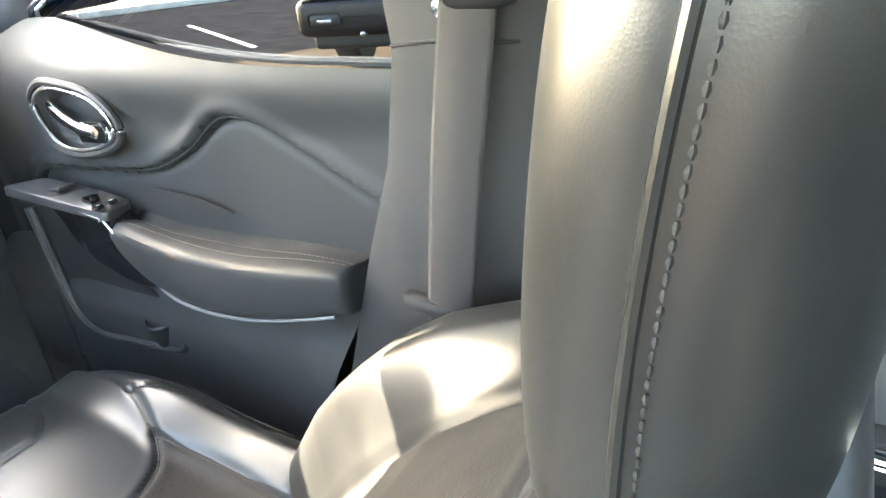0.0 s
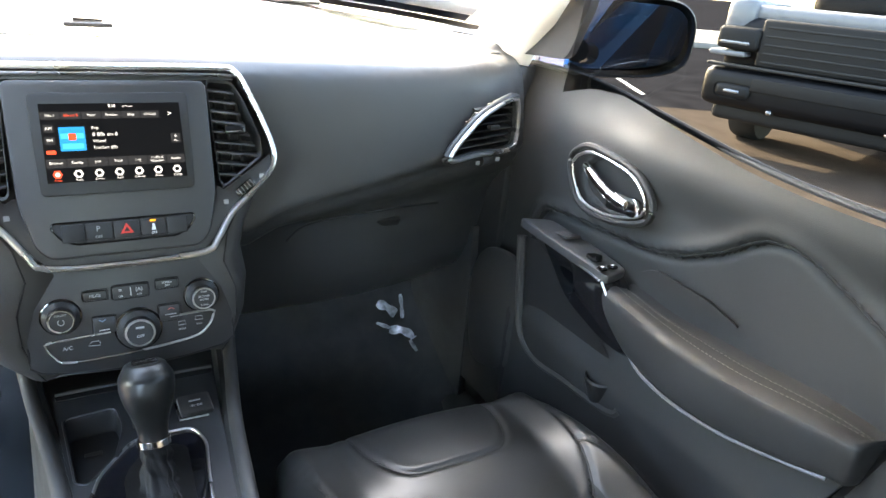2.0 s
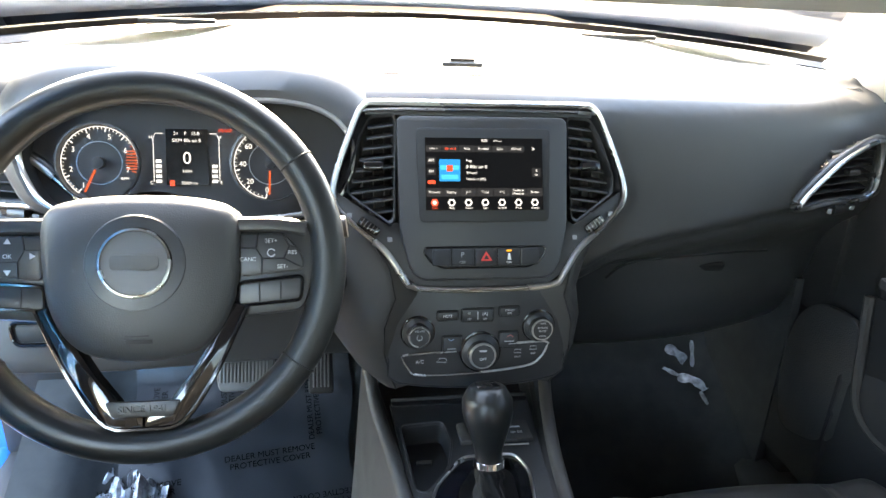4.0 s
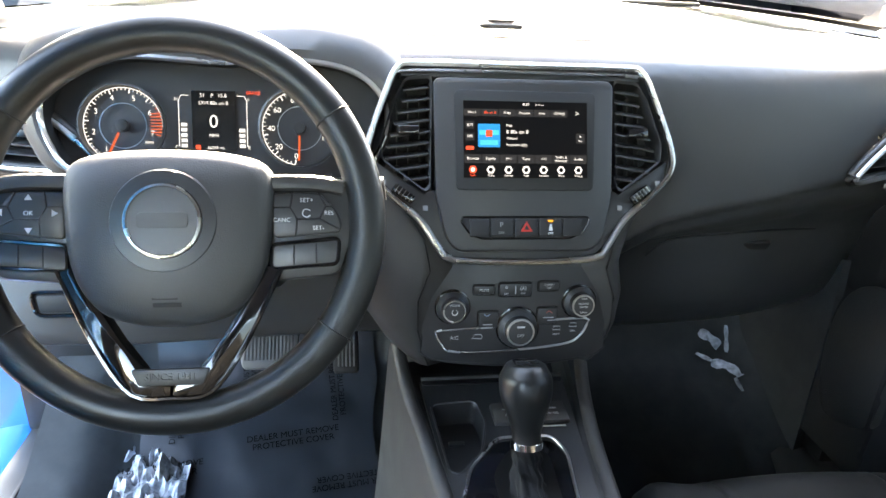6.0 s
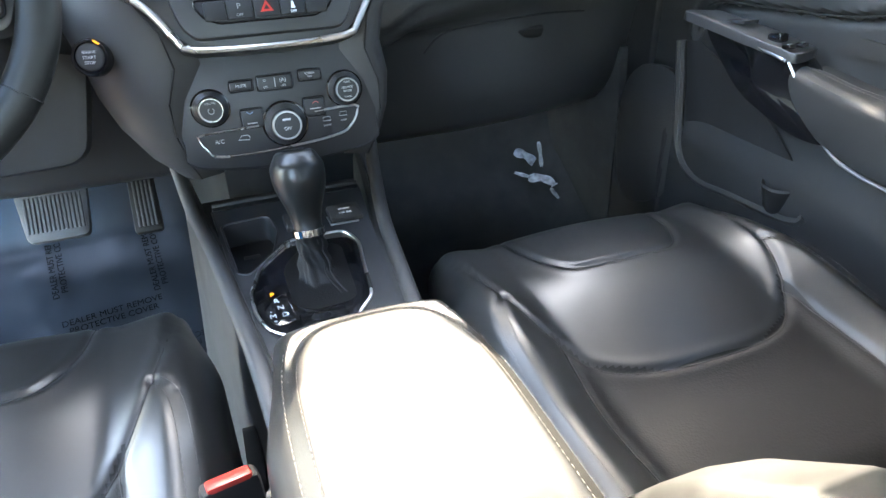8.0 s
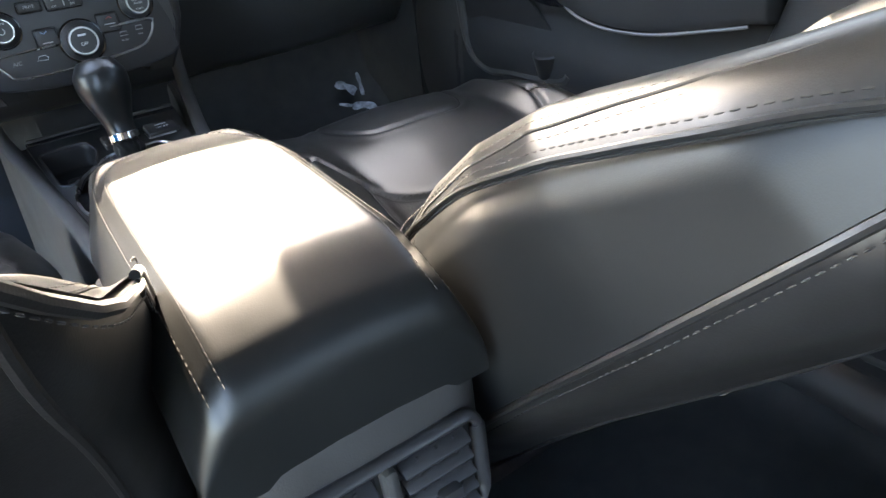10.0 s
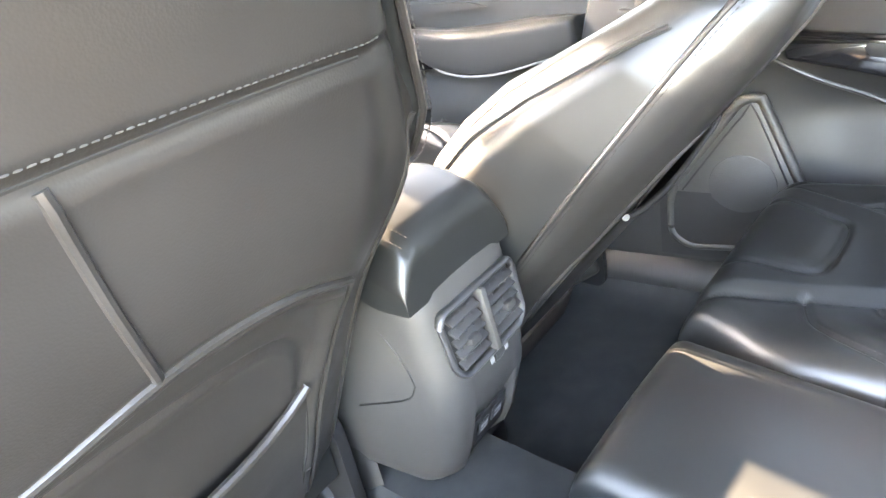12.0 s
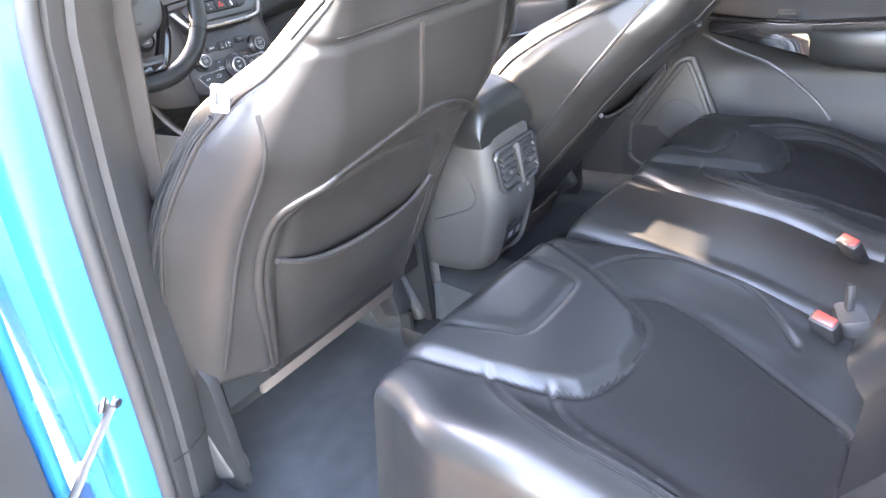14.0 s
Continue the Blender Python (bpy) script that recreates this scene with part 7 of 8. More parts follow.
part("panel_groove", tube_bm([(0.684, a, b) for a, b in smooth_line([(0.215, 0.150), (0.108, 0.296), (0.085, 0.300), (0.012, 0.120)], 0.012)], 0.0018, n=6), DARK, rdoor)
part("panel_border", tube_bm([(0.688, a, b) for a, b in panel_rd], 0.0085, closed=True, n=10), PLASTIC, rdoor, "rounded border of the speaker panel")
strip_rd = smooth_line([(0.045, 0.425), (-0.06, 0.418), (-0.17, 0.412), (-0.30, 0.416), (-0.45, 0.425)], 0.02)
for j, (dz, mat, r) in enumerate(((0.0, CHROME, 0.0022), (0.006, PIANO, 0.005))):
    part("armrest_strip", tube_bm([(rear_door_x(a, b + dz) - 0.003, a, b + dz) for a, b in strip_rd], r, n=8), mat, rdoor, "thin bright strip" if j == 0 else "")
carrier_rd = [(0.040, 0.420), (-0.165, 0.408), (-0.185, 0.375), (-0.225, 0.330), (-0.16, 0.345), (-0.06, 0.372), (0.040, 0.395)]
part("gloss_carrier", slab_bm([(-a, b) for a, b in rounded(carrier_rd, 0.008)], 0.02, 0.003, frame_m((0.664, 0, 0), (0, -1, 0), (0, 0, 1))), PIANO, rdoor, "glossy black pull carrier")
rows = []
for y, zt, zb, xi in ((-0.185, 0.408, 0.335, 0.640), (-0.22, 0.408, 0.322, 0.622), (-0.32, 0.410, 0.312, 0.618), (-0.45, 0.414, 0.316, 0.622), (-0.55, 0.418, 0.330, 0.640), (-0.58, 0.415, 0.345, 0.69)):
    sec = smooth_line([(0.70, y, zt + 0.004), (xi + 0.02, y, zt), (xi + 0.004, y, zt - 0.008), (xi, y, (zt + zb) / 2), (xi + 0.012, y, zb + 0.008), (0.70, y, zb)], 0.006)
    rows.append([tuple(q) for q in np.array(sec)[np.linspace(0, len(sec) - 1, 26).astype(int)]])
put("armrest", loft_mesh("armrest", rows), LEATHER, rdoor, "padded leather armrest")
part("trim_fold", tube_bm([(rear_door_x(a, b) - 0.002, a, b) for a, b in smooth_line([(0.062, 0.385), (-0.02, 0.345), (-0.10, 0.305), (-0.20, 0.235), (-0.24, 0.19)], 0.02)], 0.004, n=8), SATIN, rdoor)
part("window_switch", box_bm((0.020, 0.045, 0.010), 0.003, Matrix.Translation((0.668, -0.13, 0.436)) @ pose(0, 0, 0, 0, -20, 0)), SATIN, rdoor)

# ---- left side: open rear doorway, centre pillar, hinged door ----
lpil = thing("left_centre_pillar", "black centre pillar trim of the open doorway", "pillar trim", kind="structure", at=REAR)


def pillar_line(z):
    """Outer corner of the left centre pillar."""
    return -0.957 + 0.022 * float(sstep(0.55, -0.1, z)) + 0.22 * max(0.0, z - 0.75), 0.285 + 0.02 * float(sstep(0.5, -0.1, z)) - 0.03 * float(sstep(0.5, 1.1, z))


rows = []
for z in np.linspace(-0.40, 1.55, 34):
    xo, yo = pillar_line(z)
    rows.append([(xo + 0.172, yo + 0.22, z), (xo + 0.166, yo + 0.10, z), (xo + 0.152, yo + 0.055, z), (xo + 0.120, yo + 0.030, z), (xo + 0.076, yo + 0.006, z), (xo + 0.066, yo + 0.010, z), (xo + 0.058, yo + 0.003, z), (xo + 0.040, yo, z), (xo + 0.030, yo + 0.006, z), (xo + 0.02, yo + 0.02, z)])
put("pillar_cover", loft_mesh("pillar_cover", rows), PILLAR, lpil)
seal = [(pillar_line(z)[0] + 0.018, pillar_line(z)[1] + 0.000, z) for z in np.linspace(-0.40, 1.55, 36)]
part("door_seal", tube_bm(smooth_line(seal, 0.03), 0.013, n=10), RUBBER, lpil, "rubber door seal")
part("pillar_split", tube_bm([(pillar_line(-0.02)[0] + q, pillar_line(-0.02)[1] + d, -0.02 - q * 0.2) for q, d in ((0.04, -0.001), (0.076, 0.005), (0.120, 0.029), (0.152, 0.054))], 0.0018, n=6), DARK, lpil)
left_belt = thing("seat_belt", "grey driver seat belt hanging beside the centre pillar", "seat belt", at=REAR)
web = []
for t in np.linspace(0, 1, 50):
    z = 1.05 - 1.10 * t
    xo, yo = pillar_line(z)
    web.append([(xo + 0.148 + 0.040 * k / 9 + 0.006 * math.sin(5 * t), yo + 0.075 + 0.0008 * (k % 2), z) for k in range(10)])
ob = put("webbing", loft_mesh("webbing", web), WEBBING, left_belt, "ribbed grey webbing")
sol = ob.modifiers.new("thick", "SOLIDIFY")
sol.thickness = 0.0018
part("guide_cover", box_bm((0.05, 0.07, 0.09), 0.014, Matrix.Translation((pillar_line(1.05)[0] + 0.165, pillar_line(1.05)[1] + 0.065, 1.07)), seg=3), DARK, left_belt, "rounded belt guide cover")
body = thing("car_body_side", "bright blue painted door opening", "car body", kind="structure", at=REAR)
rows = []
for z in np.linspace(-0.42, 1.55, 36):
    xo, yo = pillar_line(z)
    rows.append([(xo + 0.01, yo + 0.010, z), (xo - 0.004, yo + 0.016, z), (xo - 0.030, yo + 0.022, z), (xo - 0.045, yo + 0.035, z), (xo - 0.052, yo + 0.060, z), (xo - 0.075, yo + 0.070, z), (xo - 0.088, yo + 0.10, z), (xo - 0.092, yo + 0.60, z)])
put("pillar_paint", loft_mesh("pillar_paint", rows), BLUE, body)
hinge = thing("door_check_strap", "black door check strap bolted to the pillar", "door hardware", at=REAR)
part("strap", tube_bm([(-0.958, 0.318, 0.150), (-1.03, 0.300, 0.085), (-1.11, 0.275, 0.01)], 0.009, n=8, flat=0.45), RUBBER, hinge)
part("strap_bracket", box_bm((0.05, 0.012, 0.035), 0.005, Matrix.Translation((-0.955, 0.326, 0.152)) @ pose(0, 0, 0, 0, 30, 20)), METALGREY, hinge)
part("strap_bolt", lathe_bm([(0.008, 0), (0.008, 0.008), (0, 0.010)], 12, Matrix.Translation((-0.955, 0.316, 0.154)) @ pose(0, 0, 0, 90, 0, 20)), METALGREY, hinge)
ldoor = thing("open_rear_door", "blue rear door swung wide open", "car door", at=REAR @ Matrix.Translation((-1.08, 0.40, 0)) @ pose(0, 0, 0, 0, 0, -68))
part("door_skin", slab_bm(rounded([(0.0, -0.30), (0.0, 0.80), (-0.95, 0.80), (-0.95, -0.10), (-0.75, -0.30)], 0.05), 0.05, 0.01, frame_m((-0.03, 0, 0), (0, 1, 0), (0, 0, 1))), BLUE, ldoor)
part("door_edge", box_bm((0.10, 0.02, 1.05), 0.008, Matrix.Translation((0.03, -0.012, 0.25))), BLUE, ldoor)
part("door_inner_trim", box_bm((0.05, 0.88, 0.98), 0.02, Matrix.Translation((0.06, -0.47, 0.26))), PLASTIC, ldoor)
for z in (0.55, -0.05):
    part("door_hinge", box_bm((0.05, 0.07, 0.05), 0.008, Matrix.Translation((0.02, 0.03, z))), METALGREY, ldoor)

# ---- floor ----
floor = thing("cabin_floor", "black carpeted car floor with tunnel", "floor", kind="structure")


def floor_z(x, y):
    z = -0.088
    z += 0.19 * float(sstep(1.16, 1.62, y))
    z += 0.42 * float(sstep(1.50, 1.66, y))
    z += (0.085 + 0.045 * float(sstep(0.0, 0.5, y))) * (1 - float(sstep(0.075, 0.135, abs(x))))
    z += 0.07 * float(sstep(0.62, 0.72, abs(x)))
    return z + 0.0025 * noise.noise(Vector((x * 14, y * 14, 0)))


rows = [[(x, y, floor_z(x, y)) for x in np.linspace(-0.80, 0.80, 74)] for y in np.linspace(-0.75, 1.70, 110)]
put("carpet", loft_mesh("carpet", rows), CARPET, floor)
part("bench_riser", box_bm((1.44, 0.02, 0.24), 0.004, REAR @ Matrix.Translation((0, -0.135, -0.07)) @ pose(0, 0, 0, -14, 0, 0)), CARPET, floor)
part("door_sill", tube_bm([(0.735, y, -0.050) for y in np.linspace(-0.7, 1.35, 12)], 0.075, n=16, flat=0.7), PLASTIC, floor)
part("sill_hook", box_bm((0.03, 0.025, 0.018), 0.006, Matrix.Translation((0.700, 0.405, 0.010))), DARK, floor)
part("kick_panel", slab_bm([(1.245, -0.10), (1.25, 0.30), (1.26, 0.42), (1.60, 0.42), (1.65, 0.0), (1.40, -0.10)], 0.02, 0.006, frame_m((0.716, 0, 0), (0, 1, 0), (0, 0, 1))), CARPET, floor)
part("toe_board", box_bm((1.46, 0.02, 0.60), 0.004, Matrix.Translation((0, 1.66, 0.36))), CARPET, floor)

# driver side: ribbed scuff plate on the sill, painted sill outside it
sill = thing("scuff_plate", "black ribbed plastic scuff plate on the driver door sill", "sill trim", kind="structure")
rows = [[(-0.66, y, -0.120), (-0.70, y, -0.085), (-0.74, y, -0.060), (-0.80, y, -0.045), (-0.86, y, -0.042), (-0.885, y, -0.050), (-0.89, y, -0.07)] for y in np.linspace(0.46, 1.62, 20)]
put("plate", loft_mesh("plate", rows), DARK, sill)
for k in range(4):
    part("rib", tube_bm([(-0.765 - 0.022 * k, y, -0.050 + 0.0022 * k) for y in np.linspace(1.18, 1.42, 8)], 0.005, n=8, flat=0.6), DARK, sill)
put("painted_sill", loft_mesh("painted_sill", [[(-0.885, y, -0.055), (-0.91, y, -0.050), (-0.96, y, -0.060), (-0.985, y, -0.10), (-0.99, y, -0.38)] for y in np.linspace(0.46, 1.9, 20)]), BLUE, sill, "blue painted sill")
part("hinge_post", box_bm((0.20, 0.16, 0.95), 0.03, Matrix.Translation((-0.80, 1.56, 0.40))), DARK, sill, "black hinge post")
rest = thing("foot_rest", "black foot rest beside the pedals", "foot rest")
part("rest_pad", slab_bm(rounded([(-0.055, -0.13), (0.055, -0.13), (0.05, 0.13), (-0.05, 0.13)], 0.02), 0.05, 0.01, frame_m((-0.63, 1.50, 0.0), (1, 0, 0), (0, 0.75, 0.62))), DARK, rest)

film = thing("driver_floor_cover", "dark protective film printed with removal notice on driver floor", "floor cover")
rows = []
for y in np.linspace(0.86, 1.60, 66):
    rows.append([(x + 0.006 * math.sin(y * 31), y, floor_z(x, y) + 0.017 + 0.004 * noise.noise(Vector((x * 12, y * 12, 3))) + 0.0020 * noise.noise(Vector((x * 38, y * 38, 7)))) for x in np.linspace(-0.62, -0.165, 44)])
put("film_sheet", loft_mesh("film_sheet", rows), MATFILM, film)


def notice(x, y, turn, size=0.026, words="DEALER MUST REMOVE\nPROTECTIVE COVER"):
    dz = (floor_z(x, y + 0.02) - floor_z(x, y - 0.02)) / 0.04
    m = frame_m((x, y, floor_z(x, y) + 0.0215), (math.cos(radians(turn)), math.sin(radians(turn)), dz * math.sin(radians(turn))), (-math.sin(radians(turn)), math.cos(radians(turn)), dz * math.cos(radians(turn))))
    writing(words, size, BLACKPRINT, film, m, "printed_notice", "black printed notice")


notice(-0.330, 1.350, 5, 0.0175)
notice(-0.425, 1.470, 96, 0.0165)
notice(-0.245, 1.450, 96, 0.0165)
notice(-0.590, 1.300, 5, 0.0175)
notice(-0.560, 1.420, 94, 0.0165)
notice(-0.205, 1.270, 185, 0.0165)
notice(-0.40, 1.60, 4, 0.0165)


def crumple(name, label, at, size, seed):
    c = thing(name, label, "plastic film", group="loose film")
    rng = random.Random(seed)
    rows = []
    n = 22
    off = rng.random() * 50
    for j in range(n):
        row = []
        for i in range(n):
            u, v = i / (n - 1) - 0.5, j / (n - 1) - 0.5
            h = 0.25 * abs(noise.noise(Vector((u * 5 + off, v * 5, off)))) + 0.12 * abs(noise.noise(Vector((u * 12 + off, v * 12, off))))
            row.append((at[0] + u * size[0], at[1] + v * size[1], at[2] + h * size[2] * 2 * (1 - 1.6 * max(abs(u), abs(v)) ** 2)))
        rows.append(row)
    ob = put("film", loft_mesh("film", rows), BAG, c, smooth=False)


crumple("crumpled_film", "crumpled clear plastic film near the driver door", (-0.585, 1.330, -0.035), (0.13, 0.22, 0.13), 3)


# scraps of clear film in the passenger footwell: thin curled ribbons
scrap = thing("film_scraps", "curled clear film scraps in the dark passenger footwell", "plastic film", group="loose film")


def ribbon(pts, w, up=(0, -0.5, 0.85)):
    line = smooth_line(pts, 0.008)
    rows = []
    for i, p in enumerate(line):
        d = Vector(line[min(i + 1, len(line) - 1)]) - Vector(line[max(i - 1, 0)])
        sdir = d.cross(Vector(up)).normalized()
        ww = w * (0.5 + 0.5 * abs(math.sin(i * 0.7)))
        rows.append([tuple(Vector(p) - sdir * ww), tuple(Vector(p) + Vector(up) * 0.004 * math.sin(i)), tuple(Vector(p) + sdir * ww)])
    put("scrap", loft_mesh("scrap", rows), BAG, scrap)


ribbon([(0.535, 1.575, 0.085), (0.575, 1.53, 0.080), (0.605, 1.49, 0.075), (0.645, 1.44, 0.070)], 0.007)
ribbon([(0.600, 1.52, 0.125), (0.625, 1.50, 0.115), (0.640, 1.49, 0.100)], 0.016)
ribbon([(0.665, 1.52, 0.14), (0.662, 1.50, 0.11), (0.655, 1.48, 0.09)], 0.006)
ribbon([(0.610, 1.46, 0.075), (0.640, 1.44, 0.080), (0.655, 1.41, 0.070)], 0.014)
ribbon([(0.650, 1.42, 0.060), (0.655, 1.39, 0.045)], 0.006)

# rear buckles on the bench
buckle((-0.225, -0.570, 0.272), 70, -38, "black belt buckle with red button on the bench", REAR)
buckle((0.085, -0.560, 0.272), 60, -42, "belt buckle with red button lying at the far seat", REAR)
sock = thing("buckle_socket", "black seat belt anchor socket in the bench", "seat belt anchor", at=REAR)
part("socket_frame", box_bm((0.07, 0.05, 0.05), 0.012, Matrix.Translation((-0.165, -0.600, 0.265)) @ pose(0, 0, 0, -20, 0, 20)), SATIN, sock)
part("belt_tongue", box_bm((0.022, 0.012, 0.060), 0.004, Matrix.Translation((-0.16, -0.585, 0.300)) @ pose(0, 0, 0, -10, 12, 20)), DARK, sock)

# ---- roof, glass, rear wall ----
roof = thing("car_roof", "grey headliner under a blue roof", "car roof", kind="structure")
rows = []
for y in np.linspace(0.82, -1.6, 26):
    rows.append([(x, y - 0.10 * (x / 0.62) ** 2 * (y > 0.7), 1.225 - 0.05 * (x / 0.62) ** 2 - 0.02 * max(0, -y - 0.8) ) for x in np.linspace(-0.63, 0.63, 16)])
put("headliner", loft_mesh("headliner", rows), ROOFCLOTH, roof)
skin = [[(x * 1.05, y + (0.02 if y > 0.7 else 0), z + 0.05) for x, y, z in r] for r in rows]
put("roof_skin", loft_mesh("roof_skin", skin), BLUE, roof)
part("header", tube_bm(rows[0], 0.022, n=10), HEADLINER, roof)
for s in (1, -1):
    part("roof_rail", tube_bm([(s * 0.60, 0.80, 1.19), (s * 0.63, 0.3, 1.20), (s * 0.63, -0.9, 1.18), (s * 0.60, -1.6, 1.12)], 0.035, n=10), HEADLINER, roof)
    part("rear_quarter", slab_bm([(-0.85, -0.30), (-0.85, 1.15), (-1.0, 1.18), (-1.65, 1.1), (-1.65, -0.3)][::-1], 0.05, 0.01, frame_m((s * 0.80, 0, 0), (0, 1, 0), (0, 0, 1))), PLASTIC, roof)
part("cargo_floor", box_bm((1.5, 0.9, 0.05), 0.01, Matrix.Translation((0, -1.25, 0.30))), CARPET, roof)
part("tailgate", box_bm((1.45, 0.05, 0.75), 0.02, Matrix.Translation((0, -1.68, 0.40))), PLASTIC, roof)

# unseen visor, added and cut to block sun on passenger seat and bench
for x0, x1, low in ((0.052, 0.630, -0.205),):
    visor = thing("sun_visor", "unseen grey visor added to shade the passenger seat and bench", "sun visor", group="sun visors")
    vm = frame_m(((x0 + x1) / 2, 0.885, 1.085), (1, 0, 0), (0, -0.52, 0.85))
    part("visor_pad", slab_bm(rounded([(-(x1 - x0) / 2, low), ((x1 - x0) / 2, low), ((x1 - x0) / 2, 0.145), (-(x1 - x0) / 2, 0.145)], 0.03), 0.014, 0.005, vm), HEADLINER, visor)
    part("visor_rod", tube_bm([vm @ Vector((-(x1 - x0) / 2, 0.148, -0.007)), vm @ Vector(((x1 - x0) / 2, 0.148, -0.007))], 0.005, n=8), DARK, visor)

# mirror is out of view, set where it ends the sun patch on the bench
rear_mirror = thing("rear_view_mirror", "black rear-view mirror on its stalk behind the windscreen", "rear-view mirror")
vm = frame_m((0.0, 1.05, 1.024), (1, 0, 0), (0, -0.12, 0.99))
part("mirror_housing", slab_bm(rounded([(-0.118, -0.036), (0.118, -0.036), (0.124, 0.034), (-0.124, 0.034)], 0.022), 0.028, 0.008, vm @ Matrix.Translation((0, 0, 0.012))), DARK, rear_mirror)
part("mirror_stalk", box_bm((0.030, 0.024, 0.07), 0.006, Matrix.Translation((0, 1.066, 1.050))), DARK, rear_mirror)
# unseen box, added to stop sun passing over the mirror
part("sensor_box", box_bm((0.150, 0.075, 0.150), 0.020, Matrix.Translation((0, 1.085, 1.078)) @ pose(0, 0, 0, 35, 0, 0)), DARK, rear_mirror, "unseen black sensor box blocking sun above the mirror")
# pod added out of view to cast the rounded shadow on the lid
part("shade_pod", slab_bm(rounded([(-0.058, 0.060), (-0.058, -0.060), (0.060, -0.070), (0.062, 0.060)], 0.034, 6), 0.020, 0.006, frame_m((0.116, 1.13, 1.022), (1, 0, 0), (0, 0.1, 1))), DARK, rear_mirror, "unseen rounded pod added to shade the armrest lid")

screen_glass = thing("windscreen", "clear laminated windscreen with black lower band", "windscreen", kind="structure")
rows = []
for t in np.linspace(0, 1, 12):
    rows.append([(x * (1 - 0.16 * t), 1.56 - 0.16 * (abs(x) / 0.72) ** 2.2 + (0.84 - 1.56 + 0.05 * (abs(x) / 0.72) ** 2.2) * t, 0.862 + 0.365 * t - 0.04 * (x / 0.7) ** 2) for x in np.linspace(-0.74, 0.74, 24)])
g = put("glass_pane", loft_mesh("glass_pane", rows), PANE, screen_glass)
g.visible_shadow = False
band = [[(a, b + 0.004, c - 0.004) for a, b, c in r] for r in rows[:2]]
band[1] = [tuple(np.array(p) * 0.35 + np.array(q) * 0.65) for p, q in zip(band[1], band[0])]
put("ceramic_band", loft_mesh("ceramic_band", band), DARK, screen_glass, "black printed band")
wiper = thing("windscreen_wiper", "black wiper arms parked at the windscreen base", "wiper")
part("wiper_arm", tube_bm([(-0.55, 1.54, 0.88), (-0.2, 1.60, 0.90), (0.10, 1.615, 0.895), (0.34, 1.60, 0.885)], 0.009, n=8), RUBBER, wiper)
part("wiper_arm", tube_bm([(0.15, 1.62, 0.885), (0.40, 1.575, 0.892), (0.62, 1.50, 0.880)], 0.008, n=8), RUBBER, wiper)
part("wiper_pivot", lathe_bm([(0.03, 0.0), (0.03, 0.02), (0.018, 0.035), (0, 0.04)], 20, Matrix.Translation((0.30, 1.61, 0.875))), RUBBER, wiper)
hood_ob = thing("bonnet", "blue bonnet beyond the windscreen", "car bonnet", kind="structure")
rows = [[(x, y, 0.86 - 0.18 * ((y - 1.62) / 1.0) ** 2 - 0.10 * (x / 0.8) ** 2) for x in np.linspace(-0.82, 0.82, 16)] for y in np.linspace(1.60, 2.60, 12)]
put("bonnet_skin", loft_mesh("bonnet_skin", rows), BLUE, hood_ob)
part("cowl", box_bm((1.40, 0.10, 0.02), 0.006, Matrix.Translation((0, 1.61, 0.855))), DARK, hood_ob)
for nm, y0, y1 in (("front_side_window", 1.14, 0.32), ("rear_side_window", 0.14, -0.85)):
    w = thing(nm, "clear side window glass raised in the door", "car window", kind="structure")
    rows = []
    for t in np.linspace(0, 1, 8):
        rows.append([(0.770 - 0.155 * t ** 1.2, y, 0.640 + 0.53 * t) for y in np.linspace(y0 - 0.25 * t * (y0 > 1), y1, 10)])
    g = put("glass_pane", loft_mesh(nm, rows), SIDEPANE if y0 > 1 else TINT, w)
rear_window = thing("rear_window", "dark tinted rear window above the tailgate", "car window", kind="structure")
put("glass_pane", loft_mesh("rear_window_pane", [[(x * (1 - 0.12 * t), -1.66 + 0.06 * t - 0.05 * (1 - (x / 0.72) ** 2), 0.765 + 0.43 * t) for x in np.linspace(-0.72, 0.72, 14)] for t in np.linspace(0, 1, 6)]), TINT, rear_window)

# ---- door mirror, right ----
mir = thing("door_mirror", "black door mirror reflecting the blue car side", "door mirror")
MSIZE = 0.98
loop = smooth_line([(a * MSIZE, b * MSIZE) for a, b in ((-0.115, 0.055), (0.06, 0.075), (0.125, 0.055), (0.140, 0.0), (0.120, -0.060), (0.02, -0.085), (-0.115, -0.075))], 0.012, closed=True)
MM = frame_m((0.945, 1.165, 0.838), (0.83, -0.55, 0), (0, 0, 1))
rows = []
for f, z in ((0.93, -0.004), (0.97, 0.004), (1.0, -0.004), (1.02, -0.03), (0.95, -0.07), (0.7, -0.11), (0.2, -0.125)):
    rows.append([tuple(MM @ Vector((p[0] * f, p[1] * f, z))) for p in loop])
put("mirror_shell", loft_mesh("mirror_shell", rows, closed=True, caps=False), DARK, mir)
MIRROR = material("mirror_glass", (0.045, 0.047, 0.05), 0.02, metal=1.0, mottle=0.0, rough_var=0.0)
part("mirror_pane", slab_bm([(p[0] * 0.88, p[1] * 0.86) for p in loop], 0.002, m=MM @ Matrix.Translation((0, 0, -0.003)) @ pose(0, 0, 0, 13, 4, 0)), MIRROR, mir, "mirror glass")
part("mirror_foot", tube_bm([(0.79, 1.12, 0.81), (0.86, 1.17, 0.80)], 0.022, n=10), PIANO, mir)

# ---- outside ----
GZ = -0.44
ground = thing("ground", "asphalt parking lot, darkened for shade", "ground", kind="structure")
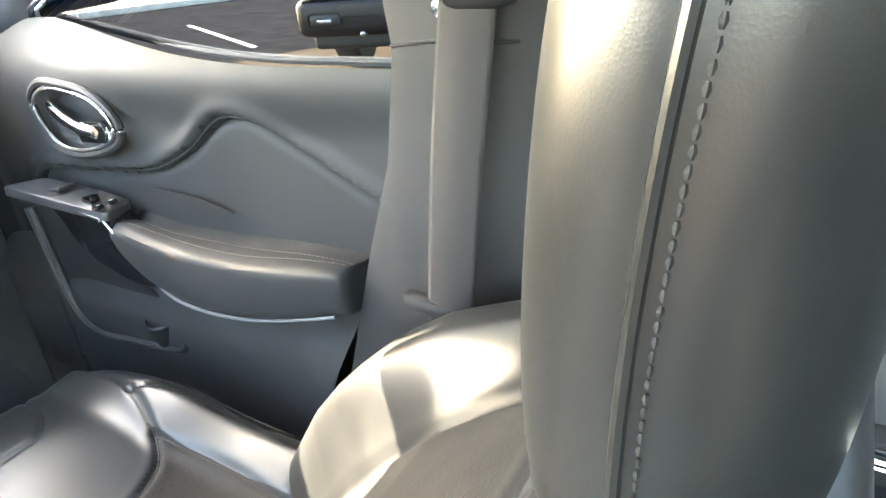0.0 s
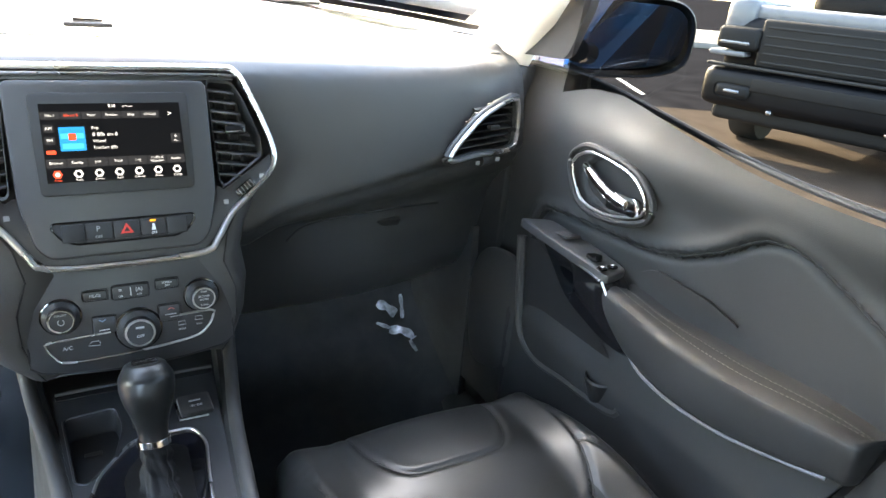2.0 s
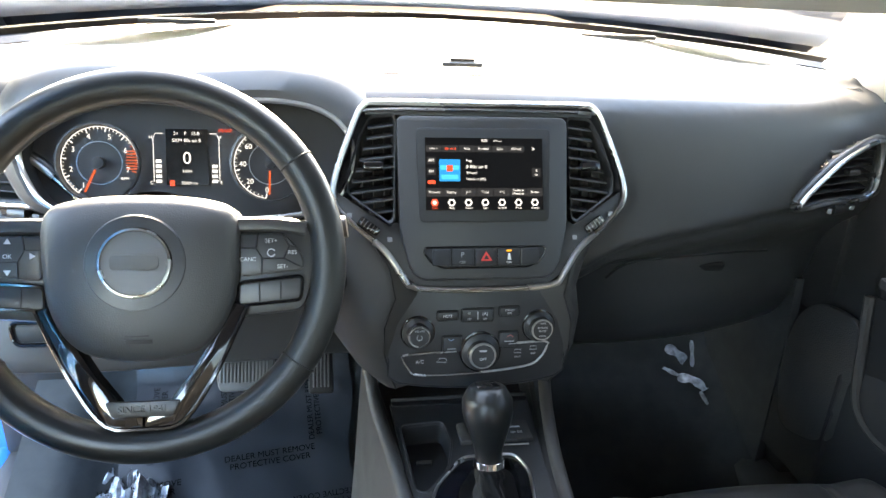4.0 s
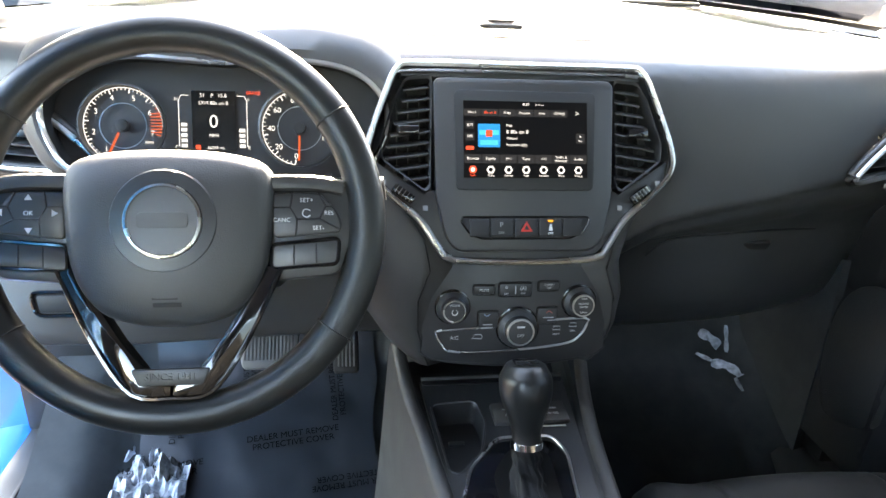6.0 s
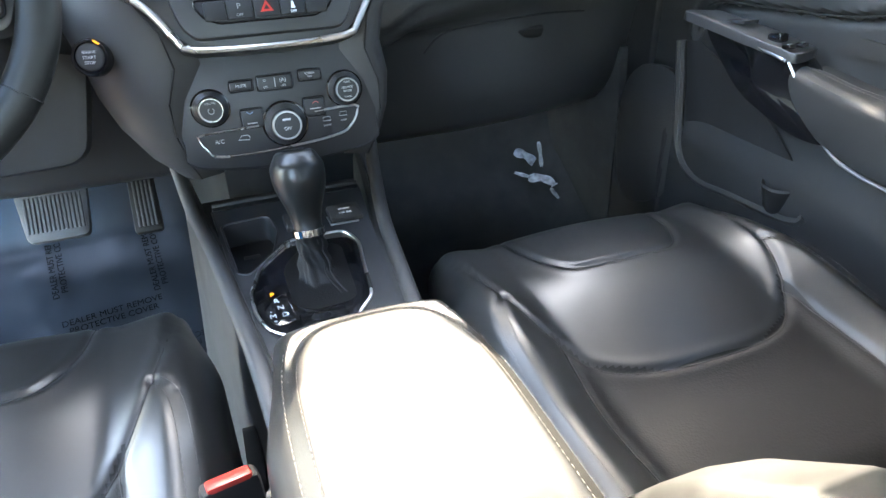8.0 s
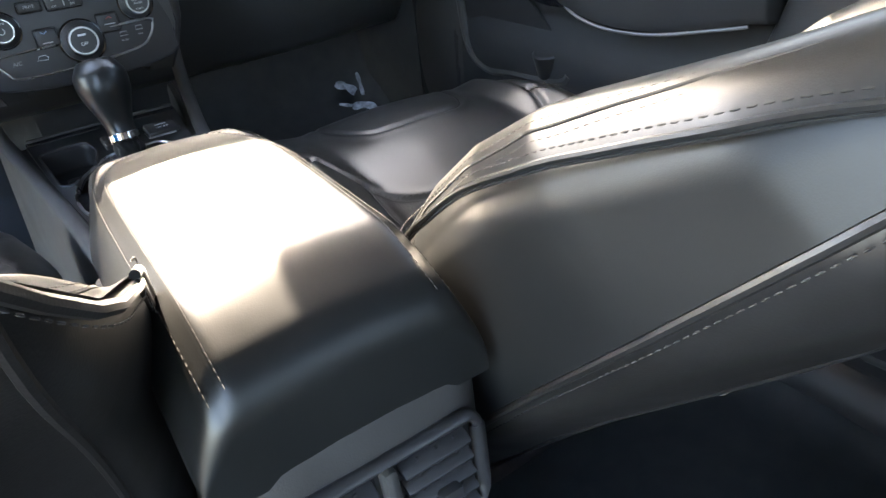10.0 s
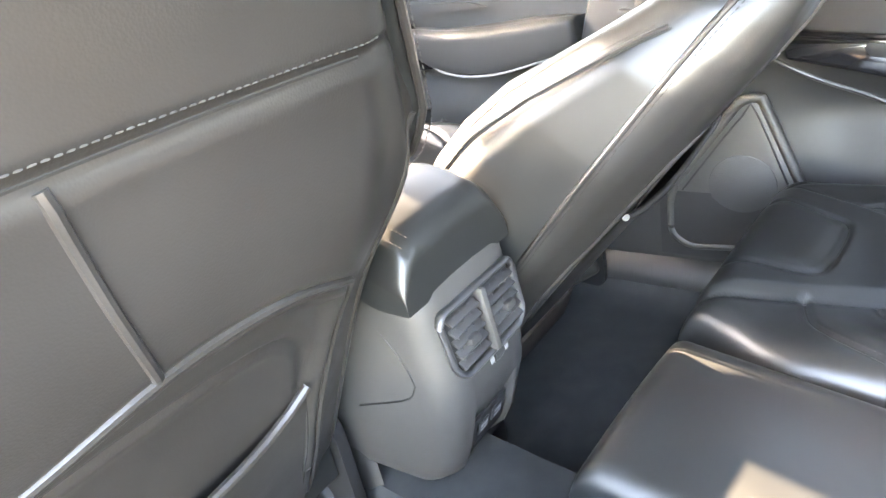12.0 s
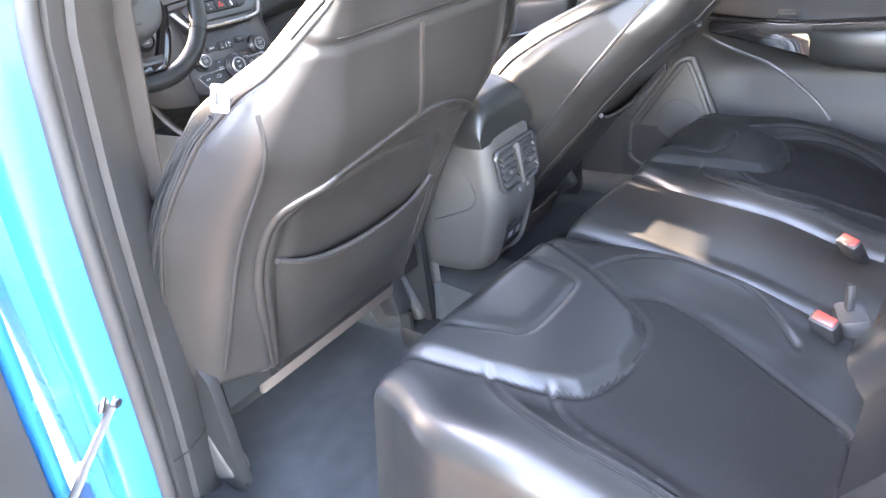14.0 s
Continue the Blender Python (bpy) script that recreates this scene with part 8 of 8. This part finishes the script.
# asphalt beyond the bay, its shade put into the base colour
put("ground_sheet", mesh("ground_sheet", [(-400, -400, GZ), (400, -400, GZ), (400, 400, GZ), (-400, 400, GZ)], [(0, 1, 2, 3)]), SHADED_ASPHALT, ground)
# sandy concrete bay under the car
bay = [(-8, -8), (5.2, -8), (6.2, 0), (7.6, 5.9), (6.4, 6.5), (-8, 8.2)]
put("concrete_bay", mesh("concrete_bay", [(x, y, GZ + 0.004) for x, y in bay], [tuple(range(len(bay)))]), SANDY, ground)
put("bay_line", mesh("bay_line", [(7.2, 7.2, GZ + 0.004), (7.3, 7.2, GZ + 0.004), (9.6, 11.2, GZ + 0.004), (9.5, 11.2, GZ + 0.004)], [(0, 1, 2, 3)]), PAINTLINE, ground)
kerb = thing("kerb", "concrete kerb at the edge of the lot", "kerb", kind="structure")
KM_ = Matrix.Translation((14.5, 15.0, GZ)) @ pose(0, 0, 0, 0, 0, -28)
part("kerb_stone", box_bm((50, 0.20, 0.16), 0.02, KM_ @ Matrix.Translation((0, 0, 0.08))), CONCRETE, kerb)
walkway = thing("paved_walkway", "brick paved walkway behind the kerb", "pavement", kind="structure")
part("walkway_bed", box_bm((50, 8, 0.14), 0, KM_ @ Matrix.Translation((0, 4.2, 0.07))), CONCRETE, walkway)
brick_me = None
for j in range(7):
    for i in range(28):
        b = box_bm((0.42, 0.42, 0.02), 0.012, seg=1) if brick_me is None else None
        if b is not None:
            brick_me = bpy.data.meshes.new("paver")
            b.to_mesh(brick_me)
            b.free()
            brick_me.materials.append(PAVER)
        put("paver", brick_me, PAVER, walkway, m=KM_ @ Matrix.Translation((-6.2 + 0.45 * i + 0.22 * (j % 2), 0.45 + 0.45 * j, 0.145)), smooth=False)

truck = thing("parked_pickup", "black and white pickup truck parked nose-on beside the car", "pickup truck", at=Matrix.Translation((5.75, 3.55, GZ)) @ pose(0, 0, 0, 0, 0, -74) @ Matrix.Diagonal((1.15, 1.0, 1.0, 1.0)))


# built with the nose at local y = 0, facing local -y
def tb(name, size, at, bev, mat, label="", rot=(0, 0, 0)):
    return part(name, box_bm(size, bev, Matrix.Translation(at) @ pose(0, 0, 0, *rot), seg=3), mat, truck, label)


tb("truck_body", (1.95, 4.6, 0.50), (0, 2.42, 0.98), 0.10, TRUCKBLACK)
tb("hood", (1.80, 1.5, 0.16), (0, 0.95, 1.26), 0.06, TRUCKWHITE, "white bonnet")
tb("bumper", (2.04, 0.34, 0.36), (0, 0.08, 0.60), 0.09, TRUCKBLACK, "black front bumper")
tb("lower_valance", (1.84, 0.24, 0.18), (0, 0.14, 0.38), 0.05, DARK)
tb("grille", (1.30, 0.10, 0.42), (0, 0.03, 1.02), 0.03, DARK, "black grille")
for k in range(5):
    tb("grille_bar", (1.20, 0.014, 0.018), (0, -0.024, 0.86 + 0.075 * k), 0.004, RUBBER)
tb("bumper_grille", (1.20, 0.04, 0.12), (0, -0.085, 0.66), 0.01, DARK)
tb("bumper_lip", (2.0, 0.06, 0.03), (0, -0.06, 0.80), 0.012, RUBBER)
for s in (1, -1):
    tb("headlamp", (0.34, 0.26, 0.20), (s * 0.81, 0.08, 1.04), 0.04, DARK, "smoked headlamp")
    tb("lamp_bar", (0.24, 0.05, 0.03), (s * 0.82, -0.05, 1.00), 0.01, LENS)
    tb("fender_corner", (0.24, 1.0, 0.34), (s * 0.90, 0.62, 1.22), 0.08, TRUCKWHITE, "white wing")
    tb("wing_edge", (0.30, 0.30, 0.05), (s * 0.88, 0.12, 0.90), 0.02, TRUCKWHITE)
    tb("fog_recess", (0.30, 0.06, 0.14), (s * 0.74, -0.080, 0.58), 0.05, DARK)
    tb("fog_lamp", (0.13, 0.05, 0.035), (s * 0.74, -0.10, 0.575), 0.015, LENS, "fog lamp")
    tb("tow_hook", (0.05, 0.10, 0.05), (s * 0.42, -0.05, 0.44), 0.02, METALGREY)
    for yy in (0.95, 4.0):
        part("tyre", lathe_bm([(0.22, -0.12), (0.37, -0.12), (0.39, -0.08), (0.39, 0.08), (0.37, 0.12), (0.22, 0.12), (0.20, 0.05), (0, 0.04)], 32, Matrix.Translation((s * 0.84, yy, 0.39)) @ pose(0, 0, 0, 0, 90 * s, 0)), TYRE, truck)
tb("cab", (1.75, 2.2, 0.65), (0, 2.9, 1.50), 0.20, TRUCKBLACK)
